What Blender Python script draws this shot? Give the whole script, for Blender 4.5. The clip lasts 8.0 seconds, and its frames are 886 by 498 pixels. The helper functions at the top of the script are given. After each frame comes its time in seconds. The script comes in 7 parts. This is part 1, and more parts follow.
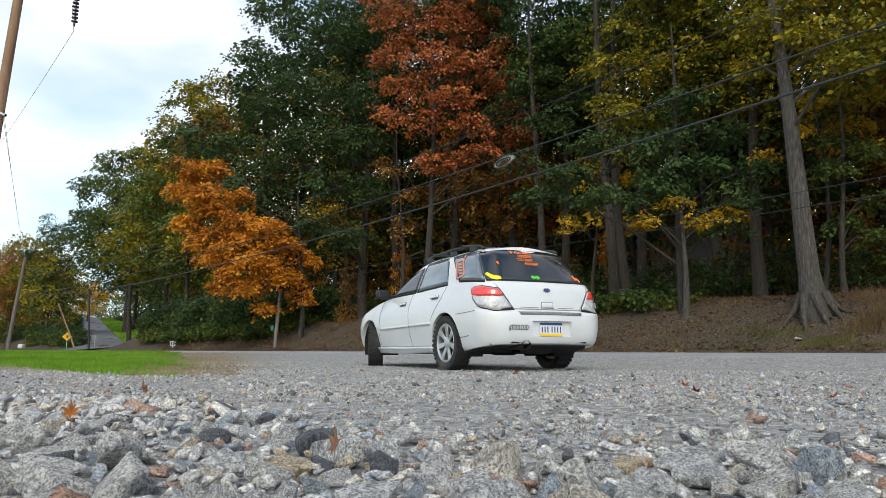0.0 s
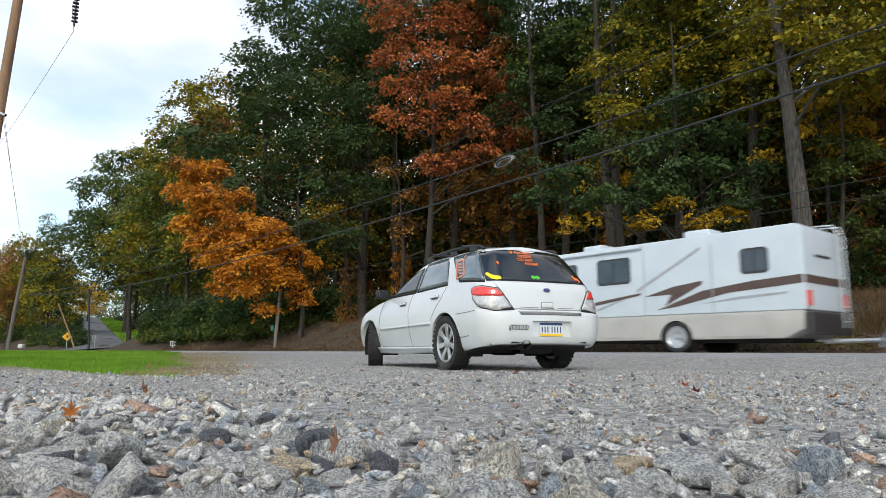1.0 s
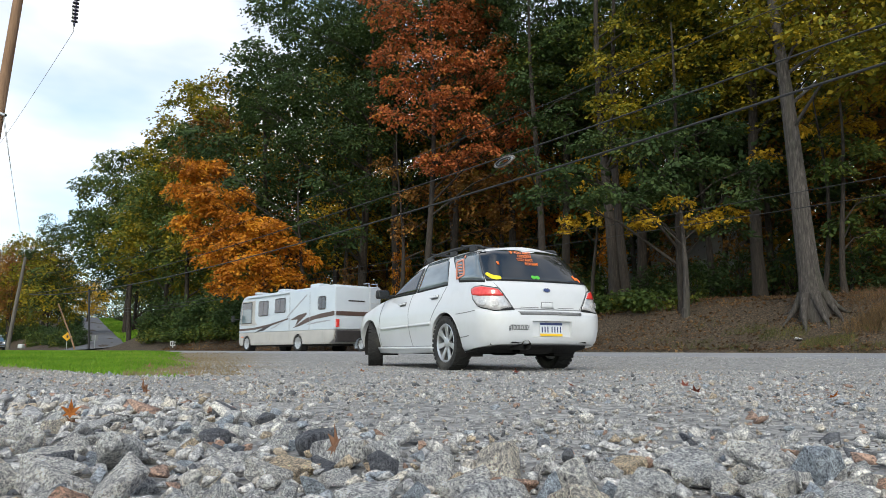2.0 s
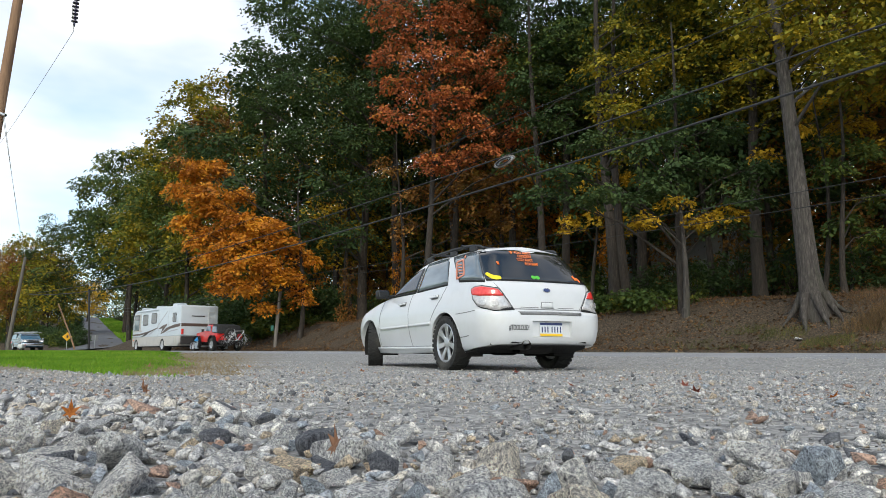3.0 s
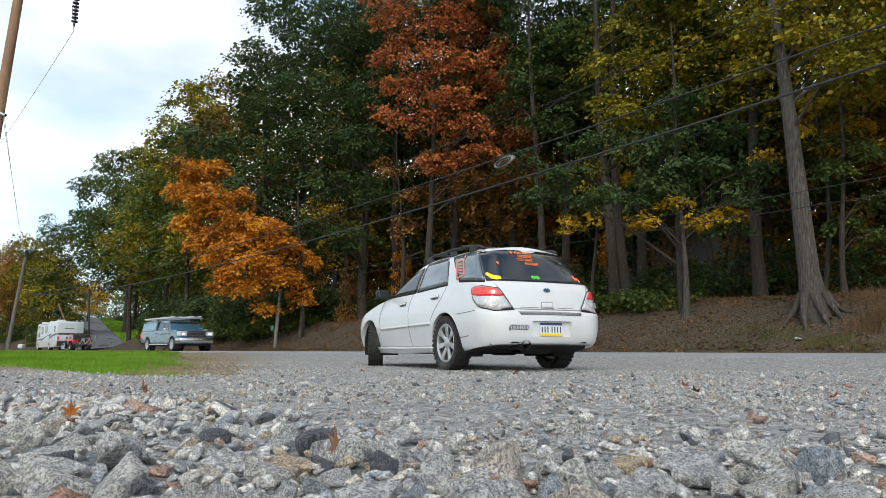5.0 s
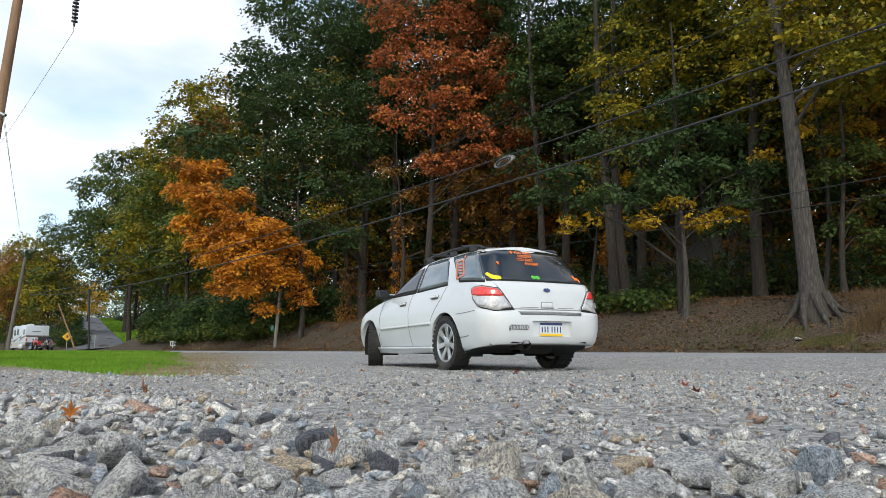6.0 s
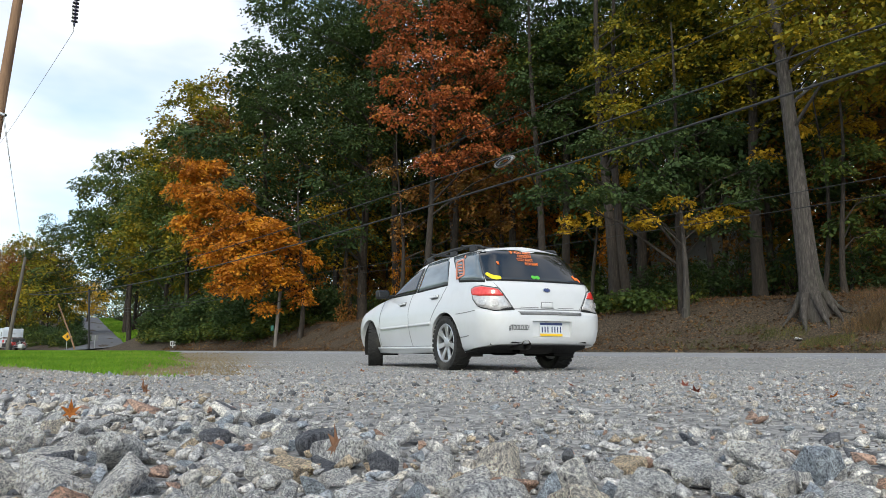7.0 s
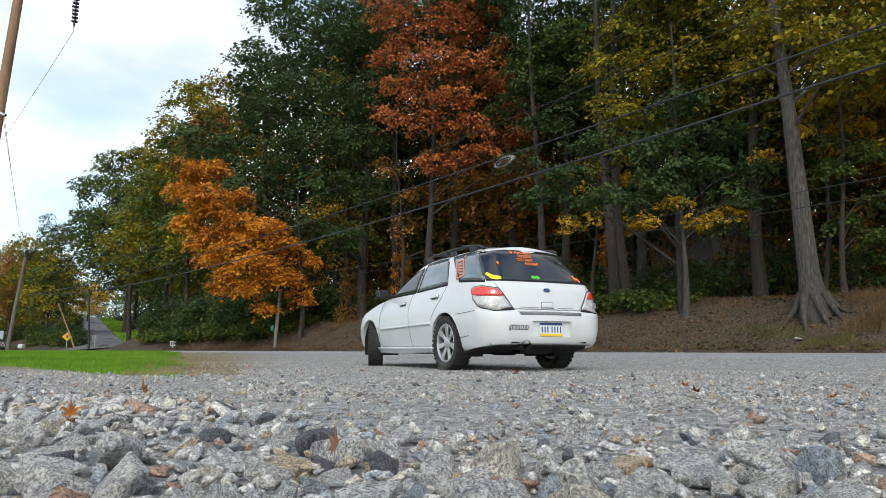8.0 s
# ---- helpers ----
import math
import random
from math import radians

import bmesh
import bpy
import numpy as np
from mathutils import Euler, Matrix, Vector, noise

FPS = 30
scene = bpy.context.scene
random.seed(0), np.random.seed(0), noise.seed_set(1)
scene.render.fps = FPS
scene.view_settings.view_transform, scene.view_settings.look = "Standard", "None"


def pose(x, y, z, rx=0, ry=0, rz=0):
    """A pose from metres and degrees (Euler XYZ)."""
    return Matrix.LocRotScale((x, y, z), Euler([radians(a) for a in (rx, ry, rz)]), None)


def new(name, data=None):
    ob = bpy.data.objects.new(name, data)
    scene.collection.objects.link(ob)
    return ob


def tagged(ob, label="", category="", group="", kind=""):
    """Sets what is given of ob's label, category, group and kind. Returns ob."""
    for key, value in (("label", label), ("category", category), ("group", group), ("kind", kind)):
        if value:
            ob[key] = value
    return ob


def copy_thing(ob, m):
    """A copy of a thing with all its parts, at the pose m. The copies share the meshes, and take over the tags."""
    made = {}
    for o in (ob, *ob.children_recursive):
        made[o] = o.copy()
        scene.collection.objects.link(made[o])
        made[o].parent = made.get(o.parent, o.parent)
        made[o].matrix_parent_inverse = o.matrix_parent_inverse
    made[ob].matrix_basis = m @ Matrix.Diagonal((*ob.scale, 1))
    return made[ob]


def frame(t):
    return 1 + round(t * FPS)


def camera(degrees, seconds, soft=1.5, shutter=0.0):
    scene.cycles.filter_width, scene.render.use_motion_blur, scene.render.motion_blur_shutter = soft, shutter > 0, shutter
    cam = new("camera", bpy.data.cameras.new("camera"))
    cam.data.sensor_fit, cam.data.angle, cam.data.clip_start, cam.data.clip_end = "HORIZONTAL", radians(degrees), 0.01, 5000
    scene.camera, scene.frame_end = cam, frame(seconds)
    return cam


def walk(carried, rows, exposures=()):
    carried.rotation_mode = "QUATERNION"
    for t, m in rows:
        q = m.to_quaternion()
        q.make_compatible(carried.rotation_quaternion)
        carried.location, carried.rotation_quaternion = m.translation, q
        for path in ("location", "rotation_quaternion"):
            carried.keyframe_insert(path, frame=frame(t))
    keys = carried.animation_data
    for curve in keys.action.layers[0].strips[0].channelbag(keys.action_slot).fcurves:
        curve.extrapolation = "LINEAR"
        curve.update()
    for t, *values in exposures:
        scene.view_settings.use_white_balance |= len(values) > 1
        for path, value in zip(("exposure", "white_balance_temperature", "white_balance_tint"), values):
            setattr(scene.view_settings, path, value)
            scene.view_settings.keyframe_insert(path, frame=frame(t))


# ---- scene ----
# ---- camera: it stands still, low over the gravel ----
cam = camera(66.0, 8.0, soft=0.2, shutter=0.2)
EYE = pose(0, 0, 0.24, 98.39, 0, 0)
walk(cam, [(0, EYE), (8.0, EYE)], exposures=[(0, 0.0), (8.0, 0.0)])

# ---- world and sun: a pale evening sky, the sun low behind the camera ----
SUN_ELEVATION, SUN_AZIMUTH = radians(38), radians(184)     # azimuth from +y towards +x
world = bpy.data.worlds.new("evening_sky")
scene.world = world
world.use_nodes = True
wn, wl = world.node_tree.nodes, world.node_tree.links
wn.clear()
sky = wn.new("ShaderNodeTexSky")
sky.sky_type, sky.sun_disc = "NISHITA", False
sky.sun_elevation, sky.sun_rotation = SUN_ELEVATION, SUN_AZIMUTH
sky.air_density, sky.dust_density, sky.ozone_density = 1.0, 2.0, 1.5
coord = wn.new("ShaderNodeTexCoord")
stretch = wn.new("ShaderNodeMapping")
stretch.inputs["Scale"].default_value = (1.0, 1.0, 2.6)
cloud = wn.new("ShaderNodeTexNoise")
cloud.inputs["Scale"].default_value, cloud.inputs["Detail"].default_value, cloud.inputs["Roughness"].default_value = 1.7, 5.0, 0.5
edge = wn.new("ShaderNodeValToRGB")
edge.color_ramp.elements[0].position, edge.color_ramp.elements[1].position = 0.38, 0.66
veil = wn.new("ShaderNodeMixRGB")
veil.inputs["Color2"].default_value = (9.6, 9.45, 9.55, 1)     # thin bright cloud over the blue
gain = wn.new("ShaderNodeMixRGB")
gain.blend_type, gain.inputs["Fac"].default_value, gain.inputs["Color2"].default_value = "MULTIPLY", 1.0, (1.50, 1.80, 1.80, 1)
back = wn.new("ShaderNodeBackground")
back.inputs["Strength"].default_value = 0.138
out = wn.new("ShaderNodeOutputWorld")
wl.new(coord.outputs["Generated"], stretch.inputs["Vector"])
wl.new(stretch.outputs[0], cloud.inputs["Vector"])
wl.new(cloud.outputs["Fac"], edge.inputs["Fac"])
wl.new(sky.outputs[0], gain.inputs["Color1"])
wl.new(edge.outputs["Color"], veil.inputs["Fac"])
wl.new(gain.outputs[0], veil.inputs["Color1"])
wl.new(veil.outputs[0], back.inputs["Color"])
wl.new(back.outputs[0], out.inputs["Surface"])
sun = new("sun", bpy.data.lights.new("sun", "SUN"))
sun.data.energy, sun.data.angle, sun.data.color = 1.25, radians(12), (1.0, 0.91, 0.77)
toward = Vector((math.sin(SUN_AZIMUTH) * math.cos(SUN_ELEVATION), math.cos(SUN_AZIMUTH) * math.cos(SUN_ELEVATION), math.sin(SUN_ELEVATION)))
sun.matrix_world = Matrix.Translation(toward * 80) @ (-toward).to_track_quat("-Z", "Y").to_matrix().to_4x4()

# ---- the road's own frame: s metres along it, o metres off across it ----
UX, UY = -0.655, 0.756
NX, NY = 0.756, 0.655
ROAD_TURN = math.degrees(math.atan2(-UX, UY))
ROAD_NEAR, ROAD_FAR, ROAD_Z = 11.3, 19.8, 0.16


def at(o, s):
    return o * NX + s * UX, o * NY + s * UY


def smooth(a, b, v):
    t = np.clip((np.asarray(v, float) - a) / (b - a), 0, 1)
    return t * t * (3 - 2 * t)


def lawn_mask(x, y):
    """1 on the mown grass between the lot and the road."""
    x, y = np.asarray(x, float), np.asarray(y, float)
    o, s = x * NX + y * NY, x * UX + y * UY
    wob = 0.35 * np.sin(y * 1.3) + 0.2 * np.sin(x * 2.9 + y)
    right = smooth(-0.5, 0.7, -0.385 * y - x + wob * 0.4 - 0.1 - 0.3 * smooth(9.5, 6.5, y))
    near = smooth(-0.4, 0.4, y - (6.5 - 0.9 * (x + 2.65)) + wob * 0.5)
    return right * near * (o < ROAD_NEAR)


def ground_z(x, y):
    x, y = np.asarray(x, float), np.asarray(y, float)
    o, s = x * NX + y * NY, x * UX + y * UY
    z = 0.03 * (1 - smooth(1.0, 5.0, y))                              # the heap of stone at the lot's edge
    z = z + 0.115 * smooth(8.4, ROAD_NEAR, o)                          # up to the road
    z = z + 0.16 * lawn_mask(x, y) * smooth(8.0, 15.0, y + 0.25 * (-x - 3)) * (1 - smooth(8.5, 11.0, o))
    bank = 1.85 * smooth(19.6, 24.4, o) + 0.9 * smooth(23.5, 36, o) + 7.0 * smooth(36, 80, o)
    lump = 0.10 * np.sin(s * 0.9 + o) * np.sin(o * 1.3 + s * 0.31) + 0.06 * np.sin(s * 2.3 + 1.7 * o)
    side = smooth(74, 86, s)
    hill = 7.4 * np.clip((y - 86) / 114, 0, 1.5) * smooth(20.2, 27, o) * smooth(70, 90, s)
    z = z + np.where(o > 20.2, (bank * (1 - 0.9 * side) + lump * smooth(20.2, 22.5, o)) + 0.03 + hill, 0)
    z = np.where((o > ROAD_NEAR) & (o <= 20.2), 0.10 - 0.15 * smooth(11.4, 12.4, o) * (1 - smooth(19.2, 20.2, o)), z)
    return z


def gz(x, y):
    return float(ground_z(x, y))


# ---- building blocks ----
def part(name, bm, material, parent=None, label=""):
    """Links a bmesh as one mesh object, under a thing or a part."""
    me = bpy.data.meshes.new(name)
    bm.to_mesh(me)
    bm.free()
    return link(name, me, material, parent, label)


def link(name, me, material, parent=None, label=""):
    ob = new(name, me)
    for m in material if isinstance(material, (list, tuple)) else [material]:
        if m and len(me.materials) < 8:
            me.materials.append(m)
    if parent:
        ob.parent = parent
    if label:
        ob["label"] = label
    return ob


def np_mesh(name, verts, faces):
    """A mesh from arrays: verts (n, 3), faces (m, 3 or 4)."""
    verts, faces = np.asarray(verts, np.float32), np.asarray(faces, np.int32)
    me = bpy.data.meshes.new(name)
    k = faces.shape[1]
    me.vertices.add(len(verts))
    me.vertices.foreach_set("co", verts.ravel())
    me.loops.add(faces.size)
    me.loops.foreach_set("vertex_index", faces.ravel())
    me.polygons.add(len(faces))
    me.polygons.foreach_set("loop_start", np.arange(0, faces.size, k, dtype=np.int32))
    me.update(calc_edges=True)
    return me


def shade(ob, angle=35):
    """Rounded shading, with edges sharper than the angle kept."""
    me = ob.data
    me.polygons.foreach_set("use_smooth", [True] * len(me.polygons))
    bm = bmesh.new()
    bm.from_mesh(me)
    for e in bm.edges:
        e.smooth = len(e.link_faces) == 2 and e.calc_face_angle(0) < radians(angle)
    bm.to_mesh(me)
    bm.free()
    return ob


def thing(name, m, label, category, group=""):
    ob = new(name)
    ob.matrix_world = m
    return tagged(ob, label, category, group)


def box_bm(cx, cy, cz, sx, sy, sz, bevel=0.0, seg=2, bm=None):
    own = bmesh.new()
    bmesh.ops.create_cube(own, size=1, matrix=Matrix.Translation((cx, cy, cz)) @ Matrix.Diagonal((sx, sy, sz, 1)))
    if bevel:
        bmesh.ops.bevel(own, geom=own.edges[:], offset=bevel, segments=seg, affect="EDGES", profile=0.6)
    return own if bm is None else merge(bm, own)


def merge(bm, other):
    me = bpy.data.meshes.new("tmp")
    other.to_mesh(me)
    other.free()
    bm.from_mesh(me)
    bpy.data.meshes.remove(me)
    return bm


def tube_arrays(points, radii, sides=8):
    """Verts and quads of a tapered tube along points, closed at its end by a tight ring."""
    points = [Vector(p) for p in points]
    verts, faces, turn = [], [], None
    for i, p in enumerate(points):
        d = (points[min(i + 1, len(points) - 1)] - points[max(i - 1, 0)]).normalized()
        if turn is None:
            turn = d.orthogonal().normalized()
        turn = (turn - d * turn.dot(d)).normalized()
        other = d.cross(turn)
        r = radii[i] if isinstance(radii, (list, tuple)) else radii
        for k in range(sides):
            a = 2 * math.pi * k / sides
            verts.append(p + (turn * math.cos(a) + other * math.sin(a)) * r)
        if i:
            b = (i - 1) * sides
            for k in range(sides):
                faces.append((b + k, b + (k + 1) % sides, b + sides + (k + 1) % sides, b + sides + k))
    return [tuple(v) for v in verts], faces


def tubes_mesh(name, tubes):
    """One mesh of many tubes: (points, radii, sides)."""
    V, F = [], []
    for points, radii, sides in tubes:
        v, f = tube_arrays(points, radii, sides)
        n = len(V)
        V += v
        F += [tuple(i + n for i in q) for q in f]
    me = np_mesh(name, V, F)
    me.polygons.foreach_set("use_smooth", [True] * len(me.polygons))
    return me


def tube(name, points, radii, material, parent=None, label="", sides=8):
    return link(name, tubes_mesh(name, [(points, radii, sides)]), material, parent, label)


def lathe_bm(profile, seg=32, axis="X"):
    """A turned form: profile of (along, radius)."""
    bm = bmesh.new()
    rings = []
    for a, r in profile:
        ring = []
        for k in range(seg):
            t = 2 * math.pi * k / seg
            c, s = r * math.cos(t), r * math.sin(t)
            ring.append(bm.verts.new((a, c, s) if axis == "X" else (c, a, s) if axis == "Y" else (c, s, a)))
        rings.append(ring)
    for p, q in zip(rings, rings[1:]):
        for k in range(seg):
            bm.faces.new((p[k], p[(k + 1) % seg], q[(k + 1) % seg], q[k]))
    for ring in (rings[0], rings[-1]):
        bm.faces.new(ring)
    bmesh.ops.recalc_face_normals(bm, faces=bm.faces[:])
    return bm


# ---- materials ----
def nodes_of(name):
    m = bpy.data.materials.new(name)
    m.use_nodes = True
    return m, m.node_tree.nodes, m.node_tree.links, m.node_tree.nodes["Principled BSDF"]


def ramp(n, colors, positions=None, interpolation="LINEAR"):
    r = n.new("ShaderNodeValToRGB")
    r.color_ramp.interpolation = interpolation
    el = r.color_ramp.elements
    while len(el) < len(colors):
        el.new(0.5)
    for i, c in enumerate(colors):
        el[i].position = positions[i] if positions else i / max(1, len(colors) - 1)
        el[i].color = (*c, 1)
    return r


def noise_node(n, l, scale, detail=4, rough=0.55, vec=None, dim=None):
    t = n.new("ShaderNodeTexNoise")
    t.inputs["Scale"].default_value, t.inputs["Detail"].default_value, t.inputs["Roughness"].default_value = scale, detail, rough
    if vec is not None:
        l.new(vec, t.inputs["Vector"])
    return t


def surface(name, colors, scale=4.0, roughness=0.6, metal=0.0, bump=0.0, bump_scale=40.0, dirt=None, dirt_scale=1.2, coat=0.0, stretch=None):
    """Base colours mixed by a fine noise, stains by a coarse one, and relief."""
    m, n, l, p = nodes_of(name)
    co = n.new("ShaderNodeTexCoord")
    vec = co.outputs["Object"]
    if stretch:
        mp = n.new("ShaderNodeMapping")
        mp.inputs["Scale"].default_value = stretch
        l.new(vec, mp.inputs["Vector"])
        vec = mp.outputs[0]
    t = noise_node(n, l, scale, 6, 0.6, vec)
    r = ramp(n, colors, [0.3 + 0.4 * i / max(1, len(colors) - 1) for i in range(len(colors))])
    l.new(t.outputs["Fac"], r.inputs["Fac"])
    col = r.outputs["Color"]
    if dirt:
        d = noise_node(n, l, dirt_scale, 5, 0.65, vec)
        dr = ramp(n, [(0, 0, 0), (1, 1, 1)], [0.48, 0.72])
        l.new(d.outputs["Fac"], dr.inputs["Fac"])
        mix = n.new("ShaderNodeMixRGB")
        mix.inputs["Color2"].default_value = (*dirt, 1)
        l.new(dr.outputs["Color"], mix.inputs["Fac"])
        l.new(col, mix.inputs["Color1"])
        col = mix.outputs[0]
    l.new(col, p.inputs["Base Color"])
    rr = n.new("ShaderNodeMapRange")
    rr.inputs["To Min"].default_value, rr.inputs["To Max"].default_value = max(0.02, roughness - 0.08), min(1, roughness + 0.08)
    l.new(t.outputs["Fac"], rr.inputs["Value"])
    l.new(rr.outputs[0], p.inputs["Roughness"])
    p.inputs["Metallic"].default_value, p.inputs["Coat Weight"].default_value = metal, coat
    p.inputs["Coat Roughness"].default_value = 0.06
    if bump:
        b = n.new("ShaderNodeBump")
        b.inputs["Strength"].default_value, b.inputs["Distance"].default_value = bump, 1.0 / bump_scale
        t2 = noise_node(n, l, bump_scale, 5, 0.6, vec)
        l.new(t2.outputs["Fac"], b.inputs["Height"])
        l.new(b.outputs[0], p.inputs["Normal"])
    return m


def leaf_material(name, colors, positions=None):
    """Leaves that let some light through; each leaf takes its own colour, in drifts."""
    m, n, l, p = nodes_of(name)
    geo = n.new("ShaderNodeNewGeometry")
    co = n.new("ShaderNodeTexCoord")
    drift = noise_node(n, l, 0.55, 3, 0.6, co.outputs["Object"])
    add = n.new("ShaderNodeMath")
    add.operation = "MULTIPLY_ADD"
    add.inputs[1].default_value = 0.55
    shift = n.new("ShaderNodeMath")
    shift.operation = "MULTIPLY_ADD"
    shift.inputs[1].default_value, shift.inputs[2].default_value = 1.5, -0.52
    l.new(drift.outputs["Fac"], shift.inputs[0])
    l.new(geo.outputs["Random Per Island"], add.inputs[0])
    l.new(shift.outputs[0], add.inputs[2])
    r = ramp(n, colors, positions)
    l.new(add.outputs[0], r.inputs["Fac"])
    l.new(r.outputs["Color"], p.inputs["Base Color"])
    p.inputs["Roughness"].default_value = 0.55
    p.inputs["Specular IOR Level"].default_value = 0.18
    tr = n.new("ShaderNodeBsdfTranslucent")
    l.new(r.outputs["Color"], tr.inputs["Color"])
    mix = n.new("ShaderNodeMixShader")
    mix.inputs["Fac"].default_value = 0.24
    l.new(p.outputs[0], mix.inputs[1])
    l.new(tr.outputs[0], mix.inputs[2])
    l.new(mix.outputs[0], n["Material Output"].inputs["Surface"])
    return m


# ---- ground, road, lawn ----
def ground_material():
    m, n, l, p = nodes_of("gravel_lot_and_earth")
    co = n.new("ShaderNodeTexCoord")
    vec = co.outputs["Object"]
    # crushed grey stone, seen as grains of two sizes
    v1 = n.new("ShaderNodeTexVoronoi")
    v1.inputs["Scale"].default_value = 55
    v2 = n.new("ShaderNodeTexVoronoi")
    v2.inputs["Scale"].default_value = 24
    fine = noise_node(n, l, 9, 6, 0.7, vec)
    broad = noise_node(n, l, 0.5, 4, 0.6, vec)
    l.new(vec, v1.inputs["Vector"])
    l.new(vec, v2.inputs["Vector"])
    sep = n.new("ShaderNodeSeparateColor")
    l.new(v1.outputs["Color"], sep.inputs[0])
    sep2 = n.new("ShaderNodeSeparateColor")
    l.new(v2.outputs["Color"], sep2.inputs[0])
    stone = ramp(n, [(0.085, 0.083, 0.082), (0.23, 0.225, 0.22), (0.38, 0.37, 0.355), (0.62, 0.595, 0.55)], [0.0, 0.4, 0.75, 1.0])
    stone2 = ramp(n, [(0.11, 0.108, 0.106), (0.30, 0.292, 0.28), (0.50, 0.485, 0.46)], [0.1, 0.55, 1.0])
    l.new(sep.outputs[0], stone.inputs["Fac"])
    l.new(sep2.outputs[1], stone2.inputs["Fac"])
    mx = n.new("ShaderNodeMixRGB")
    l.new(fine.outputs["Fac"], mx.inputs["Fac"])
    l.new(stone.outputs[0], mx.inputs["Color1"])
    l.new(stone2.outputs[0], mx.inputs["Color2"])
    dust = n.new("ShaderNodeMixRGB")
    dust.inputs["Color2"].default_value = (0.31, 0.30, 0.282, 1)
    br = ramp(n, [(0, 0, 0), (0.35, 0.35, 0.35)], [0.35, 0.7])
    l.new(broad.outputs["Fac"], br.inputs["Fac"])
    l.new(br.outputs[0], dust.inputs["Fac"])
    l.new(mx.outputs[0], dust.inputs["Color1"])
    # brown earth with fallen leaves on the bank; thatch under the mown grass
    litter_noise = noise_node(n, l, 14, 6, 0.75, vec)
    litter = ramp(n, [(0.014, 0.011, 0.008), (0.055, 0.042, 0.03), (0.12, 0.088, 0.058), (0.28, 0.20, 0.125)], [0.34, 0.47, 0.58, 0.72])
    l.new(litter_noise.outputs["Fac"], litter.inputs["Fac"])
    thatch_noise = noise_node(n, l, 22, 5, 0.7, vec)
    thatch = ramp(n, [(0.05, 0.08, 0.015), (0.11, 0.16, 0.03), (0.24, 0.19, 0.09)], [0.3, 0.55, 0.8])
    l.new(thatch_noise.outputs["Fac"], thatch.inputs["Fac"])
    dry = ramp(n, [(0.12, 0.10, 0.07), (0.24, 0.19, 0.12), (0.34, 0.29, 0.22)], [0.3, 0.5, 0.75])
    l.new(litter_noise.outputs["Fac"], dry.inputs["Fac"])
    col = dust.outputs[0]
    for name, src in (("worn", dry.outputs[0]), ("lawn", thatch.outputs[0]), ("wood", litter.outputs[0])):
        a = n.new("ShaderNodeAttribute")
        a.attribute_name = name
        k = n.new("ShaderNodeMixRGB")
        l.new(a.outputs["Fac"], k.inputs["Fac"])
        l.new(col, k.inputs["Color1"])
        l.new(src, k.inputs["Color2"])
        col = k.outputs[0]
    l.new(col, p.inputs["Base Color"])
    p.inputs["Roughness"].default_value = 0.9
    p.inputs["Specular IOR Level"].default_value = 0.25
    h = n.new("ShaderNodeMath")
    h.operation = "MULTIPLY_ADD"
    h.inputs[1].default_value = -0.5
    l.new(v1.outputs["Distance"], h.inputs[0])
    l.new(fine.outputs["Fac"], h.inputs[2])
    b = n.new("ShaderNodeBump")
    b.inputs["Strength"].default_value, b.inputs["Distance"].default_value = 0.9, 0.02
    l.new(h.outputs[0], b.inputs["Height"])
    l.new(b.outputs[0], p.inputs["Normal"])
    return m


def build_ground():
    radii = np.concatenate([np.linspace(0.0, 0.3, 3), np.geomspace(0.36, 900, 170)])
    front = np.linspace(-42, 42, 260)
    rest = np.linspace(42, 318, 50)[1:-1]
    ang = np.radians(np.concatenate([front, rest]))
    R, A = np.meshgrid(radii, ang, indexing="ij")
    X, Y = R * np.sin(A), R * np.cos(A)
    Z = ground_z(X, Y)
    V = np.stack([X, Y, Z], -1).reshape(-1, 3)
    nr, na = R.shape
    i, j = np.meshgrid(np.arange(nr - 1), np.arange(na), indexing="ij")
    k = (j + 1) % na
    F = np.stack([i * na + j, i * na + k, (i + 1) * na + k, (i + 1) * na + j], -1).reshape(-1, 4)[:, ::-1]
    me = np_mesh("ground", V, F)
    me.polygons.foreach_set("use_smooth", [True] * len(me.polygons))
    x, y = V[:, 0], V[:, 1]
    o, s = x * NX + y * NY, x * UX + y * UY
    masks = {
        "lawn": lawn_mask(x, y),
        "worn": np.clip(smooth(-0.10, 0.05, (-0.30 * y - x + 0.3 * np.sin(y * 2.1)) / (np.abs(y) + 0.01)) * smooth(6.0, 9.0, y + 0.3 * np.sin(x * 3)), 0, 1) * (o < ROAD_NEAR) * 0.85,
        "wood": smooth(18.4, 19.2, o),
    }
    for name, values in masks.items():
        a = me.attributes.new(name, "FLOAT", "POINT")
        a.data.foreach_set("value", values.astype(np.float32))
    return tagged(link("ground", me, ground_material()), "grey gravel lot with grass and a leaf-strewn wooded bank", "ground", kind="structure")


ground = build_ground()


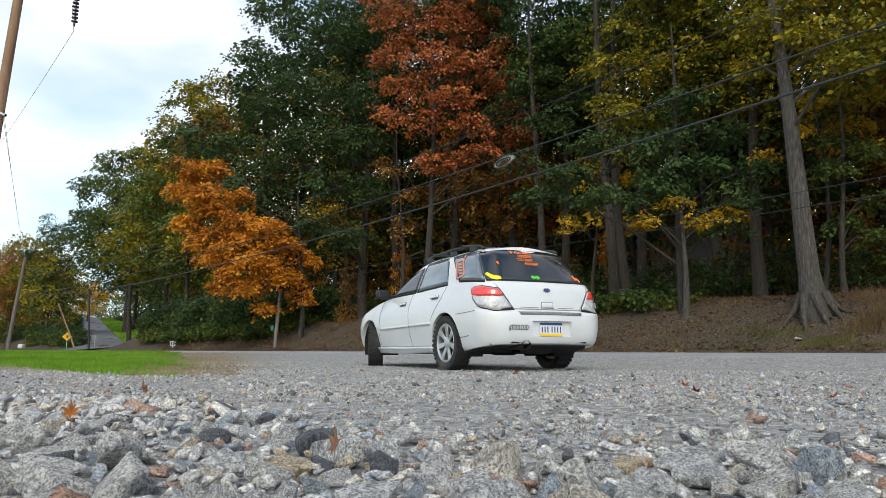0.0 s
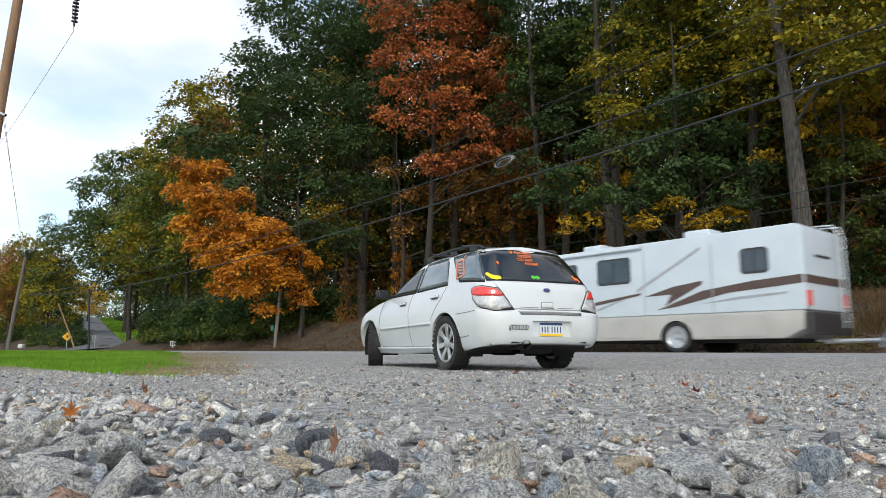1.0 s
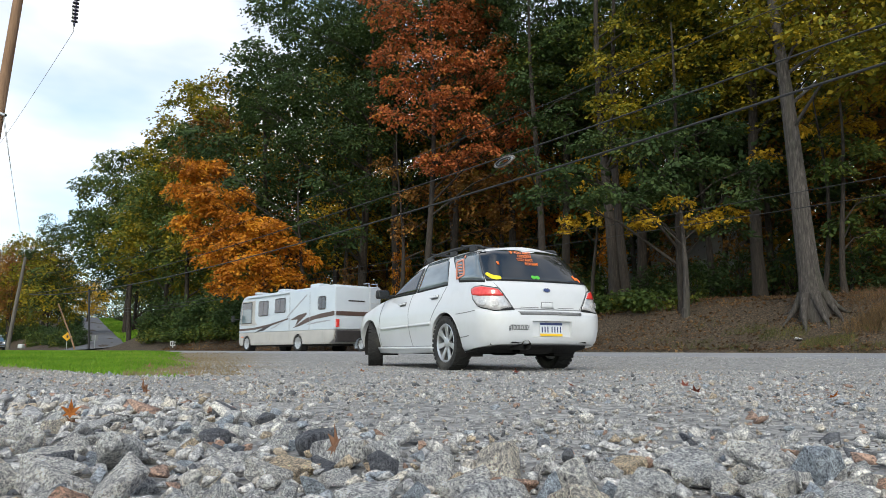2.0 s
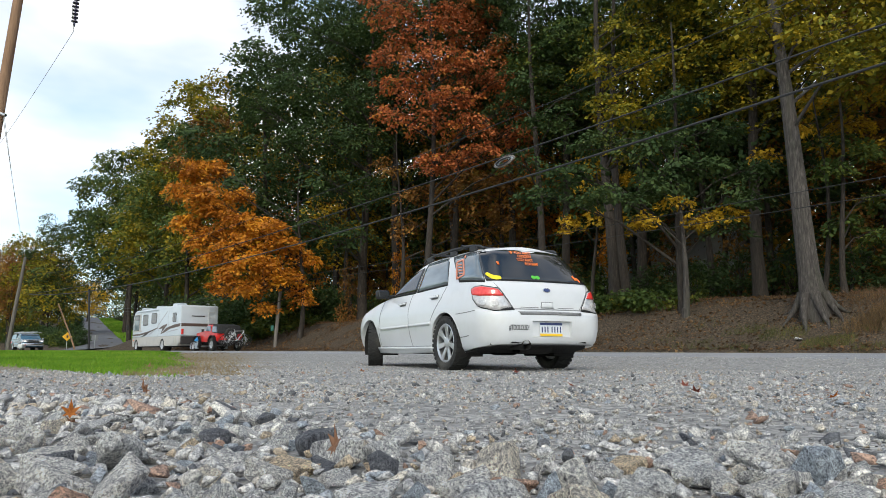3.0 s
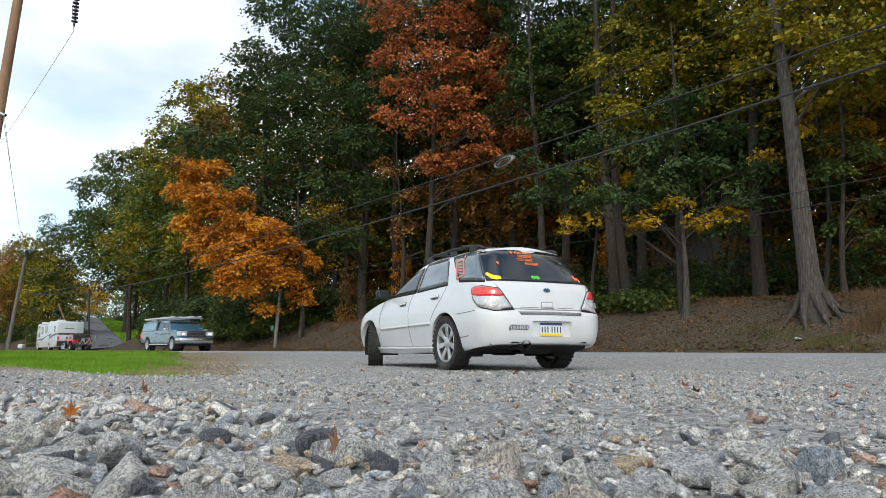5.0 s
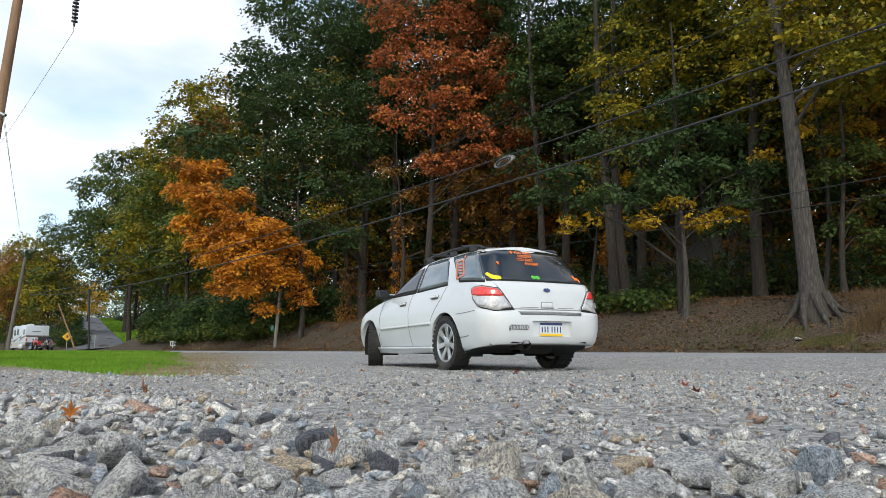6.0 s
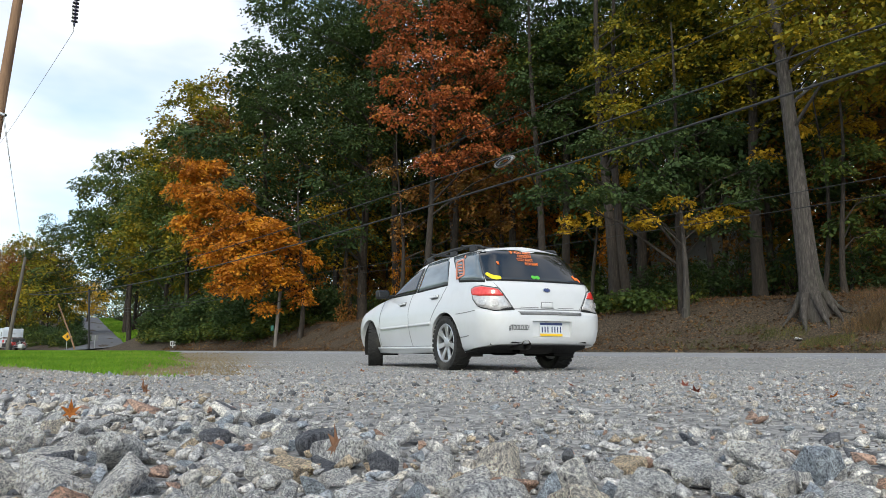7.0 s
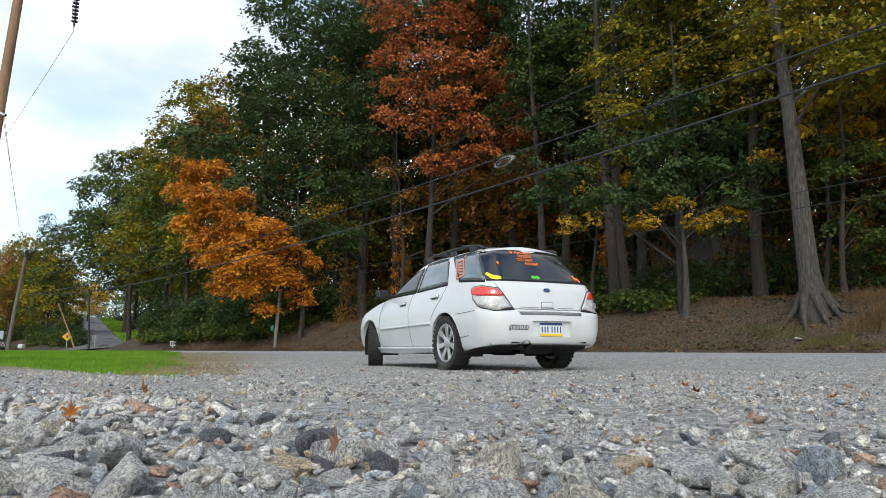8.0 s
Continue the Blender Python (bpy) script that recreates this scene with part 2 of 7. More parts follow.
def build_road():
    asphalt = surface("worn_asphalt", [(0.19, 0.19, 0.20), (0.27, 0.27, 0.28), (0.34, 0.335, 0.34)], 30, 0.85, bump=0.5, bump_scale=90, dirt=(0.36, 0.35, 0.34), dirt_scale=0.35)
    line = surface("road_paint_yellow", [(0.45, 0.30, 0.03), (0.6, 0.42, 0.06)], 12, 0.7)
    edge_line = surface("road_paint_white", [(0.55, 0.55, 0.53), (0.75, 0.75, 0.73)], 12, 0.7)
    mid = (ROAD_NEAR + ROAD_FAR) / 2

    def strip(o0, o1, s0, s1, z, crown=0.0, n=60, verge=0.0):
        V, F = [], []
        ss = np.linspace(s0, s1, n)
        oo = np.linspace(o0, o1, 7)
        if verge:
            oo = np.concatenate([[o0 - verge], np.linspace(o0, o1, 6)])
        for s in ss:
            for o in oo:
                x, y = at(o, s)
                V.append((x, y, z + crown * (1 - ((o - mid) / 4.25) ** 2) if o >= o0 else z - 0.20))
        for i in range(n - 1):
            for j in range(6):
                a = i * 7 + j
                F.append((a, a + 7, a + 8, a + 1))
        return np_mesh("strip", V, F)

    road = link("road", strip(ROAD_NEAR, ROAD_FAR + 0.4, -160, 330, ROAD_Z - 0.03, 0.035, 120, 0.9), asphalt)
    tagged(road, "worn grey two-lane asphalt country road", "road", kind="structure")
    for o in (mid - 0.17, mid + 0.07):
        link("centre_line", strip(o, o + 0.1, -160, 330, ROAD_Z + 0.009), line, road, "faded double yellow line")
    for o in (ROAD_NEAR + 0.3, ROAD_FAR - 0.3):
        link("edge_line", strip(o, o + 0.1, -160, 330, ROAD_Z - 0.012, 0.0), edge_line, road, "faded white edge line")
    # the side road that climbs the hill away from the junction
    V, F = [], []
    steps = 50
    for i in range(steps):
        k = -0.04 + 1.5 * i / (steps - 1)
        x, y = -40.0 - 63 * k, 81.0 + 119 * k
        for j in range(5):
            w = (j - 2) * (1.55 + 1.2 * max(0.0, 0.12 - k) * 8)
            qx, qy = x + w * 0.884, y + w * 0.468
            V.append((qx, qy, max(ROAD_Z + 0.014, gz(qx, qy) + 0.10)))
        if i:
            for j in range(4):
                a = (i - 1) * 5 + j
                F.append((a, a + 1, a + 6, a + 5))
    side = link("side_road", np_mesh("side_road", V, F), surface("dark_asphalt", [(0.085, 0.088, 0.098), (0.13, 0.133, 0.145)], 3, 0.85, dirt=(0.17, 0.17, 0.175), dirt_scale=0.2))
    tagged(side, "grey asphalt side road climbing a hill", "road", kind="structure")


build_road()

# ---- trees ----
BARK = surface("grey_brown_bark", [(0.026, 0.021, 0.018), (0.060, 0.051, 0.044), (0.125, 0.108, 0.094)], 24, 0.95, bump=1.0, bump_scale=22, stretch=(1, 1, 0.14), dirt=(0.05, 0.048, 0.034), dirt_scale=2.2)
BARK_DARK = surface("dark_bark", [(0.018, 0.014, 0.011), (0.036, 0.028, 0.022), (0.070, 0.055, 0.043)], 22, 0.95, bump=1.0, bump_scale=22, stretch=(1, 1, 0.14))
LEAF = {
    "dark": leaf_material("dark_green_leaves", [(0.026, 0.050, 0.018), (0.046, 0.080, 0.026), (0.072, 0.106, 0.030), (0.13, 0.14, 0.028)], [0.0, 0.4, 0.8, 1.0]),
    "green": leaf_material("green_leaves", [(0.036, 0.064, 0.018), (0.068, 0.108, 0.026), (0.125, 0.15, 0.028), (0.26, 0.21, 0.022)], [0.0, 0.4, 0.75, 1.0]),
    "yellowgreen": leaf_material("yellow_green_leaves", [(0.07, 0.092, 0.014), (0.16, 0.16, 0.018), (0.33, 0.25, 0.018), (0.52, 0.34, 0.018)], [0.0, 0.4, 0.75, 1.0]),
    "yellow": leaf_material("yellow_leaves", [(0.20, 0.13, 0.02), (0.42, 0.26, 0.02), (0.62, 0.39, 0.025), (0.72, 0.48, 0.035)], [0.0, 0.35, 0.7, 1.0]),
    "orange": leaf_material("orange_leaves", [(0.24, 0.085, 0.018), (0.46, 0.17, 0.02), (0.66, 0.27, 0.022), (0.72, 0.38, 0.025)], [0.0, 0.35, 0.7, 1.0]),
    "red": leaf_material("rust_red_leaves", [(0.13, 0.06, 0.022), (0.32, 0.10, 0.036), (0.54, 0.16, 0.052), (0.52, 0.26, 0.032)], [0.0, 0.35, 0.7, 1.0]),
    "rust": leaf_material("brown_orange_leaves", [(0.08, 0.045, 0.018), (0.20, 0.10, 0.028), (0.34, 0.155, 0.034), (0.28, 0.21, 0.04)], [0.0, 0.35, 0.7, 1.0]),
}


def leaves_mesh(name, centres, per, spread, size, rng, flat=0.55):
    """Clumps of folded leaves round the centres, two faces a leaf."""
    centres = np.asarray(centres, float)
    c = np.repeat(centres, per, axis=0)
    n = len(c)
    q = rng.normal(0, 1, (n, 3))
    q *= (1.75 * rng.random(n) ** 0.45 / (np.linalg.norm(q, axis=1) + 1e-9))[:, None]
    p = c + q * np.array([spread, spread, spread * flat])
    a = rng.uniform(0, 2 * np.pi, n)
    droop = rng.normal(-0.35, 0.5, n)
    d = np.stack([np.cos(a) * np.cos(droop), np.sin(a) * np.cos(droop), np.sin(droop)], 1)
    w = np.cross(d, rng.normal(0, 0.55, (n, 3)) + np.array([0, 0, 1.0]))
    w /= np.linalg.norm(w, axis=1, keepdims=True) + 1e-9
    up = np.cross(w, d)
    L = (size * rng.uniform(0.65, 1.35, n))[:, None]
    k = rng.uniform(0.28, 0.42, n)[:, None]
    v = np.stack([p, p + d * L * 0.48 + w * L * k + up * L * 0.10, p + d * L, p + d * L * 0.48 - w * L * k + up * L * 0.10], 1).reshape(-1, 3)
    b = (np.arange(n) * 4)[:, None]
    f = np.concatenate([b + [0, 1, 2], b + [0, 2, 3]], 1).reshape(-1, 3)
    return np_mesh(name, v, f)


def spray_mesh(name, lobes, rng, leaf_size, reach, density, count):
    """Leaves in flat drooping sprays, shelf over shelf, on the lobes (cx, cy, cz, rx, ry, rz)."""
    P, D, N = [], [], []
    for cx, cy, cz, rx, ry, rz in lobes:
        n = max(6, int(density * 2.6 * (rx * ry + ry * rz + rx * rz) / reach ** 2))
        d = rng.normal(0, 1, (n, 3))
        d /= np.linalg.norm(d, axis=1, keepdims=True)
        r = 0.35 + 0.70 * rng.random(n) ** 0.6
        c = d * r[:, None] * np.array([rx, ry, rz]) + np.array([cx, cy, cz])
        out = d * np.array([1, 1, 0.15]) + rng.normal(0, 0.35, (n, 3)) * np.array([1, 1, 0.2])
        out /= np.linalg.norm(out, axis=1, keepdims=True) + 1e-9
        up = np.array([0, 0, 1.0]) + out * np.array([0.45, 0.45, 0]) + rng.normal(0, 0.22, (n, 3))
        up /= np.linalg.norm(up, axis=1, keepdims=True)
        e1 = out - up * np.sum(out * up, 1, keepdims=True)
        e1 /= np.linalg.norm(e1, axis=1, keepdims=True) + 1e-9
        e2 = np.cross(up, e1)
        size = reach * rng.uniform(0.55, 1.35, n)
        c, e1, e2, up, size = (np.repeat(q, count, axis=0) for q in (c, e1, e2, up, size))
        m = len(c)
        t, rho = rng.uniform(0, 2 * np.pi, m), np.sqrt(rng.random(m)) * size
        u, v = rho * np.cos(t), 0.62 * rho * np.sin(t)
        drop = -0.30 * rho ** 2 / size + rng.normal(0, 0.09, m) * size
        P.append(c + e1 * u[:, None] + e2 * v[:, None] + up * drop[:, None])
        head = e1 * (0.4 + np.cos(t))[:, None] + e2 * np.sin(t)[:, None] + rng.normal(0, 0.45, (m, 3)) - np.array([0, 0, 0.35])
        D.append(head / (np.linalg.norm(head, axis=1, keepdims=True) + 1e-9))
        N.append(up + rng.normal(0, 0.40, (m, 3)))
    p, d, up = np.concatenate(P), np.concatenate(D), np.concatenate(N)
    n = len(p)
    w = np.cross(d, up)
    w /= np.linalg.norm(w, axis=1, keepdims=True) + 1e-9
    up = np.cross(w, d)
    L = (leaf_size * rng.uniform(0.65, 1.35, n))[:, None]
    k = rng.uniform(0.28, 0.44, n)[:, None]
    v = np.stack([p, p + d * L * 0.48 + w * L * k + up * L * 0.10, p + d * L, p + d * L * 0.48 - w * L * k + up * L * 0.10], 1).reshape(-1, 3)
    b = (np.arange(n) * 4)[:, None]
    return np_mesh(name, v, np.concatenate([b + [0, 1, 2], b + [0, 2, 3]], 1).reshape(-1, 3))


def crown_lobes(height, bottom, radius, rng, n=9):
    """An uneven crown made of lobes round the stem, from bottom to height."""
    lobes = []
    for i in range(n):
        k = (i + 0.5) / n
        z = bottom + (height - bottom) * (0.08 + 0.84 * k)
        wide = radius * (0.55 + 0.6 * math.sin(math.pi * (0.18 + 0.72 * k)))
        a = i * 2.4 + rng.uniform(-0.5, 0.5)
        off = wide * rng.uniform(0.25, 0.65)
        r = wide * rng.uniform(0.42, 0.68)
        lobes.append((off * math.cos(a), off * math.sin(a), z, r * rng.uniform(0.85, 1.2), r * rng.uniform(0.85, 1.2), r * rng.uniform(0.5, 0.75)))
    return lobes


def tree(x, y, height, radius, bottom, leaf, label, seed, trunk=0.2, lobes=None, leaf_size=0.17, density=1.0, bark=None, lean=(0, 0), sides=10, bend=0.25, per=40, spread=0.75, flare=1.35, limb=0.42):
    rng = np.random.default_rng(seed)
    z0 = gz(x, y)
    top = thing("tree", Matrix.Translation((x, y, z0)), label, "tree", "trees of the wood")
    lobes = lobes or crown_lobes(height, bottom, radius, rng)
    stem_top = height * 0.9
    pts, rad = [], []
    for i in range(11):
        k = i / 10
        pts.append((lean[0] * k + bend * math.sin(k * 5 + seed), lean[1] * k + bend * math.cos(k * 4 + seed) - bend * math.cos(seed), -0.25 + (stem_top + 0.25) * k))
        rad.append(trunk * (1 - 0.86 * k) * (flare if i == 0 else 1.0))
    pts[0] = (pts[0][0], pts[0][1], -0.7)
    pts.insert(1, (pts[0][0] * 0.9, pts[0][1] * 0.9, 0.25))
    rad.insert(1, trunk * (1 + (flare - 1) * 0.35))
    shift = Vector((pts[0][0], pts[0][1], 0))
    pts = [Vector(p) - shift for p in pts]
    tubes = [(pts, rad, sides)]
    for cx, cy, cz, rx, ry, rz in lobes:
        zz = max(bottom * 0.75, min(stem_top * 0.92, cz - 0.6 * math.hypot(cx, cy) - rz * 0.3))
        k = (zz + 0.25) / (stem_top + 0.25)
        base = Vector((lean[0] * k, lean[1] * k, zz)) + Vector((bend * math.sin(k * 5 + seed), bend * (math.cos(k * 4 + seed) - math.cos(seed)), 0)) - shift
        tip = Vector((cx, cy, cz))
        r = max(0.03, trunk * (1 - 0.86 * k) * limb)
        mid = base.lerp(tip, 0.5) + Vector((rng.normal(0, 0.2), rng.normal(0, 0.2), 0.25))
        tubes.append(([base, mid, tip], [r, r * 0.6, r * 0.22], 6))
        for _ in range(7):
            d = Vector(rng.normal(0, 1, 3)).normalized()
            end = tip + Vector((d.x * rx, d.y * ry, d.z * rz)) * 0.9
            start = mid.lerp(tip, rng.uniform(0.1, 0.9))
            tubes.append(([start, start.lerp(end, 0.5) + Vector((0, 0, 0.12)), end], [r * 0.4, r * 0.2, 0.012], 4))
    link("trunk", tubes_mesh("trunk", tubes), bark or BARK_DARK, top)
    link("crown", spray_mesh("crown", lobes, rng, leaf_size, spread, density, per), LEAF[leaf], top)
    return top


def shrub_mesh(name, w, h, rng, leaf_size, clumps, per=22, spread=0.2):
    c = rng.normal(0, 1, (clumps, 3))
    c /= np.linalg.norm(c, axis=1, keepdims=True)
    c *= (0.35 + 0.65 * rng.random(clumps) ** 0.5)[:, None] * np.array([w, w, h * 0.55])
    c[:, 2] = np.abs(c[:, 2] + h * 0.42) * (1 + 0.25 * np.sin(c[:, 0] * 3) * np.cos(c[:, 1] * 3))
    return leaves_mesh(name, c, per, spread, leaf_size, rng, 0.7)


def shrub(o, s, w, h, leaf, label, seed, leaf_size=0.15, clumps=60, per=26, spread=0.24):
    x, y = at(o, s)
    rng = np.random.default_rng(seed)
    top = thing("shrub", Matrix.Translation((x, y, gz(x, y) - 0.05)), label, "shrub", "shrubs on the bank")
    stems = [([(0, 0, -0.1), (rng.normal(0, w * 0.25), rng.normal(0, w * 0.25), h * 0.45), (rng.normal(0, w * 0.5), rng.normal(0, w * 0.5), h * 0.85)], [0.035, 0.022, 0.008], 5) for _ in range(7)]
    link("stem", tubes_mesh("stem", stems), BARK_DARK, top)
    link("foliage", shrub_mesh("foliage", w, h, rng, leaf_size, clumps, per, spread), LEAF[leaf], top)
    return top


def plant_wood():
    # (o, s, height, radius, crown's foot, leaves, trunk's radius, label); the row that stands on the bank
    rows = [
        (29.0, 13.0, 24, 5.2, 7.0, "yellowgreen", 0.28, "tall tree turning yellow in the wood"),
        (27.5, 4.5, 22, 5.2, 5.0, "yellowgreen", 0.28, "tall tree turning yellow in the wood"),
        (26.0, 53.0, 27, 6.4, 4.0, "dark", 0.3, "tall oak with dense dark green leaves"),
        (26.5, 62.0, 26, 6.0, 3.5, "yellowgreen", 0.28, "tall tree turning yellow beside the road"),
        (26.5, 71.0, 25, 6.0, 3.0, "green", 0.28, "tall green tree beside the road"),
        (27.0, 79.0, 24, 6.0, 3.5, "yellowgreen", 0.3, "tall tree with yellow tips"),
        (38.9, 135.7, 33, 9.5, 8.0, "dark", 0.38, "tall dark oak at the junction"),
        # leaf colour chosen yellower to carry the warm sunlight on this oak
        (25.9, 138.7, 20, 7.0, 1.5, "yellowgreen", 0.35, "spreading oak with sunlit yellow leaves at the junction"),
        (44.0, 147.0, 39, 11.5, 3.0, "dark", 0.4, "tall spreading dark oak above the side road"),
        (33.5, 96.0, 32, 8.0, 2.5, "green", 0.35, "tall green tree beside the side road"),
        # warm sun is put into this tree's yellowing leaf colour too
        (23.0, 152.0, 15, 5.0, 1.5, "yellowgreen", 0.3, "spreading tree turning yellow in sunlight at the junction"),
        (30.0, 178.0, 18, 7.0, 1.5, "rust", 0.3, "tree with browning leaves beside the far road"),
        (54.6, 228.0, 13, 6.0, 1.5, "yellow", 0.25, "bright yellow tree at the top of the side road"),
        (69.0, 225.0, 20, 8.0, 1.5, "green", 0.3, "green tree at the top of the side road"),
        (48.0, 236.0, 18, 8.0, 1.5, "dark", 0.3, "dark tree at the top of the side road"),
        (31.0, 29.2, 31, 6.0, 9.0, "dark", 0.26, "tall dark green tree in the wood"),
        (31.5, 35.0, 32, 6.0, 9.0, "dark", 0.28, "tall dark green tree in the wood"),
        (29.5, 39.0, 30, 6.5, 9.0, "dark", 0.3, "tall dark green tree in the wood"),
        (30.0, 48.0, 31, 6.5, 8.0, "dark", 0.3, "tall dark green tree in the wood"),
        (29.0, 32.5, 29, 5.0, 10.0, "dark", 0.26, "tall dark green tree in the wood"),
        (31.5, 25.5, 30, 5.5, 9.0, "dark", 0.28, "tall dark green tree in the wood"),
        (31.0, 20.0, 30, 5.5, 9.0, "green", 0.28, "tall green tree in the wood"),
    ]
    for i, (o, s, h, r, b, leaf, t, label) in enumerate(rows):
        x, y = at(o, s)
        near = s < 45 and not 80 < h
        tree(x, y, h, r, b, leaf, label, 11 + i, trunk=t, leaf_size=0.20 if near else 0.34 if s < 120 else 0.42, density=1.15 if near else 0.9, spread=0.9 if near else 1.3 if s < 120 else 1.9, per=40)
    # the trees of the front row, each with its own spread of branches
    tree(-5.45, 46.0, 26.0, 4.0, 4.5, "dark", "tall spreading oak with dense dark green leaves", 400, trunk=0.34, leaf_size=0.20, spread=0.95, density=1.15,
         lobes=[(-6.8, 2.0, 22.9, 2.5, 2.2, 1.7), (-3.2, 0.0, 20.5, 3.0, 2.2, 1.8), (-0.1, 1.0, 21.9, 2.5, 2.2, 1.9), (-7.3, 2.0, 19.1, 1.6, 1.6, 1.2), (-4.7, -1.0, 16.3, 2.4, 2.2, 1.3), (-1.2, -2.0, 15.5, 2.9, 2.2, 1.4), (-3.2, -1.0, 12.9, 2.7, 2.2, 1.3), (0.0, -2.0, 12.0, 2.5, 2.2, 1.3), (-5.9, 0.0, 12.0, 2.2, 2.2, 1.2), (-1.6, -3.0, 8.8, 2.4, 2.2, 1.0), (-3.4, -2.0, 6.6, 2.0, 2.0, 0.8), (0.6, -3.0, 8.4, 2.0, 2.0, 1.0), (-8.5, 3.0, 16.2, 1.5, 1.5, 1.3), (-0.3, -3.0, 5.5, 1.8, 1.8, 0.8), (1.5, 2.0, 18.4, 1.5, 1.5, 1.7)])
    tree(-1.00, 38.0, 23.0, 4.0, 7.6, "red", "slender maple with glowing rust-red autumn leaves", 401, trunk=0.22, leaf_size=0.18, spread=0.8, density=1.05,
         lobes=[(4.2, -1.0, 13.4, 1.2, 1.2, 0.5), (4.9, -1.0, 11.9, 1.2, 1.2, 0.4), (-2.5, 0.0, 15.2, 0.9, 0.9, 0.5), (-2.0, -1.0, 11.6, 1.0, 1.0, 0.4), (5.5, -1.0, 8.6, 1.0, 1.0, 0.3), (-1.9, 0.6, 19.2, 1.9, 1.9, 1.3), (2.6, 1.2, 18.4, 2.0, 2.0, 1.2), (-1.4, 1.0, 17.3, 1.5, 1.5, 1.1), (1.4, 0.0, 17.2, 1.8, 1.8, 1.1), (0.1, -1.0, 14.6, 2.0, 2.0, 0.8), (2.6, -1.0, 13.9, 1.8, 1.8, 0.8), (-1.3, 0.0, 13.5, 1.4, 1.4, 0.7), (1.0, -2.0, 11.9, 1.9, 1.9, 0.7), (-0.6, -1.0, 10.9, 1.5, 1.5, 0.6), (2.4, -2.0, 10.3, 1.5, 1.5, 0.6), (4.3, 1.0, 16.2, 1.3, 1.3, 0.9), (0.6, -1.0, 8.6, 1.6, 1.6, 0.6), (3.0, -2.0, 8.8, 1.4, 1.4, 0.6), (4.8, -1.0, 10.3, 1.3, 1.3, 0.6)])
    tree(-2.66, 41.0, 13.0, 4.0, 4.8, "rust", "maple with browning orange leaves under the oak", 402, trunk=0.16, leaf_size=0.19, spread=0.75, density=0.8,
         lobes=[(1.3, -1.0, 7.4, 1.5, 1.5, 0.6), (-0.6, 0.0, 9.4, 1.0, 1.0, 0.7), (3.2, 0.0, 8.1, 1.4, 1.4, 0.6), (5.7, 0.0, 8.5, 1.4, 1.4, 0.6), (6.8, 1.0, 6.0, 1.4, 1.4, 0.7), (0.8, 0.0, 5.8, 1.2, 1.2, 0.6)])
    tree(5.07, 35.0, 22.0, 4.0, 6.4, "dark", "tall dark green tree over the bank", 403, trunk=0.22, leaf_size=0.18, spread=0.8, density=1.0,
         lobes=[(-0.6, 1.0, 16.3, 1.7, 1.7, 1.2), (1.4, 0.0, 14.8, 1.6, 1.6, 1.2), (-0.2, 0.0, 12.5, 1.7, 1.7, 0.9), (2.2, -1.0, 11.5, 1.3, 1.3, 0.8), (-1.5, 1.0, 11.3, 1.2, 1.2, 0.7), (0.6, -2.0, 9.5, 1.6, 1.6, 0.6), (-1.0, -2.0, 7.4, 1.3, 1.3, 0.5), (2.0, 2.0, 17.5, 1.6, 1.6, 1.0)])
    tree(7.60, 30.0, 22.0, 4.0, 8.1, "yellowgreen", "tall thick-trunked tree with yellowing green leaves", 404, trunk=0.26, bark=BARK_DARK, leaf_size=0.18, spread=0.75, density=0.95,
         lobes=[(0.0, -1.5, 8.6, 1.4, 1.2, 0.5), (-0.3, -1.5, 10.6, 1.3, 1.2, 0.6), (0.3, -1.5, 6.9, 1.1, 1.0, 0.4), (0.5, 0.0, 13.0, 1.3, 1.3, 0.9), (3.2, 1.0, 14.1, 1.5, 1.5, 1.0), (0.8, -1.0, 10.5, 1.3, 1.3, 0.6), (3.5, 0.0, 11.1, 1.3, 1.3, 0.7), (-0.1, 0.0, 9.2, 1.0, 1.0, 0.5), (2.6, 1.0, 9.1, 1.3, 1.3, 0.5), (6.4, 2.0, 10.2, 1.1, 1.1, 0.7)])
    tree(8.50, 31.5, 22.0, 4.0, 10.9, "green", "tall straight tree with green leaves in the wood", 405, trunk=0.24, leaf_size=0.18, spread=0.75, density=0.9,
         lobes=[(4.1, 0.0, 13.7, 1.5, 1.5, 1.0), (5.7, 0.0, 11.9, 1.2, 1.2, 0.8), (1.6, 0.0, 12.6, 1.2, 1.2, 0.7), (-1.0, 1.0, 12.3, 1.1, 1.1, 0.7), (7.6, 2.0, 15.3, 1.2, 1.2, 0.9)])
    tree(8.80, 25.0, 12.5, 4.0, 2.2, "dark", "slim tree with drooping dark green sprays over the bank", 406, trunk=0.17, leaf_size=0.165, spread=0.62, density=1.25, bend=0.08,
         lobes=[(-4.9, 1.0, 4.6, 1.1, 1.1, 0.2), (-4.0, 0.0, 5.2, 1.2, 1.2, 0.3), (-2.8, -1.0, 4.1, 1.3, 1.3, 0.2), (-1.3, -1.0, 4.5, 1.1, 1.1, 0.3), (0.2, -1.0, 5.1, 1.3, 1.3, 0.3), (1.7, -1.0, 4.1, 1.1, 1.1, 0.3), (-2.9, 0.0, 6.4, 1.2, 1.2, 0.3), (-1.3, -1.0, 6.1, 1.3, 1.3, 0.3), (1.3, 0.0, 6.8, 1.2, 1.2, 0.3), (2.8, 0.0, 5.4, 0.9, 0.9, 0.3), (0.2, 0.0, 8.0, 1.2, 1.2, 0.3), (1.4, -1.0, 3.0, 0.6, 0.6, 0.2)])
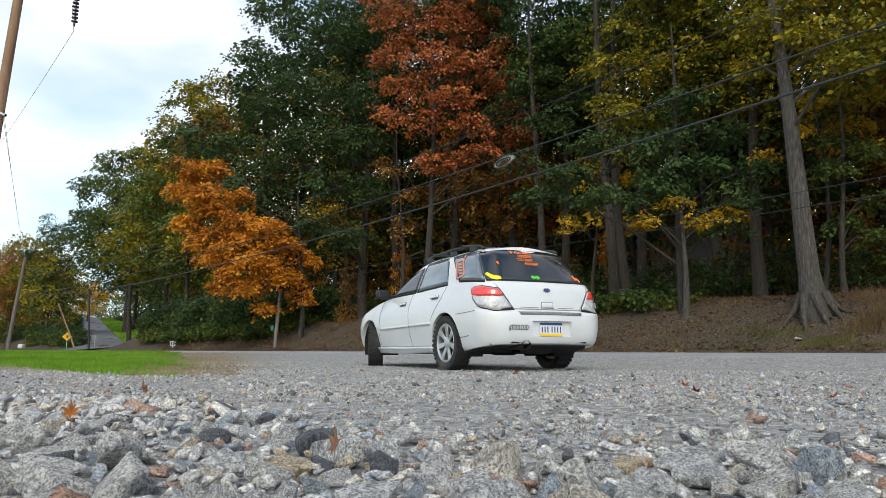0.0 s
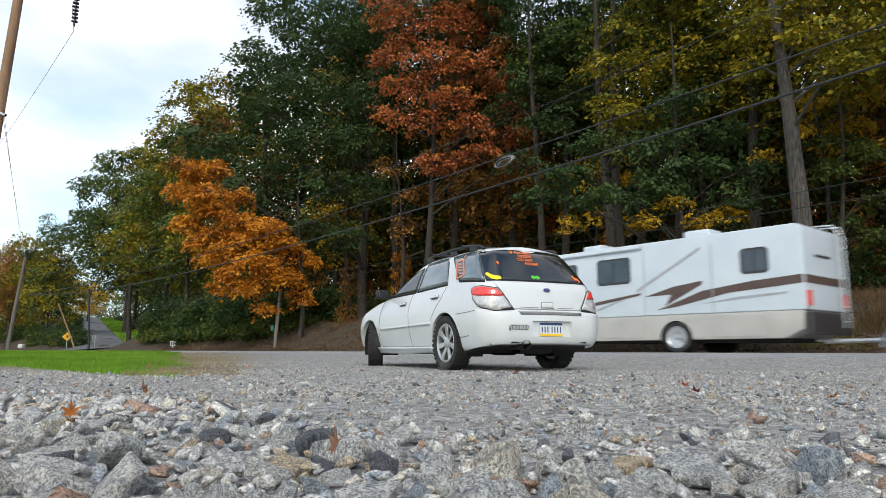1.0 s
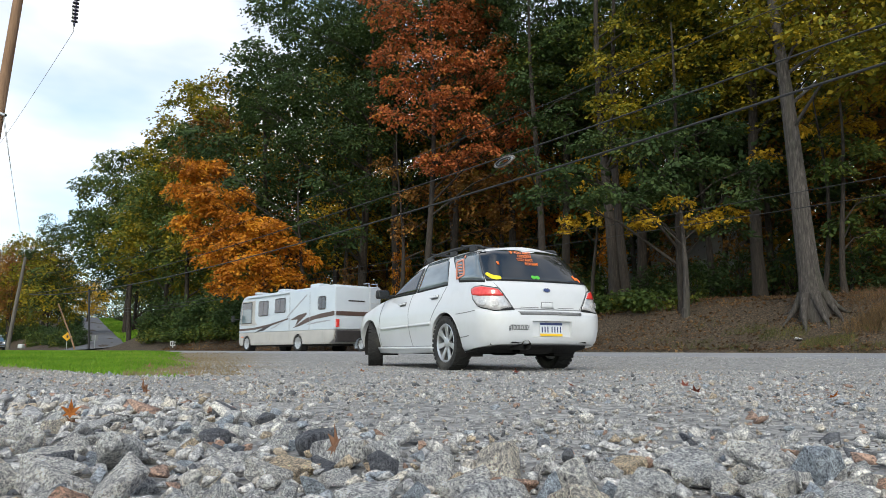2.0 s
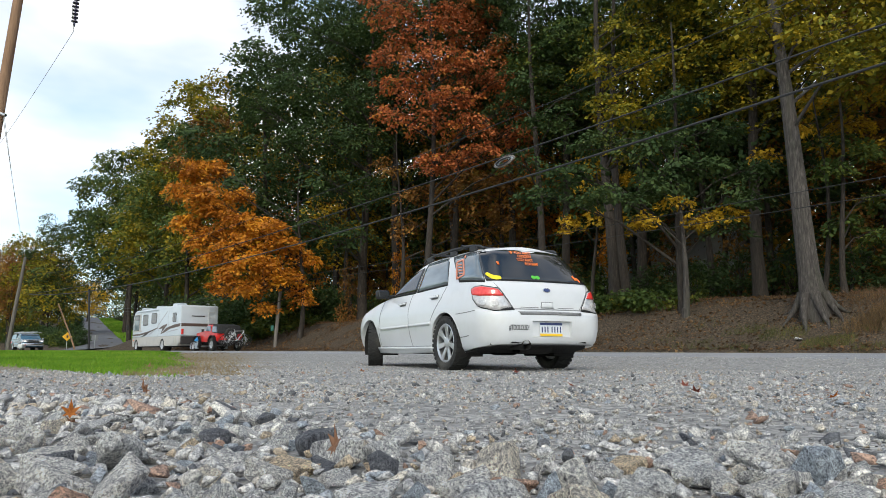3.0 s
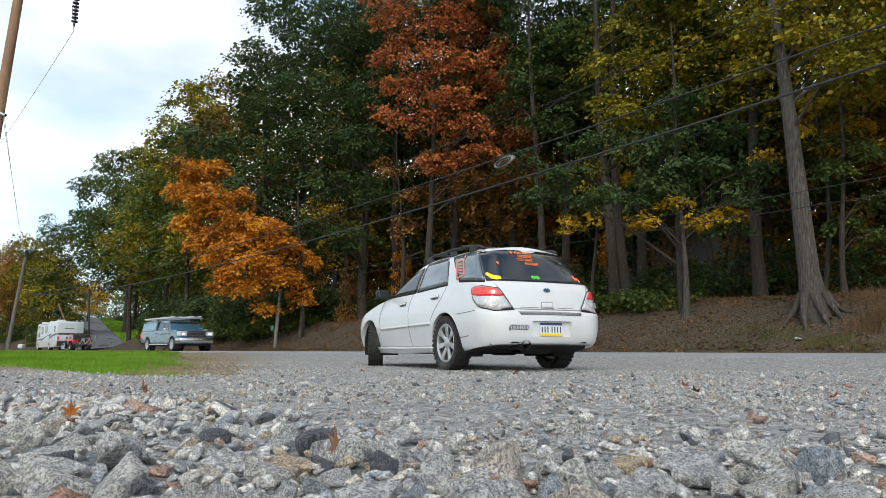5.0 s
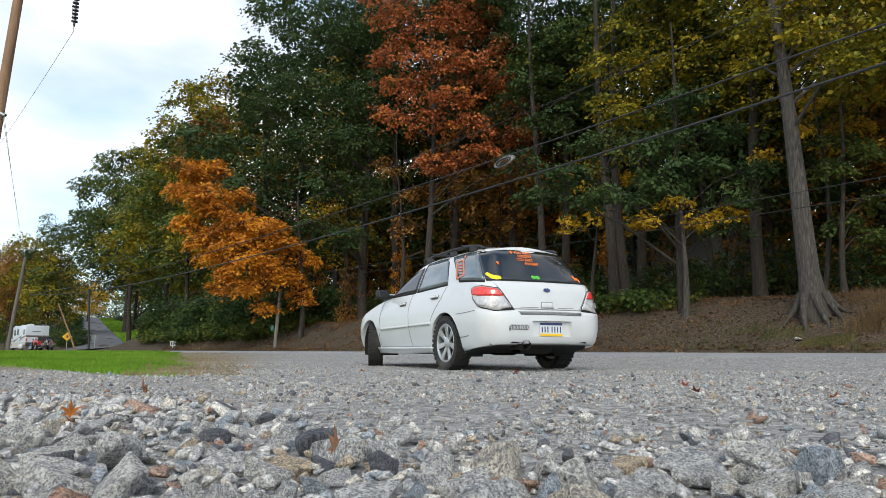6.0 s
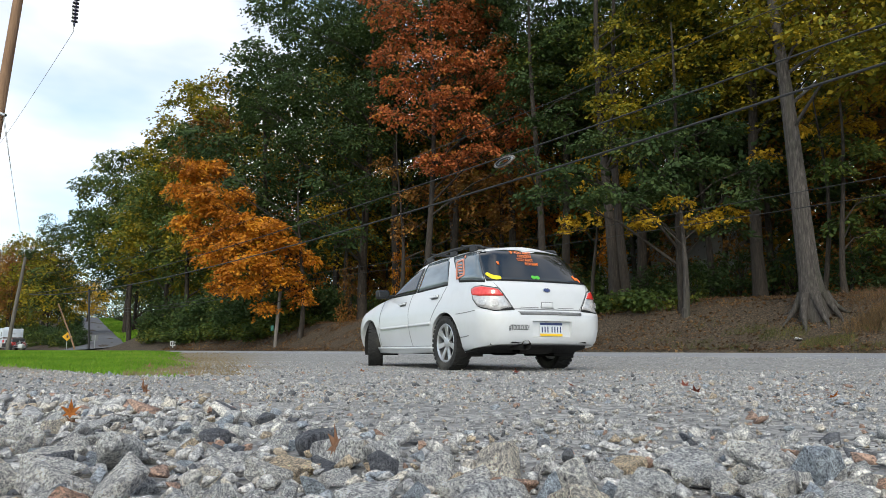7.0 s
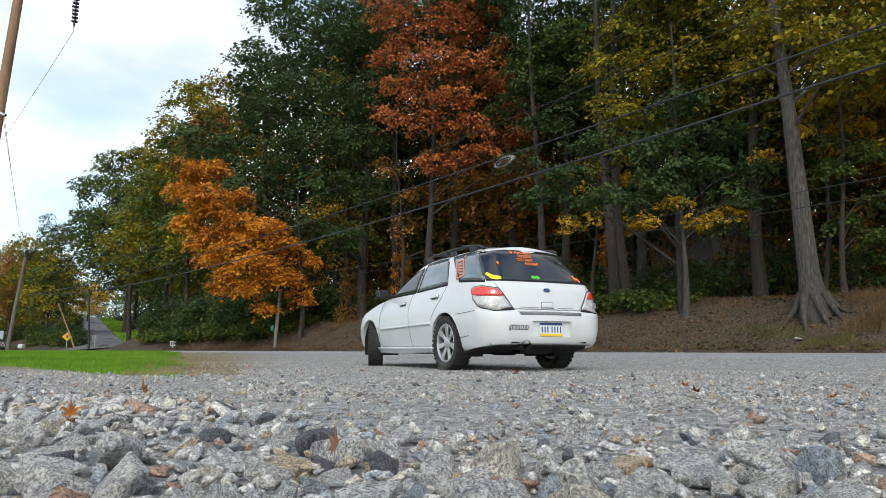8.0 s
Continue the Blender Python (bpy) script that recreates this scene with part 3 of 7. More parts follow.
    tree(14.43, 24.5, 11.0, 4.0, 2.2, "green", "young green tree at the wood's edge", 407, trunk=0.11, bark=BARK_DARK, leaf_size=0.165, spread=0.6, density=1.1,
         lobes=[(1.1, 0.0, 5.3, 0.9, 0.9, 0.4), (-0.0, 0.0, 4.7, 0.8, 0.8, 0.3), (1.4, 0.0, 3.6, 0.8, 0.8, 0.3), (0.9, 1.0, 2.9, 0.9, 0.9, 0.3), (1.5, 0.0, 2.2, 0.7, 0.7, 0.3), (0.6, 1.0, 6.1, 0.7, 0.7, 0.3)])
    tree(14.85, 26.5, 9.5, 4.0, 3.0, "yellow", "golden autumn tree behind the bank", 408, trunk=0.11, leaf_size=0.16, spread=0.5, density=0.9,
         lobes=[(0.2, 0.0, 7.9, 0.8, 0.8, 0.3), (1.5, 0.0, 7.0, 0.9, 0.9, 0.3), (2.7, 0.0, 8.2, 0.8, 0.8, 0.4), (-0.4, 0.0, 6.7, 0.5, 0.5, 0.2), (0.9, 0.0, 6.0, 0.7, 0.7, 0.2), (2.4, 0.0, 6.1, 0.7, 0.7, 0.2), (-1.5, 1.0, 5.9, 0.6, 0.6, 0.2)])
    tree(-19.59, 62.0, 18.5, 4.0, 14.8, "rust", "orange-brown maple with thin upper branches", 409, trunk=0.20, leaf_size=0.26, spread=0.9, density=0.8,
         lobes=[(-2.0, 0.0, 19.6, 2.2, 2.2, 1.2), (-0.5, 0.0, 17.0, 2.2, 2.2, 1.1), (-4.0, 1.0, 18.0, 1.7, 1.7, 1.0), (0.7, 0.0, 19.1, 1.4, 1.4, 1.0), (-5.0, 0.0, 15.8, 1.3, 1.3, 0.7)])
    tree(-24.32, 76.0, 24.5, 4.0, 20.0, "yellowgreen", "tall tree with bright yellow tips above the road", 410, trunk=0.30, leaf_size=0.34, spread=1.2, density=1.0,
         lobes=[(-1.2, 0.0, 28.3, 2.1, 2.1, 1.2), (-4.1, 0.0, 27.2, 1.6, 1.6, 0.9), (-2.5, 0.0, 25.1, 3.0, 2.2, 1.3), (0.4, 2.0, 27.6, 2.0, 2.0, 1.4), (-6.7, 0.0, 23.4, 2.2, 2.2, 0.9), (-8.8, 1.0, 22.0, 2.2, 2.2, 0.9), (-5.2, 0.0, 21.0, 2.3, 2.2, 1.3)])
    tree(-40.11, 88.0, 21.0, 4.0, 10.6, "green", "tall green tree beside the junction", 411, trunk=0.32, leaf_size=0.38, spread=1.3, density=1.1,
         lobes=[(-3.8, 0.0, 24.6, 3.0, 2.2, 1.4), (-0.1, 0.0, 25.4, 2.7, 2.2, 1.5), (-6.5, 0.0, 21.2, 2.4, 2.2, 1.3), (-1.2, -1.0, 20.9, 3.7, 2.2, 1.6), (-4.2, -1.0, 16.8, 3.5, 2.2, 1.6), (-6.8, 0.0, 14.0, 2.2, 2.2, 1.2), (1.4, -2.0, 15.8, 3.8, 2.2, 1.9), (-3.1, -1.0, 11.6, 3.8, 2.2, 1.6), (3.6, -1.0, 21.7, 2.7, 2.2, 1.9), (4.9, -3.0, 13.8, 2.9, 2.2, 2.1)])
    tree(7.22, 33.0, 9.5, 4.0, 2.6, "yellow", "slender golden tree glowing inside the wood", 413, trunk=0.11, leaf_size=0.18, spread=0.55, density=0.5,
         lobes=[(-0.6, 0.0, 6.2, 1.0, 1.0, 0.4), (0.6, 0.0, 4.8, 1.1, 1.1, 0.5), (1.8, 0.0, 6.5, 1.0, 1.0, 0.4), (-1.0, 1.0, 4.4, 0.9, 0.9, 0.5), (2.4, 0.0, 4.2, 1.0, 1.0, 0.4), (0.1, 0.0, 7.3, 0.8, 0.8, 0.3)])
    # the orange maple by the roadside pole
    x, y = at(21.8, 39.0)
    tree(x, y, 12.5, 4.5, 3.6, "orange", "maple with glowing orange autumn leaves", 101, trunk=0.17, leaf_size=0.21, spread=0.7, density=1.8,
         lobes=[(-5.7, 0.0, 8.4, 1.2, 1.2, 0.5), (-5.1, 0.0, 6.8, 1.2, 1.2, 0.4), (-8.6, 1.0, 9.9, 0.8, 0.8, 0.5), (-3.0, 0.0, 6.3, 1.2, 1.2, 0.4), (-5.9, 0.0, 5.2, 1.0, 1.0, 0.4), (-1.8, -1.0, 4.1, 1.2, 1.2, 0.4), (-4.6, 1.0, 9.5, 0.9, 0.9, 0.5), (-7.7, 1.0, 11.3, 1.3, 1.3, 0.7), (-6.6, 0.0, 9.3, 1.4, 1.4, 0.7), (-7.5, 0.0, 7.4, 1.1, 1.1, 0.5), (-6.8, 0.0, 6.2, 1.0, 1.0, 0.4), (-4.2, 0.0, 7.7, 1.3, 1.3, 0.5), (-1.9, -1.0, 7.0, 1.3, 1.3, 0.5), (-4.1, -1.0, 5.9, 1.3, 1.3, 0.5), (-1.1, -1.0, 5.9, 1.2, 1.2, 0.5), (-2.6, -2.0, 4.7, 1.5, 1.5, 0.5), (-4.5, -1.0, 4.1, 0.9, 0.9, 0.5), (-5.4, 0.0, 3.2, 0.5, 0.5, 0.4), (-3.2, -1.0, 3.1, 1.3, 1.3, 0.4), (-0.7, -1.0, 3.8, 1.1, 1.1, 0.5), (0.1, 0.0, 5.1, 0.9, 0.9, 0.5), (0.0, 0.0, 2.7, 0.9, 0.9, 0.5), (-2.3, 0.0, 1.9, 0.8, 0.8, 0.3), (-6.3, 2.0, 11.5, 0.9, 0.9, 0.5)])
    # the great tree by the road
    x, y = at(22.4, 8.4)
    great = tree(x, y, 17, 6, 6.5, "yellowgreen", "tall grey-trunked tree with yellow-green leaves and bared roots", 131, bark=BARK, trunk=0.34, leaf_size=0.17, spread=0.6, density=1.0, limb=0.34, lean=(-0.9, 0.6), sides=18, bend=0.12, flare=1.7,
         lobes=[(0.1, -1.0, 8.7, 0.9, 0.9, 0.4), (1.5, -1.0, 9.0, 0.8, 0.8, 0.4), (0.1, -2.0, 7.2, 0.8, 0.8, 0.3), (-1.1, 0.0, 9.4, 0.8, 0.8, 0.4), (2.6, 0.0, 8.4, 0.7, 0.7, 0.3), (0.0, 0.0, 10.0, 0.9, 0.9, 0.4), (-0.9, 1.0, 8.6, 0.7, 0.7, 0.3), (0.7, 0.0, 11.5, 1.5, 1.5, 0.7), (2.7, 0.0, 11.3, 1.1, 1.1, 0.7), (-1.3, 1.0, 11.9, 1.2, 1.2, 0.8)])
    for k in range(9):
        a = k * 0.7 + 0.2
        pts = []
        for j in range(6):
            q = j / 5
            rx, ry = x + (0.30 + 0.75 * q) * math.cos(a + 0.25 * math.sin(3 * q + k)), y + (0.30 + 0.75 * q) * math.sin(a + 0.25 * math.sin(3 * q + k))
            pts.append((rx - x, ry - y, (gz(rx, ry) - gz(x, y)) * min(1, q * 1.6 + 0.2) + 0.62 * (1 - q) ** 2.6 + 0.01))
        tube("root", pts, [0.17, 0.12, 0.085, 0.06, 0.04, 0.015], BARK, great, "", 8)
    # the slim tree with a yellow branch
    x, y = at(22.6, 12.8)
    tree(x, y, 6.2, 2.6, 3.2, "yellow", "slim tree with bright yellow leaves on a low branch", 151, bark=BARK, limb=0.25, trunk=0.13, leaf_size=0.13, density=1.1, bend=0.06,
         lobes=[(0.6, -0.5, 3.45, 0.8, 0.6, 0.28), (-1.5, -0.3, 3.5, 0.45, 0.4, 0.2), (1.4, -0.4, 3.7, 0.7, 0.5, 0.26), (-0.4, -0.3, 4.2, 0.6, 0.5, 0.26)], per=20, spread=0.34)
    # the deeper wood
    names = ["yellow", "rust", "dark", "green", "orange", "yellowgreen", "dark", "yellow"]
    words = {"dark": "dark green", "green": "green", "rust": "brown-orange", "yellow": "yellow", "yellowgreen": "yellow-green", "orange": "orange"}
    rng = np.random.default_rng(5)
    stock = []
    for k, leaf in enumerate(names):
        t = tree(*at(33 + 2 * (k % 3), 2 + 7 * k), 19 + 2 * (k % 4), 4.8, 2.5 + (k % 3) * 1.5, leaf, "slender %s tree deep in the wood" % words[leaf], 200 + k, trunk=0.17 + 0.02 * (k % 3), leaf_size=0.28, density=0.55, spread=1.0, bark=BARK_DARK, sides=8, per=30)
        stock.append(t)
    for row, o in enumerate((31, 38, 45, 53, 62)):
        for i in range(14):
            s = -16 + i * 7.6 + rng.uniform(-2, 2)
            if (row == 0 and i % 2) or (row > 3 and (s > 75 or i % 2)):
                continue
            x, y = at(o + rng.uniform(-2, 2), s)
            copy_thing(stock[int(rng.integers(0, len(stock)))], pose(x, y, gz(x, y) - 0.1, 0, 0, rng.uniform(0, 360)))
    for i in range(16):
        k, w = 0.35 + 0.09 * i, -9 - 7 * (i % 3) + rng.uniform(-2, 2)
        x, y = -40.0 - 63 * k + 0.884 * w, 81.0 + 119 * k + 0.468 * w
        copy_thing(stock[int(rng.integers(0, len(stock)))], pose(x, y, gz(x, y) - 0.1, 0, 0, rng.uniform(0, 360)))
    for i in range(10):
        k, w = 0.05 + 0.10 * i, 13 + 8 * (i % 2) + rng.uniform(-2, 2)
        x, y = -40.0 - 63 * k + 0.884 * w, 81.0 + 119 * k + 0.468 * w
        copy_thing(stock[int(rng.integers(0, len(stock)))], pose(x, y, gz(x, y) - 0.1, 0, 0, rng.uniform(0, 360)))
    # understorey
    kinds = [("dark", 1.5, 2.2), ("green", 1.3, 1.6), ("yellow", 1.1, 4.4), ("rust", 1.3, 4.0), ("orange", 1.1, 4.6), ("yellowgreen", 1.4, 2.4)]
    tones = dict(words)
    base = [shrub(30 + k, 34 + 4 * k, w, h, leaf, "%s undergrowth at the foot of the wood" % tones[leaf], 300 + k) for k, (leaf, w, h) in enumerate(kinds)]
    order = [0, 2, 0, 3, 4, 5, 0, 1, 3, 1]
    for i in range(90):
        s = -12 + 106 * (i / 90) + rng.uniform(-1.5, 1.5)
        o = 25.5 + 14 * rng.random() ** 1.2
        if 86 < s < 118 or (s < 30 and (i % 3 or o < 30)):
            continue
        x, y = at(o, s)
        copy_thing(base[order[int(rng.integers(0, 10))]], pose(x, y, gz(x, y) - 0.1, 0, 0, rng.uniform(0, 360)) @ Matrix.Diagonal((*(rng.uniform(0.6, 1.3, 3)), 1)))
    for i in range(34):
        x, y = at(29.5 + 6.5 * rng.random(), -1.0 + 0.95 * i + rng.uniform(-0.6, 0.6))
        copy_thing(base[(0, 0, 3, 0, 1)[i % 5]], pose(x, y, gz(x, y) - 0.1, 0, 0, rng.uniform(0, 360)) @ Matrix.Diagonal((*(rng.uniform(0.8, 1.4, 2)), rng.uniform(0.7, 1.3), 1)))
    ivy = shrub(24.2, 17.0, 1.5, 0.7, "green", "low green ivy spreading over the bank's top", 320, 0.17, 50, 18, 0.2)
    for i in range(9):
        x, y = at(23.6 + 1.3 * rng.random(), 14.5 + 1.1 * i)
        copy_thing(ivy, pose(x, y, gz(x, y) - 0.12, 0, 0, rng.uniform(0, 360)))
    # the thicket on the bank towards the junction
    thick = [shrub(22.6, 50 + 6 * k, 2.0, 2.6, leaf, "dense %s thicket of vines and bushes on the bank" % tones[leaf], 330 + k, 0.25, 90, 24, 0.34) for k, leaf in enumerate(("dark", "dark", "green"))]
    for i in range(48):
        s = 43 + 30 * (i / 48) + rng.uniform(-1, 1)
        o = 22.0 + 6.5 * rng.random() + (1.2 if s < 50 else 0)
        x, y = at(o, s)
        copy_thing(thick[[0, 1, 0, 2][i % 4]], pose(x, y, gz(x, y) - 0.3, 0, 0, rng.uniform(0, 360)) @ Matrix.Diagonal((rng.uniform(0.7, 1.3), rng.uniform(0.7, 1.3), rng.uniform(0.5, 1.5), 1)))
    for i in range(22):
        s = 106 + 5 * i + rng.uniform(-1.5, 1.5)
        x, y = at(22.5 + 3.5 * rng.random(), s)
        copy_thing(thick[[1, 2, 0][i % 3]], pose(x, y, gz(x, y) - 0.3, 0, 0, rng.uniform(0, 360)))
    for i in range(9):
        k, w = 0.30 + 0.13 * i, -3.6 - 0.4 * (i % 3)
        x, y = -40.0 - 63 * k + 0.884 * w, 81.0 + 119 * k + 0.468 * w
        copy_thing(thick[[1, 0, 2][i % 3]], pose(x, y, gz(x, y) - 0.3, 0, 0, rng.uniform(0, 360)))
    for i in range(36):
        x, y = at(21.7 + 2.2 * rng.random(), 42.0 + 0.70 * i + rng.uniform(-0.5, 0.5))
        copy_thing(ivy, pose(x, y, gz(x, y) - 0.1, 0, 0, rng.uniform(0, 360)) @ Matrix.Diagonal((1.35, 1.35, rng.uniform(0.7, 1.5), 1)))
    for i in range(26):
        k, w = rng.random() * 1.1, rng.uniform(8, 20)
        x, y = -40.0 - 63 * k + 0.884 * w, 83.0 + 119 * k + 0.468 * w
        copy_thing(thick[[1, 2, 0][i % 3]], pose(x, y, gz(x, y) - 0.3, 0, 0, rng.uniform(0, 360)) @ Matrix.Diagonal((rng.uniform(0.9, 1.8), rng.uniform(0.9, 1.8), rng.uniform(0.7, 1.6), 1)))


plant_wood()


def far_woods():
    """The dense back of the wood, too far in to tell tree from tree."""
    rng = np.random.default_rng(77)
    for leaf, n, lo, hi, words in (("dark", 2600, 0.3, 16, "dark green"), ("rust", 600, 0.5, 9, "brown"), ("yellow", 550, 0.8, 11, "yellow"), ("orange", 500, 0.8, 8, "orange"), ("yellowgreen", 500, 1, 13, "yellow-green")):
        o = rng.uniform(48, 78, n)
        s = rng.uniform(-30, 84, n)
        x, y = o * NX + s * UX, o * NY + s * UY
        c = np.stack([x, y, ground_z(x, y) + lo + (hi - lo) * rng.random(n)], 1)
        me = leaves_mesh("far_wood", c, 26, 0.9, 0.62, rng, 0.7)
        tagged(link("far_wood", me, LEAF[leaf]), "dense %s foliage deep in the wood" % words, "foliage", kind="stuff")


far_woods()


def far_hillside():
    """Woods on the hill beyond the side road."""
    rng = np.random.default_rng(78)
    for leaf, n, hi in (("green", 500, 15), ("yellowgreen", 260, 12), ("dark", 700, 17)):
        k, w = rng.uniform(0.0, 1.4, n), rng.uniform(17, 75, n)
        left = rng.random(n) < 0.3
        w = np.where(left, -rng.uniform(12, 40, n), w)
        k = np.where(left, k + 0.5, k)
        beyond = rng.random(n) < 0.25
        w = np.where(beyond, rng.uniform(-20, 20, n), w)
        k = np.where(beyond, rng.uniform(1.5, 2.2, n), k)
        x, y = -40.0 - 63 * k + 0.884 * w, 81.0 + 119 * k + 0.468 * w
        c = np.stack([x, y, ground_z(x, y) + 0.5 + hi * rng.random(n)], 1)
        me = leaves_mesh("far_hillside", c, 26, 1.2, 0.8, rng, 0.7)
        tagged(link("far_hillside", me, LEAF[leaf]), "wooded hillside beyond the side road", "foliage", kind="stuff")


far_hillside()

# ---- poles, cables, signs, a house in the wood ----
POLE = surface("weathered_pole_wood", [(0.16, 0.095, 0.06), (0.26, 0.155, 0.09), (0.34, 0.21, 0.125)], 6, 0.9, bump=0.6, bump_scale=30, stretch=(1, 1, 0.12))
POLE_GREY = surface("grey_pole_wood", [(0.12, 0.105, 0.09), (0.21, 0.185, 0.165)], 6, 0.9, bump=0.5, bump_scale=30, stretch=(1, 1, 0.12))
POLE_DARK = surface("tarred_pole", [(0.02, 0.02, 0.022), (0.05, 0.05, 0.052)], 6, 0.8)
CABLE = surface("black_cable_sheath", [(0.012, 0.012, 0.013), (0.028, 0.028, 0.03)], 8, 0.6)
STEEL = surface("galvanised_steel", [(0.42, 0.43, 0.44), (0.58, 0.59, 0.60)], 12, 0.45, metal=0.7)
SIGN_YELLOW = surface("yellow_sign_sheeting", [(0.75, 0.38, 0.01), (0.85, 0.45, 0.02)], 6, 0.5)
SIGN_WHITE = surface("white_sign_sheeting", [(0.45, 0.46, 0.46), (0.56, 0.56, 0.56)], 6, 0.5)
SIGN_GREY = surface("bare_sign_back", [(0.14, 0.145, 0.15), (0.20, 0.205, 0.21)], 6, 0.6)
PORCELAIN = surface("dark_insulator_glaze", [(0.03, 0.028, 0.05), (0.05, 0.045, 0.08)], 6, 0.25)
SIDING = surface("grey_house_siding", [(0.40, 0.42, 0.44), (0.50, 0.52, 0.54)], 2, 0.7)
SHINGLE = surface("dark_roof_shingle", [(0.05, 0.05, 0.052), (0.09, 0.088, 0.085)], 8, 0.9)


def pole(foot, head, r0, r1, mat, label):
    x, y, z = foot
    p = thing("utility_pole", Matrix.Translation(foot), label, "utility pole", "utility poles")
    d = Vector(head) - Vector(foot)
    tube("post", [Vector((0, 0, -0.3)), d * 0.33, d * 0.66, d], [r0, r0 * 0.95, (r0 + r1) / 2, r1], mat, p, "", 14)
    return p


def cable(a, b, sag, r, label, name="cable", mat=None):
    a, b = Vector(a), Vector(b)
    pts = []
    for i in range(25):
        k = i / 24
        p = a.lerp(b, k)
        p.z -= sag * 4 * k * (1 - k)
        pts.append(p - a)
    ob = tube(name, pts, r, mat or CABLE, None, "", 6)
    ob.location = a
    return tagged(ob, label, "cable", "overhead cables")


def build_poles():
    # the near pole with its arm and hanging insulator
    near = pole((-9.84, 14.0, 0.1), (-9.21, 14.0, 9.4), 0.115, 0.09, POLE, "tall brown wooden utility pole beside the lawn")
    tube("cross_arm", [(-0.75, 0, 9.05), (2.4, 0, 9.05)], 0.06, POLE, near)
    ins = [(8.98, 0.02)]
    for k in range(17):
        z = 8.75 - 0.085 * k
        ins += [(z + 0.03, 0.022), (z + 0.018, 0.062), (z - 0.006, 0.066), (z - 0.02, 0.022)]
    ins.append((7.28, 0.018))
    bm = lathe_bm(ins, 16, "Z")
    string = part("insulator_string", bm, PORCELAIN, near, "dark ribbed hanging insulator")
    string.location = (1.80, 0, -0.17)
    tube("bracket", [(0.40, -0.06, 5.12), (0.55, -0.08, 5.06)], 0.035, STEEL, near)
    # the conductor under the insulator
    cable((-8.04, 14.0, 7.10), (-24.3, 34.0, 8.5), 0.22, 0.005, "thin overhead conductor on a wooden pole", mat=STEEL)
    cable((-8.04, 14.0, 7.10), (-2.0, 2.0, 8.3), 0.2, 0.005, "thin overhead conductor on a wooden pole", mat=STEEL)
    cable((-9.9, 14.0, 9.1), (-12.0, -6.0, 9.3), 0.3, 0.012, "thin overhead conductor on a wooden pole", mat=STEEL)
    # the leaning pole down the road, and the bundle that runs along the verge to a pole out of view
    far = pole((-38.7, 61.2, 0.2), (-36.75, 59.5, 8.3), 0.17, 0.12, POLE_GREY, "leaning grey utility pole at the lawn's far end")
    part("dark_band", lathe_bm([(0.05, 0.178), (0.9, 0.174), (0.91, 0.02)], 14, "Z"), POLE_DARK, far)
    x0, y0 = at(10.8, -16.0)
    pole((x0, y0, 0.1), (x0, y0, 9.0), 0.16, 0.13, POLE_GREY, "grey utility pole beyond the lot")
    a = Vector((-36.5, 60.2, 5.05))
    cable(a, (x0, y0, 5.6), 1.62, 0.021, "thick black telephone cable along the road")
    cable(a + Vector((0, 0, 0.1)), (x0, y0, 5.95), 1.20, 0.015, "black telephone cable along the road")
    cable(a + Vector((0.3, 0, 1.9)), (x0, y0, 7.3), 1.90, 0.009, "thin overhead wire along the road")
    for k in range(2):
        cable((-9.36 + 0.03 * k, 13.93, 5.18), (-36.75 + 0.12 * k, 59.5, 8.25 - 0.25 * k), 0.15 + 0.3 * k, 0.005, "thin service wire between two poles", mat=STEEL)
    # a slack loop bracket on the cable
    loop = [(0.26 * math.cos(t) * (1.0 if math.cos(t) > 0 else 1.35), 0, 0.085 * math.sin(t)) for t in np.linspace(0, 2 * math.pi, 25)]
    lp = tube("slack_bracket", loop, 0.022, POLE_GREY, None, "", 8)
    bm = bmesh.new()
    rings = [[bm.verts.new((x * k, side, z * k)) for x, y, z in loop[:-1]] for side, k in ((-0.012, 0.5), (-0.012, 0.97), (0.012, 0.97), (0.012, 0.5))]
    for a, b in zip(rings, rings[1:] + rings[:1]):
        for i in range(len(a)):
            bm.faces.new((a[i], a[i - 1], b[i - 1], b[i]))
    part("plate", bm, STEEL, lp)
    tube("inner_loop", [(x * 0.72, 0.03, z * 0.7) for x, y, z in loop], 0.016, CABLE, lp, "", 8)
    lp.matrix_world = pose(1.35, 14.93, 4.42, 0, 8, ROAD_TURN + 90)
    tagged(lp, "grey loop bracket storing slack cable overhead", "cable bracket")
    # the far side's poles and wires
    d = pole((-10.75, 44.0, 0.45), (-10.35, 43.6, 4.9), 0.12, 0.10, POLE_GREY, "slim grey pole with a small green box under the maple")
    part("meter_box", box_bm(-0.17, -0.1, 1.15, 0.18, 0.14, 0.34, 0.02), surface("green_box_paint", [(0.03, 0.14, 0.11), (0.05, 0.20, 0.15)], 8, 0.6), d)
    x1, y1 = at(20.8, -14.0)
    pole((x1, y1, 0.4), (x1, y1, 8.0), 0.14, 0.11, POLE_GREY, "grey utility pole across the road")
    for z0, z1, sag in ((4.75, 5.3, 0.25), (4.45, 4.7, 0.25)):
        cable((-10.35, 43.6, z0), (x1, y1, z1), sag, 0.012, "black wire along the wood's edge")
        cable((-10.35, 43.6, z0), (-42.2, 81.5, z0 + 0.6), 0.9, 0.016, "black wire along the wood's edge")
    pole((-41.5, 80.8, 0.2), (-42.3, 81.4, 7.4), 0.13, 0.11, POLE_DARK, "dark utility pole at the junction")
    pole((-44.3, 83.2, 0.2), (-47.9, 85.0, 5.9), 0.10, 0.07, POLE, "leaning brown pole beside the junction")


build_poles()


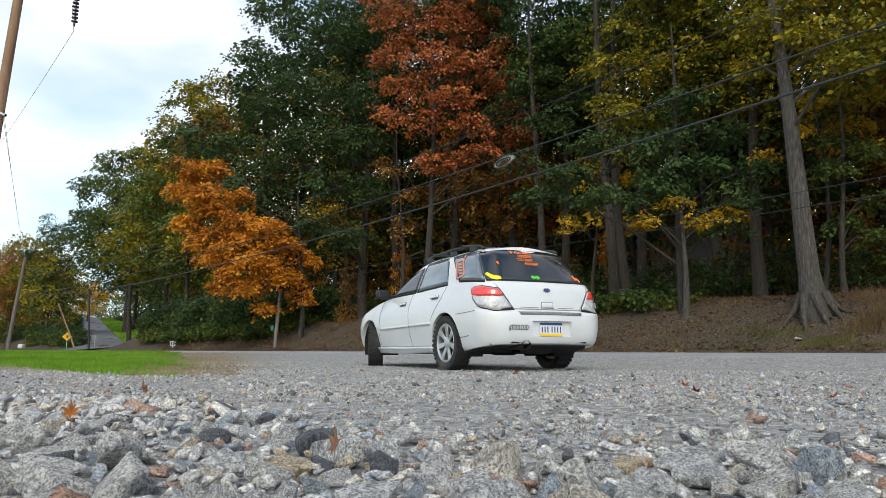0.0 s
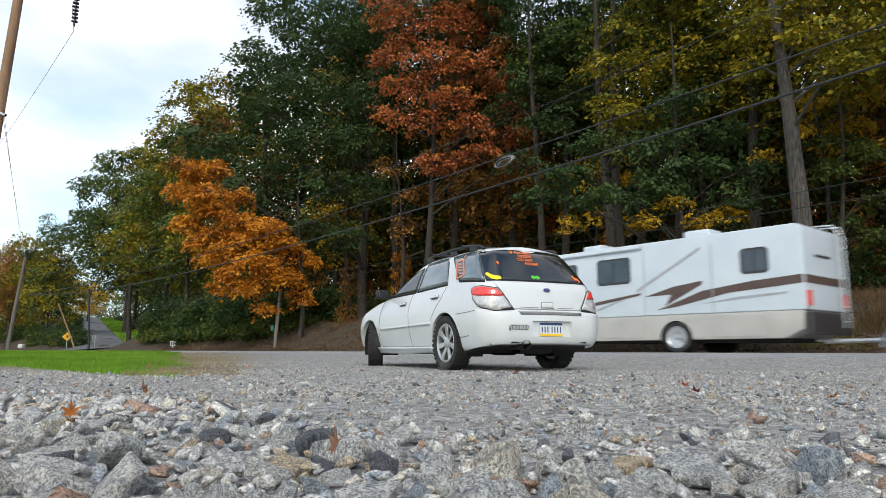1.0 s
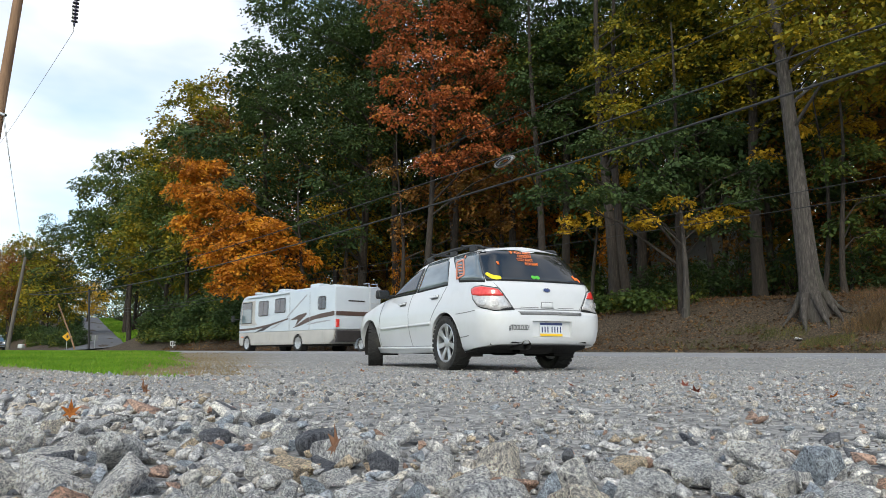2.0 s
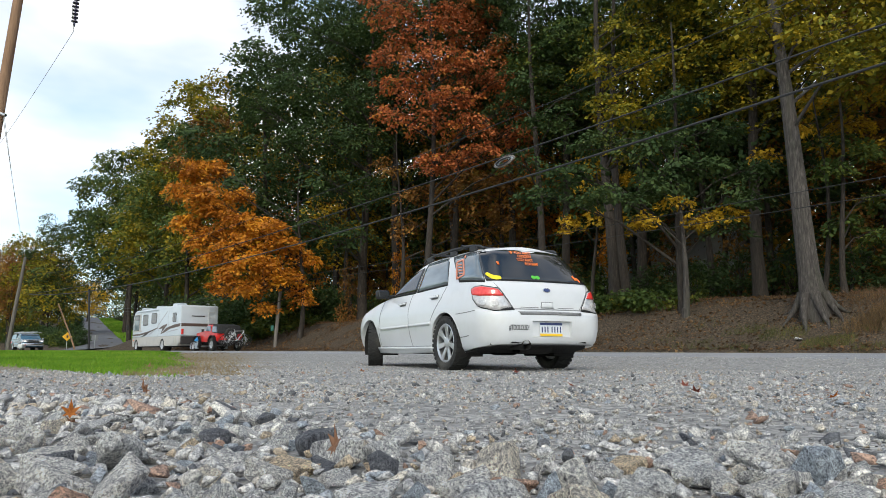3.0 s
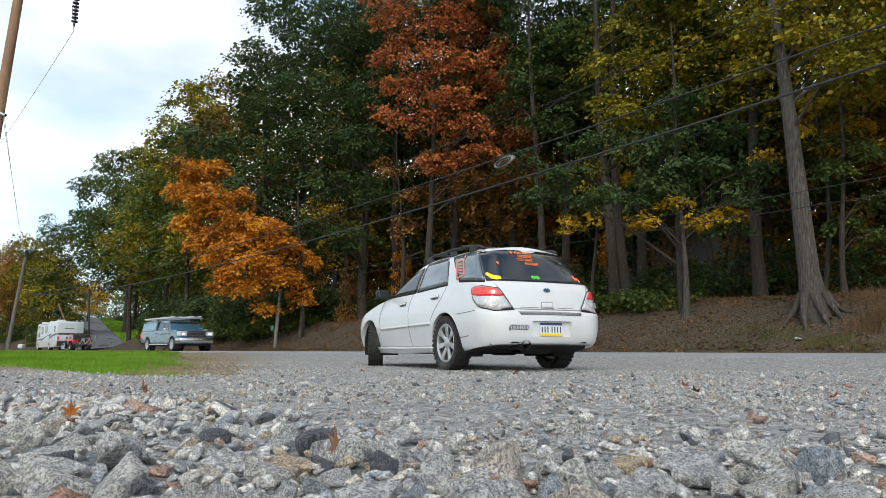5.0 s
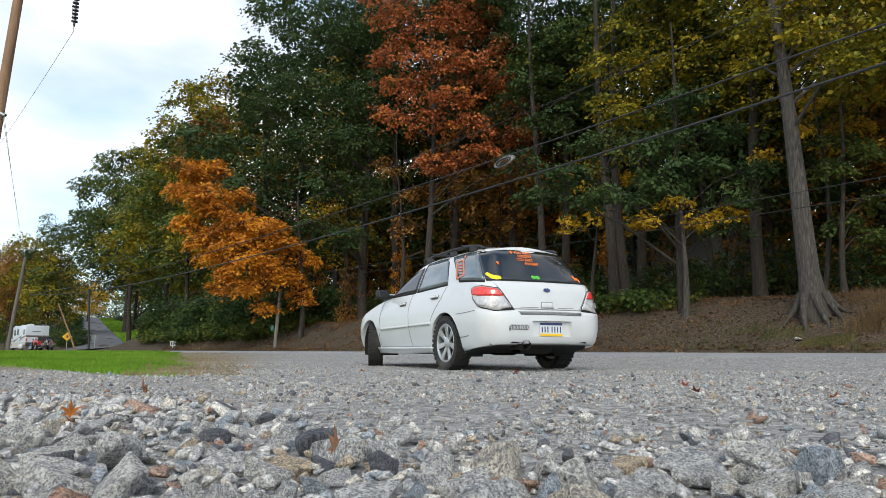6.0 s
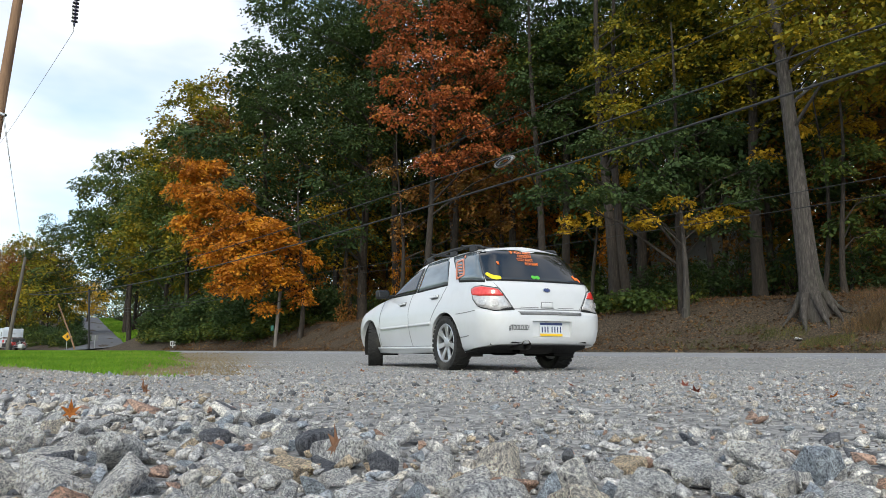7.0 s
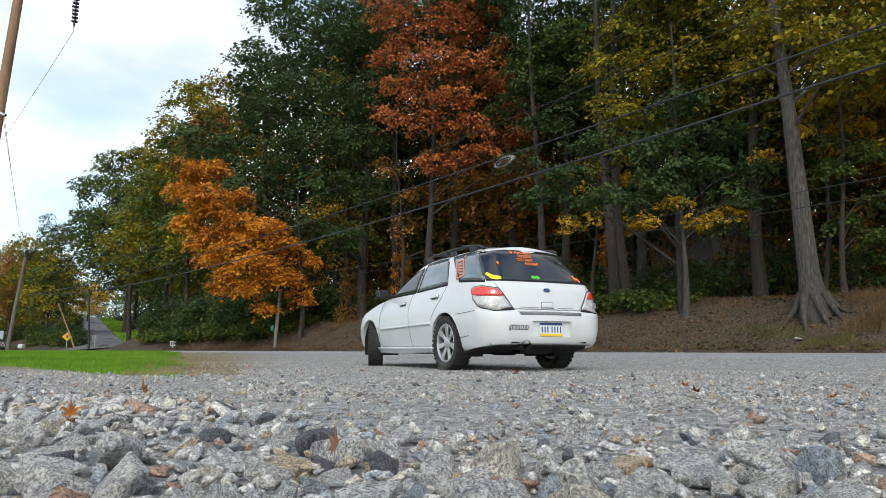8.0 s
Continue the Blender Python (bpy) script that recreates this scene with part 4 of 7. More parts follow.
def sign(x, y, z, size, turn, diamond, mat, label, post=True):
    top = thing("road_sign", Matrix.Translation((x, y, gz(x, y))) @ pose(0, 0, 0, 0, 0, turn), label, "road sign", "road signs")
    h = z - gz(x, y)
    bm = box_bm(0, 0, 0, size, 0.012, size, 0.004)
    if diamond:
        bmesh.ops.rotate(bm, verts=bm.verts[:], matrix=Matrix.Rotation(math.pi / 4, 3, "Y"))
    bmesh.ops.translate(bm, verts=bm.verts[:], vec=(0, 0, h))
    face = part("plate", bm, mat, top)
    tube("post", [(0, 0.03, -0.2), (0, 0.03, h + size * 0.4)], 0.03, STEEL, top)
    return top, face, h


def build_signs():
    top, face, h = sign(-47.0, 86.0, 1.85, 0.78, 30, True, SIGN_YELLOW, "yellow diamond warning sign with a black symbol")
    part("symbol", box_bm(0, -0.010, h, 0.12, 0.008, 0.34, 0.01), BLACK_SIGN, face)
    part("symbol", box_bm(0, -0.010, h + 0.06, 0.30, 0.008, 0.09, 0.01), BLACK_SIGN, face)
    sign(-39.9, 78.9, 1.6, 0.62, 200, False, SIGN_GREY, "bare metal back of a sign at the junction")
    top, face, h = sign(-22.6, 57.6, 0.75, 0.42, 20, False, SIGN_WHITE, "small white roadside sign with dark marks")
    for k in range(2):
        part("mark", box_bm(-0.09 + 0.18 * k, -0.010, h, 0.10, 0.006, 0.24, 0.005), BLACK_SIGN, face)
    box = thing("mailbox", Matrix.Translation((-33.7, 55.1, gz(-33.7, 55.1))), "small white mailbox on a post by the lawn", "mailbox")
    tube("post", [(0, 0, -0.2), (0, 0, 0.25)], 0.04, POLE_GREY, box)
    shade(part("body", box_bm(0, 0, 0.40, 0.40, 0.5, 0.34, 0.10, 3), SIGN_WHITE, box), 40)
    part("flag", box_bm(0.22, 0.1, 0.5, 0.02, 0.05, 0.14), RED_SIGN, box)


BLACK_SIGN = surface("black_sign_ink", [(0.02, 0.02, 0.02), (0.04, 0.04, 0.04)], 6, 0.6)
RED_SIGN = surface("red_sign_ink", [(0.45, 0.03, 0.02), (0.55, 0.05, 0.03)], 6, 0.6)
build_signs()


def build_house():
    x, y = 20.5, 57.0
    h = thing("house", pose(x, y, gz(x, y) - 0.3, 0, 0, ROAD_TURN + 90), "grey-sided house half hidden behind the wood", "house")
    part("wall", box_bm(0, 0, 2.6, 12, 8, 5.6, 0.02), SIDING, h)
    for k in range(22):
        part("siding_board", box_bm(0, -4.02, 0.2 + 0.24 * k, 12.02, 0.03, 0.20), SIDING, h)
    bm = prism_roof(12.8, 9.0, 5.4, 2.6)
    part("roof", bm, SHINGLE, h)
    for wx in (-4, -1.3, 1.3, 4):
        for wz in (1.3, 4.0):
            w = part("window", box_bm(wx, -4.06, wz, 1.1, 0.08, 1.4, 0.02), SIGN_WHITE, h)
            part("pane", box_bm(wx, -4.105, wz, 0.92, 0.02, 1.2), WINDOW_BLUE, w)


def prism_roof(w, d, z, rise):
    bm = bmesh.new()
    v = [bm.verts.new(p) for p in ((-w / 2, -d / 2, z), (w / 2, -d / 2, z), (w / 2, d / 2, z), (-w / 2, d / 2, z), (-w / 2, 0, z + rise), (w / 2, 0, z + rise))]
    for f in ((0, 1, 5, 4), (2, 3, 4, 5), (0, 4, 3), (1, 2, 5), (0, 3, 2, 1)):
        bm.faces.new([v[i] for i in f])
    bmesh.ops.recalc_face_normals(bm, faces=bm.faces[:])
    return bm


WINDOW_BLUE = surface("house_window_glass", [(0.05, 0.08, 0.11), (0.08, 0.12, 0.16)], 2, 0.1)
build_house()

# ---- the parked estate car: its skin as outlines at each height ----
# the car's own frame: rear axle at y = 0, forwards +y, right +x, ground z = 0
def table(rows, z):
    return float(np.interp(z, [r[0] for r in rows], [r[1] for r in rows]))


HALF_WIDTH = [(0.20, 0.74), (0.26, 0.79), (0.34, 0.815), (0.45, 0.838), (0.58, 0.848), (0.70, 0.845), (0.80, 0.832), (0.90, 0.808), (0.97, 0.780),
              (1.02, 0.752), (1.10, 0.718), (1.20, 0.674), (1.30, 0.628), (1.36, 0.598), (1.40, 0.565), (1.425, 0.52)]
TAIL = [(0.20, -0.86), (0.27, -0.955), (0.34, -1.005), (0.45, -1.025), (0.56, -1.03), (0.635, -1.02), (0.665, -0.985), (0.685, -0.945), (0.78, -0.94), (0.90, -0.915),
        (0.97, -0.885), (1.02, -0.85), (1.10, -0.79), (1.20, -0.715), (1.30, -0.635), (1.36, -0.585), (1.40, -0.54), (1.425, -0.48)]
NOSE = [(0.20, 3.25), (0.30, 3.38), (0.45, 3.41), (0.60, 3.40), (0.72, 3.34), (0.80, 3.2), (0.90, 2.75), (0.96, 2.32), (1.02, 2.12), (1.10, 1.99), (1.20, 1.82), (1.30, 1.62), (1.36, 1.48), (1.40, 1.34), (1.425, 1.16)]


def outline(z, n_side=26, n_corner=10, n_end=8):
    """Left half of the body's outline at height z, from the nose's middle round to the tail's middle."""
    w, yt, yf = table(HALF_WIDTH, z), table(TAIL, z), table(NOSE, z)
    rr = table([(0.2, 0.30), (0.62, 0.30), (0.70, 0.26), (0.97, 0.25), (1.1, 0.23), (1.42, 0.22)], z)
    rf = table([(0.2, 0.46), (0.85, 0.46), (1.05, 0.36), (1.42, 0.34)], z)
    pts = []
    for k in range(n_end):
        x = -(w - rf) * k / n_end
        pts.append((x, yf - 0.10 * (x / w) ** 2))
    y_f = yf - 0.10 * ((w - rf) / w) ** 2
    for k in range(n_corner):
        a = math.pi / 2 * k / n_corner
        pts.append((-(w - rf) - rf * math.sin(a), y_f - rf * (1 - math.cos(a)) * 1.25))
    y0 = y_f - rf * 1.25
    y_t = yt + 0.07 * ((w - rr) / w) ** 2
    y1 = y_t + rr
    for k in range(n_side):
        pts.append((-w, y0 + (y1 - y0) * k / n_side))
    for k in range(n_corner):
        a = math.pi / 2 * k / n_corner
        pts.append((-(w - rr) - rr * math.cos(a), y1 - rr * math.sin(a)))
    for k in range(n_end + 1):
        x = -(w - rr) * (1 - k / n_end)
        pts.append((x, yt + 0.07 * (x / w) ** 2))
    out = []
    for x, y in pts:
        back = max(0.0, -(y - 0.15)) / 1.1
        fore = max(0.0, y - 2.3) / 1.1
        out.append((x * (1 - 0.045 * back ** 2 - 0.015 * fore ** 2), y))
    return out


def skin(z, a, off=0.0):
    """The point of the left skin at height z and a metres round from the tail's middle, raised by off along its normal."""
    pts = outline(z)[::-1]
    left = abs(a)
    p = q = None
    for p, q in zip(pts, pts[1:]):
        d = math.dist(p, q)
        if left <= d:
            break
        left -= d
    t = left / max(1e-6, math.dist(p, q))
    tx, ty = q[0] - p[0], q[1] - p[1]
    ln = math.hypot(tx, ty) or 1
    nx, ny = -ty / ln, tx / ln
    x, y = p[0] + tx * t, p[1] + ty * t
    if nx * (x - 0) + ny * (y - 1.2) < 0:
        nx, ny = -nx, -ny
    x, y = x + nx * off, y + ny * off
    return (x if a >= 0 else -x, y, z)


def round_to(z, y):
    """How far round from the tail's middle the side is at y."""
    pts = outline(z)[::-1]
    a = 0.0
    for p, q in zip(pts, pts[1:]):
        d = math.dist(p, q)
        if p[0] < -0.3 and p[1] <= y <= q[1]:
            return a + d * (y - p[1]) / max(1e-6, q[1] - p[1])
        a += d
    return a


PAINT = surface("white_car_paint", [(0.63, 0.64, 0.655), (0.67, 0.675, 0.685)], 2.0, 0.32, coat=0.7, dirt=(0.58, 0.58, 0.575), dirt_scale=1.1)
def glass_material(name, colour, ior):
    m, n, l, p = nodes_of(name)
    t = noise_node(n, l, 1.5, 3)
    r = ramp(n, [colour, tuple(c * 1.6 for c in colour)], [0.35, 0.65])
    l.new(t.outputs["Fac"], r.inputs["Fac"])
    l.new(r.outputs[0], p.inputs["Base Color"])
    p.inputs["Roughness"].default_value, p.inputs["IOR"].default_value = 0.025, ior
    return m


GLASS = glass_material("tinted_car_glass", (0.008, 0.010, 0.012), 1.75)
# pale base puts the light seen through the cabin into the colour
SIDE_GLASS = glass_material("side_glass_lit_through", (0.10, 0.125, 0.14), 2.3)
RUBBER = surface("black_rubber", [(0.012, 0.012, 0.012), (0.03, 0.029, 0.028)], 25, 0.85, bump=0.4, bump_scale=80, dirt=(0.07, 0.065, 0.055), dirt_scale=3)
BLACK = surface("black_plastic", [(0.012, 0.012, 0.013), (0.025, 0.025, 0.026)], 20, 0.55, bump=0.15, bump_scale=200)
# panel gaps, and the painted shade along creases and in the handle recess
SEAM_AND_SHADE = surface("dark_gap_and_crease_shade", [(0.16, 0.16, 0.165), (0.24, 0.24, 0.245)], 20, 0.8)
UNDER = surface("dirty_underbody_metal", [(0.005, 0.005, 0.005), (0.016, 0.014, 0.013)], 8, 0.85, bump=0.3, bump_scale=40)
ALLOY = surface("silver_alloy", [(0.50, 0.51, 0.53), (0.62, 0.63, 0.64)], 9, 0.32, metal=0.75, dirt=(0.30, 0.29, 0.28), dirt_scale=5)
CHROME = surface("chrome", [(0.62, 0.63, 0.64), (0.75, 0.76, 0.77)], 9, 0.14, metal=1.0)
RED_LENS = surface("red_lamp_lens", [(0.66, 0.03, 0.025), (0.80, 0.07, 0.055)], 30, 0.15, coat=0.8)
CLEAR_LENS = surface("clear_lamp_lens", [(0.42, 0.40, 0.39), (0.72, 0.69, 0.67)], 26, 0.18, metal=0.25, coat=0.8)
GREY_TRIM = surface("grey_ribbed_plastic", [(0.22, 0.22, 0.22), (0.30, 0.30, 0.30)], 20, 0.7)
ORANGE_VINYL = surface("orange_vinyl", [(0.92, 0.17, 0.015), (0.98, 0.22, 0.02)], 9, 0.5)
SALMON_VINYL = surface("faded_orange_vinyl", [(0.62, 0.20, 0.12), (0.72, 0.28, 0.18)], 9, 0.5)
YELLOW_VINYL = surface("yellow_vinyl", [(0.80, 0.62, 0.01), (0.88, 0.70, 0.02)], 9, 0.5)
GREEN_VINYL = surface("green_vinyl", [(0.08, 0.50, 0.04), (0.13, 0.60, 0.06)], 9, 0.5)
BLACK_VINYL = surface("black_vinyl", [(0.012, 0.012, 0.014), (0.03, 0.03, 0.03)], 9, 0.5)
PLATE_WHITE = surface("plate_white", [(0.62, 0.66, 0.72), (0.72, 0.75, 0.78)], 15, 0.4)
PLATE_BLUE = surface("plate_blue", [(0.02, 0.035, 0.12), (0.03, 0.05, 0.16)], 15, 0.4)
PLATE_YELLOW = surface("plate_yellow", [(0.75, 0.48, 0.02), (0.85, 0.55, 0.03)], 15, 0.4)

PLATE_LOW, PLATE_HIGH = 0.385, 0.537


def sampled(line, n):
    """n points evenly along a polyline."""
    line = np.array(line, float)
    d = np.concatenate([[0], np.cumsum(np.linalg.norm(np.diff(line, axis=0), axis=1))])
    u = np.linspace(0, d[-1], n)
    return np.stack([np.interp(u, d, line[:, k]) for k in range(line.shape[1])], 1)


def skin_patch(lower, upper, off, nu=14, nv=5, side=False, mirror=False, thick=0.004):
    """A thin plate on the car's skin between two lines of (round, height), or of (y, height) on the side."""
    bm = bmesh.new()
    lo, hi = sampled(lower, nu), sampled(upper, nu)
    grids = []
    for o in (off, off - thick):
        g = []
        for j in range(nv):
            row = []
            for i in range(nu):
                a, z = lo[i] + (hi[i] - lo[i]) * j / (nv - 1)
                if side:
                    a = round_to(z, a)
                x, y, z = skin(z, a, o)
                row.append(bm.verts.new((-x if mirror else x, y, z)))
            g.append(row)
        grids.append(g)
    f, b = grids
    for j in range(nv - 1):
        for i in range(nu - 1):
            bm.faces.new((f[j][i], f[j][i + 1], f[j + 1][i + 1], f[j + 1][i]))
    rim = [(0, i) for i in range(nu)] + [(j, nu - 1) for j in range(1, nv)] + [(nv - 1, i) for i in range(nu - 2, -1, -1)] + [(j, 0) for j in range(nv - 2, 0, -1)]
    for p, q in zip(rim, rim[1:] + rim[:1]):
        bm.faces.new((f[p[0]][p[1]], b[p[0]][p[1]], b[q[0]][q[1]], f[q[0]][q[1]]))
    bmesh.ops.recalc_face_normals(bm, faces=bm.faces[:])
    for face in bm.faces:
        face.smooth = True
    return bm


def skin_strip(line, width, off, side=False, mirror=False, n=24, thick=0.004):
    """A narrow band along a line on the skin."""
    pts = sampled(line, n)
    t = np.gradient(pts, axis=0)
    nrm = np.stack([-t[:, 1], t[:, 0]], 1)
    nrm /= np.linalg.norm(nrm, axis=1, keepdims=True) + 1e-9
    return skin_patch(pts - nrm * width / 2, pts + nrm * width / 2, off, n, 2, side, mirror, thick)


def skin_text(words, a0, z0, width, height, material, name, parent, off=0.008, label="", slant=0.0):
    """Lettering on the skin: it starts a0 metres round from the tail's middle and runs towards the right."""
    cu = bpy.data.curves.new("words", "FONT")
    cu.body, cu.offset = words, 0.022
    ob = bpy.data.objects.new("words", cu)
    scene.collection.objects.link(ob)
    bpy.context.view_layer.update()
    me = bpy.data.meshes.new_from_object(ob.evaluated_get(bpy.context.evaluated_depsgraph_get()))
    bpy.data.objects.remove(ob)
    bpy.data.curves.remove(cu)
    co = np.array([v.co[:] for v in me.vertices])
    lo, hi = co.min(0), co.max(0)
    for v in me.vertices:
        u, w = (v.co.x - lo[0]) / (hi[0] - lo[0]), (v.co.y - lo[1]) / (hi[1] - lo[1])
        v.co = skin(z0 + w * height, a0 - u * width - slant * w, off)
    return link(name, me, material, parent, label)


def car_body():
    zs = sorted(set([0.20, 0.23, 0.26, 0.30, 0.34, 0.40, 0.46, 0.52, 0.58, 0.62, 0.64, 0.655, 0.67, 0.685, 0.70, 0.74, 0.79, 0.84, 0.88, 0.91, 0.94, 0.96, 0.98, 1.0, 1.02, 1.06, 1.11, 1.16, 1.21, 1.26, 1.31, 1.35, 1.38, 1.40, 1.415, 1.425]))
    bm = bmesh.new()
    rings = []
    for z in zs:
        left = outline(z)
        loop = left + [(-x, y) for x, y in left[-2:0:-1]]
        rings.append([bm.verts.new((x, y, z)) for x, y in loop])
    n = len(rings[0])
    for p, q in zip(rings, rings[1:]):
        for k in range(n):
            bm.faces.new((p[k], p[(k + 1) % n], q[(k + 1) % n], q[k]))
    half = len(outline(1.0))
    for ring, crown in ((rings[0], 0.0), (rings[-1], 0.032)):
        cols = 9
        rows = []
        for i in range(half):
            a, b = ring[i], ring[(n - i) % n]
            if a is b:
                rows.append([a] * cols)
                continue
            row = [a]
            for c in range(1, cols - 1):
                u = c / (cols - 1)
                p = a.co.lerp(b.co, u)
                edge = min(1.0, i / 7, (half - 1 - i) / 7)
                p.z += crown * (1 - (2 * u - 1) ** 2) * edge
                row.append(bm.verts.new(p))
            rows.append(row + [b])
        for r0, r1 in zip(rows, rows[1:]):
            for c in range(cols - 1):
                corner = []
                for v in (r0[c], r0[c + 1], r1[c + 1], r1[c]):
                    if v not in corner:
                        corner.append(v)
                if len(corner) > 2:
                    bm.faces.new(corner)
    bmesh.ops.recalc_face_normals(bm, faces=bm.faces[:])
    me = bpy.data.meshes.new("body")
    bm.to_mesh(me)
    bm.free()
    body = bpy.data.objects.new("body", me)
    scene.collection.objects.link(body)
    # wheel arches and the plate's recess are cut out
    cut = bmesh.new()
    for y, r in ((0.0, 0.365), (2.525, 0.37)):
        for sx in (-1, 1):
            bmesh.ops.create_cone(cut, cap_ends=True, segments=40, radius1=r, radius2=r, depth=0.5, matrix=Matrix.Translation((sx * 0.80, y, 0.315)) @ Matrix.Rotation(math.pi / 2, 4, "Y"))
    rec = bmesh.new()
    bmesh.ops.create_cube(rec, size=1, matrix=Matrix.Translation((0, -1.03, 0.465)) @ Matrix.Diagonal((0.56, 0.10, 0.19, 1)))
    for v in rec.verts:
        if v.co.y > -1.0:
            v.co.x *= 0.90
            v.co.z = 0.465 + (v.co.z - 0.465) * 0.86
    merge(cut, rec)
    low = bmesh.new()
    bmesh.ops.create_cube(low, size=1, matrix=Matrix.Translation((0, -0.86, 0.18)) @ Matrix.Diagonal((2.2, 0.66, 0.31, 1)))
    for v in low.verts:
        if v.co.z > 0.2 and v.co.y > -0.8:
            v.co.y = -0.34
            v.co.z = 0.22
    cutters = []
    for c in (cut, low):
        cm = bpy.data.meshes.new("cut")
        c.to_mesh(cm)
        c.free()
        cutter = bpy.data.objects.new("cutter", cm)
        scene.collection.objects.link(cutter)
        mod = body.modifiers.new("cut", "BOOLEAN")
        mod.object, mod.operation, mod.solver = cutter, "DIFFERENCE", "EXACT"
        cutters.append(cutter)
    bpy.context.view_layer.update()
    done = bpy.data.meshes.new_from_object(body.evaluated_get(bpy.context.evaluated_depsgraph_get()))
    for ob in (body, *cutters):
        bpy.data.objects.remove(ob)
    return done


def wheel(parent, x, y, z, r, width, rim_r, spokes, out, tyre_mat, rim_mat, tread=True, dish=0.03, name="wheel", steer=0.0, blade=0.5):
    """A wheel about the x axis: tyre with tread, rim with spokes, hub. out: the side (-1 or 1) it shows."""
    top = new(name)
    top.parent = parent
    top.matrix_local = pose(x, y, z, 0, 0, steer)
    w = width / 2
    prof = [(-w * 0.80, rim_r), (-w * 0.98, rim_r + (r - rim_r) * 0.35), (-w, rim_r + (r - rim_r) * 0.65), (-w * 0.86, r * 0.975), (-w * 0.6, r * 0.99), (w * 0.6, r * 0.99), (w * 0.86, r * 0.975), (w, rim_r + (r - rim_r) * 0.65), (w * 0.98, rim_r + (r - rim_r) * 0.35), (w * 0.80, rim_r)]
    bm = lathe_bm(prof, 48)
    bmesh.ops.delete(bm, geom=[f for f in bm.faces if len(f.verts) > 4], context="FACES")
    if tread:
        for row, (cx, n) in enumerate(((-0.78, 34), (-0.27, 40), (0.27, 40), (0.78, 34))):
            for k in range(n):
                a = 2 * math.pi * (k + 0.5 * (row % 2)) / n
                b = bmesh.new()
                bmesh.ops.create_cube(b, size=1, matrix=Matrix.Rotation(a, 4, "X") @ Matrix.Translation((cx * w, 0, r * 0.985)) @ Matrix.Rotation(0.5 if row in (1, 2) else 0.0, 4, "Z") @ Matrix.Diagonal((w * 0.40, 2 * math.pi * r / n * 0.62, r * 0.055, 1)))
                merge(bm, b)
    shade(part("tyre", bm, tyre_mat, top), 40)
    face = out * w * (0.80)
    rb = lathe_bm([(out * w * 0.82, rim_r * 1.02), (out * w * 0.86, rim_r * 0.98), (out * w * 0.72, rim_r * 0.90), (-out * w * 0.5, rim_r * 0.86), (-out * w * 0.55, 0.05)], 40)
    bmesh.ops.delete(rb, geom=[f for f in rb.faces if len(f.verts) > 4], context="FACES")
    hub = lathe_bm([(face - out * dish * 1.6, rim_r * 0.30), (face - out * dish * 0.5, rim_r * 0.28), (face - out * dish * 0.2, rim_r * 0.15), (face - out * dish * 0.2, 0.004)], 24)
    merge(rb, hub)
    for k in range(spokes):
        s = bmesh.new()
        bmesh.ops.create_cube(s, size=1, matrix=Matrix.Translation((face - out * dish * 0.9, 0, rim_r * 0.60)) @ Matrix.Diagonal((0.022, rim_r * blade, rim_r * 0.74, 1)))
        for v in s.verts:
            if v.co.z < rim_r * 0.5:
                v.co.y *= 0.55
                v.co.x -= out * 0.004
            else:
                v.co.x += out * dish * 0.5
        bmesh.ops.bevel(s, geom=s.edges[:], offset=0.005, segments=1, affect="EDGES")
        bmesh.ops.rotate(s, verts=s.verts[:], matrix=Matrix.Rotation(2 * math.pi * k / spokes, 3, "X"))
        merge(rb, s)
    shade(part("rim", rb, rim_mat, top), 40)
    back = lathe_bm([(-out * w * 0.30, rim_r * 0.84), (-out * w * 0.34, 0.02)], 24)
    part("brake", back, UNDER, top, "dark brake disc behind the spokes")
    return top


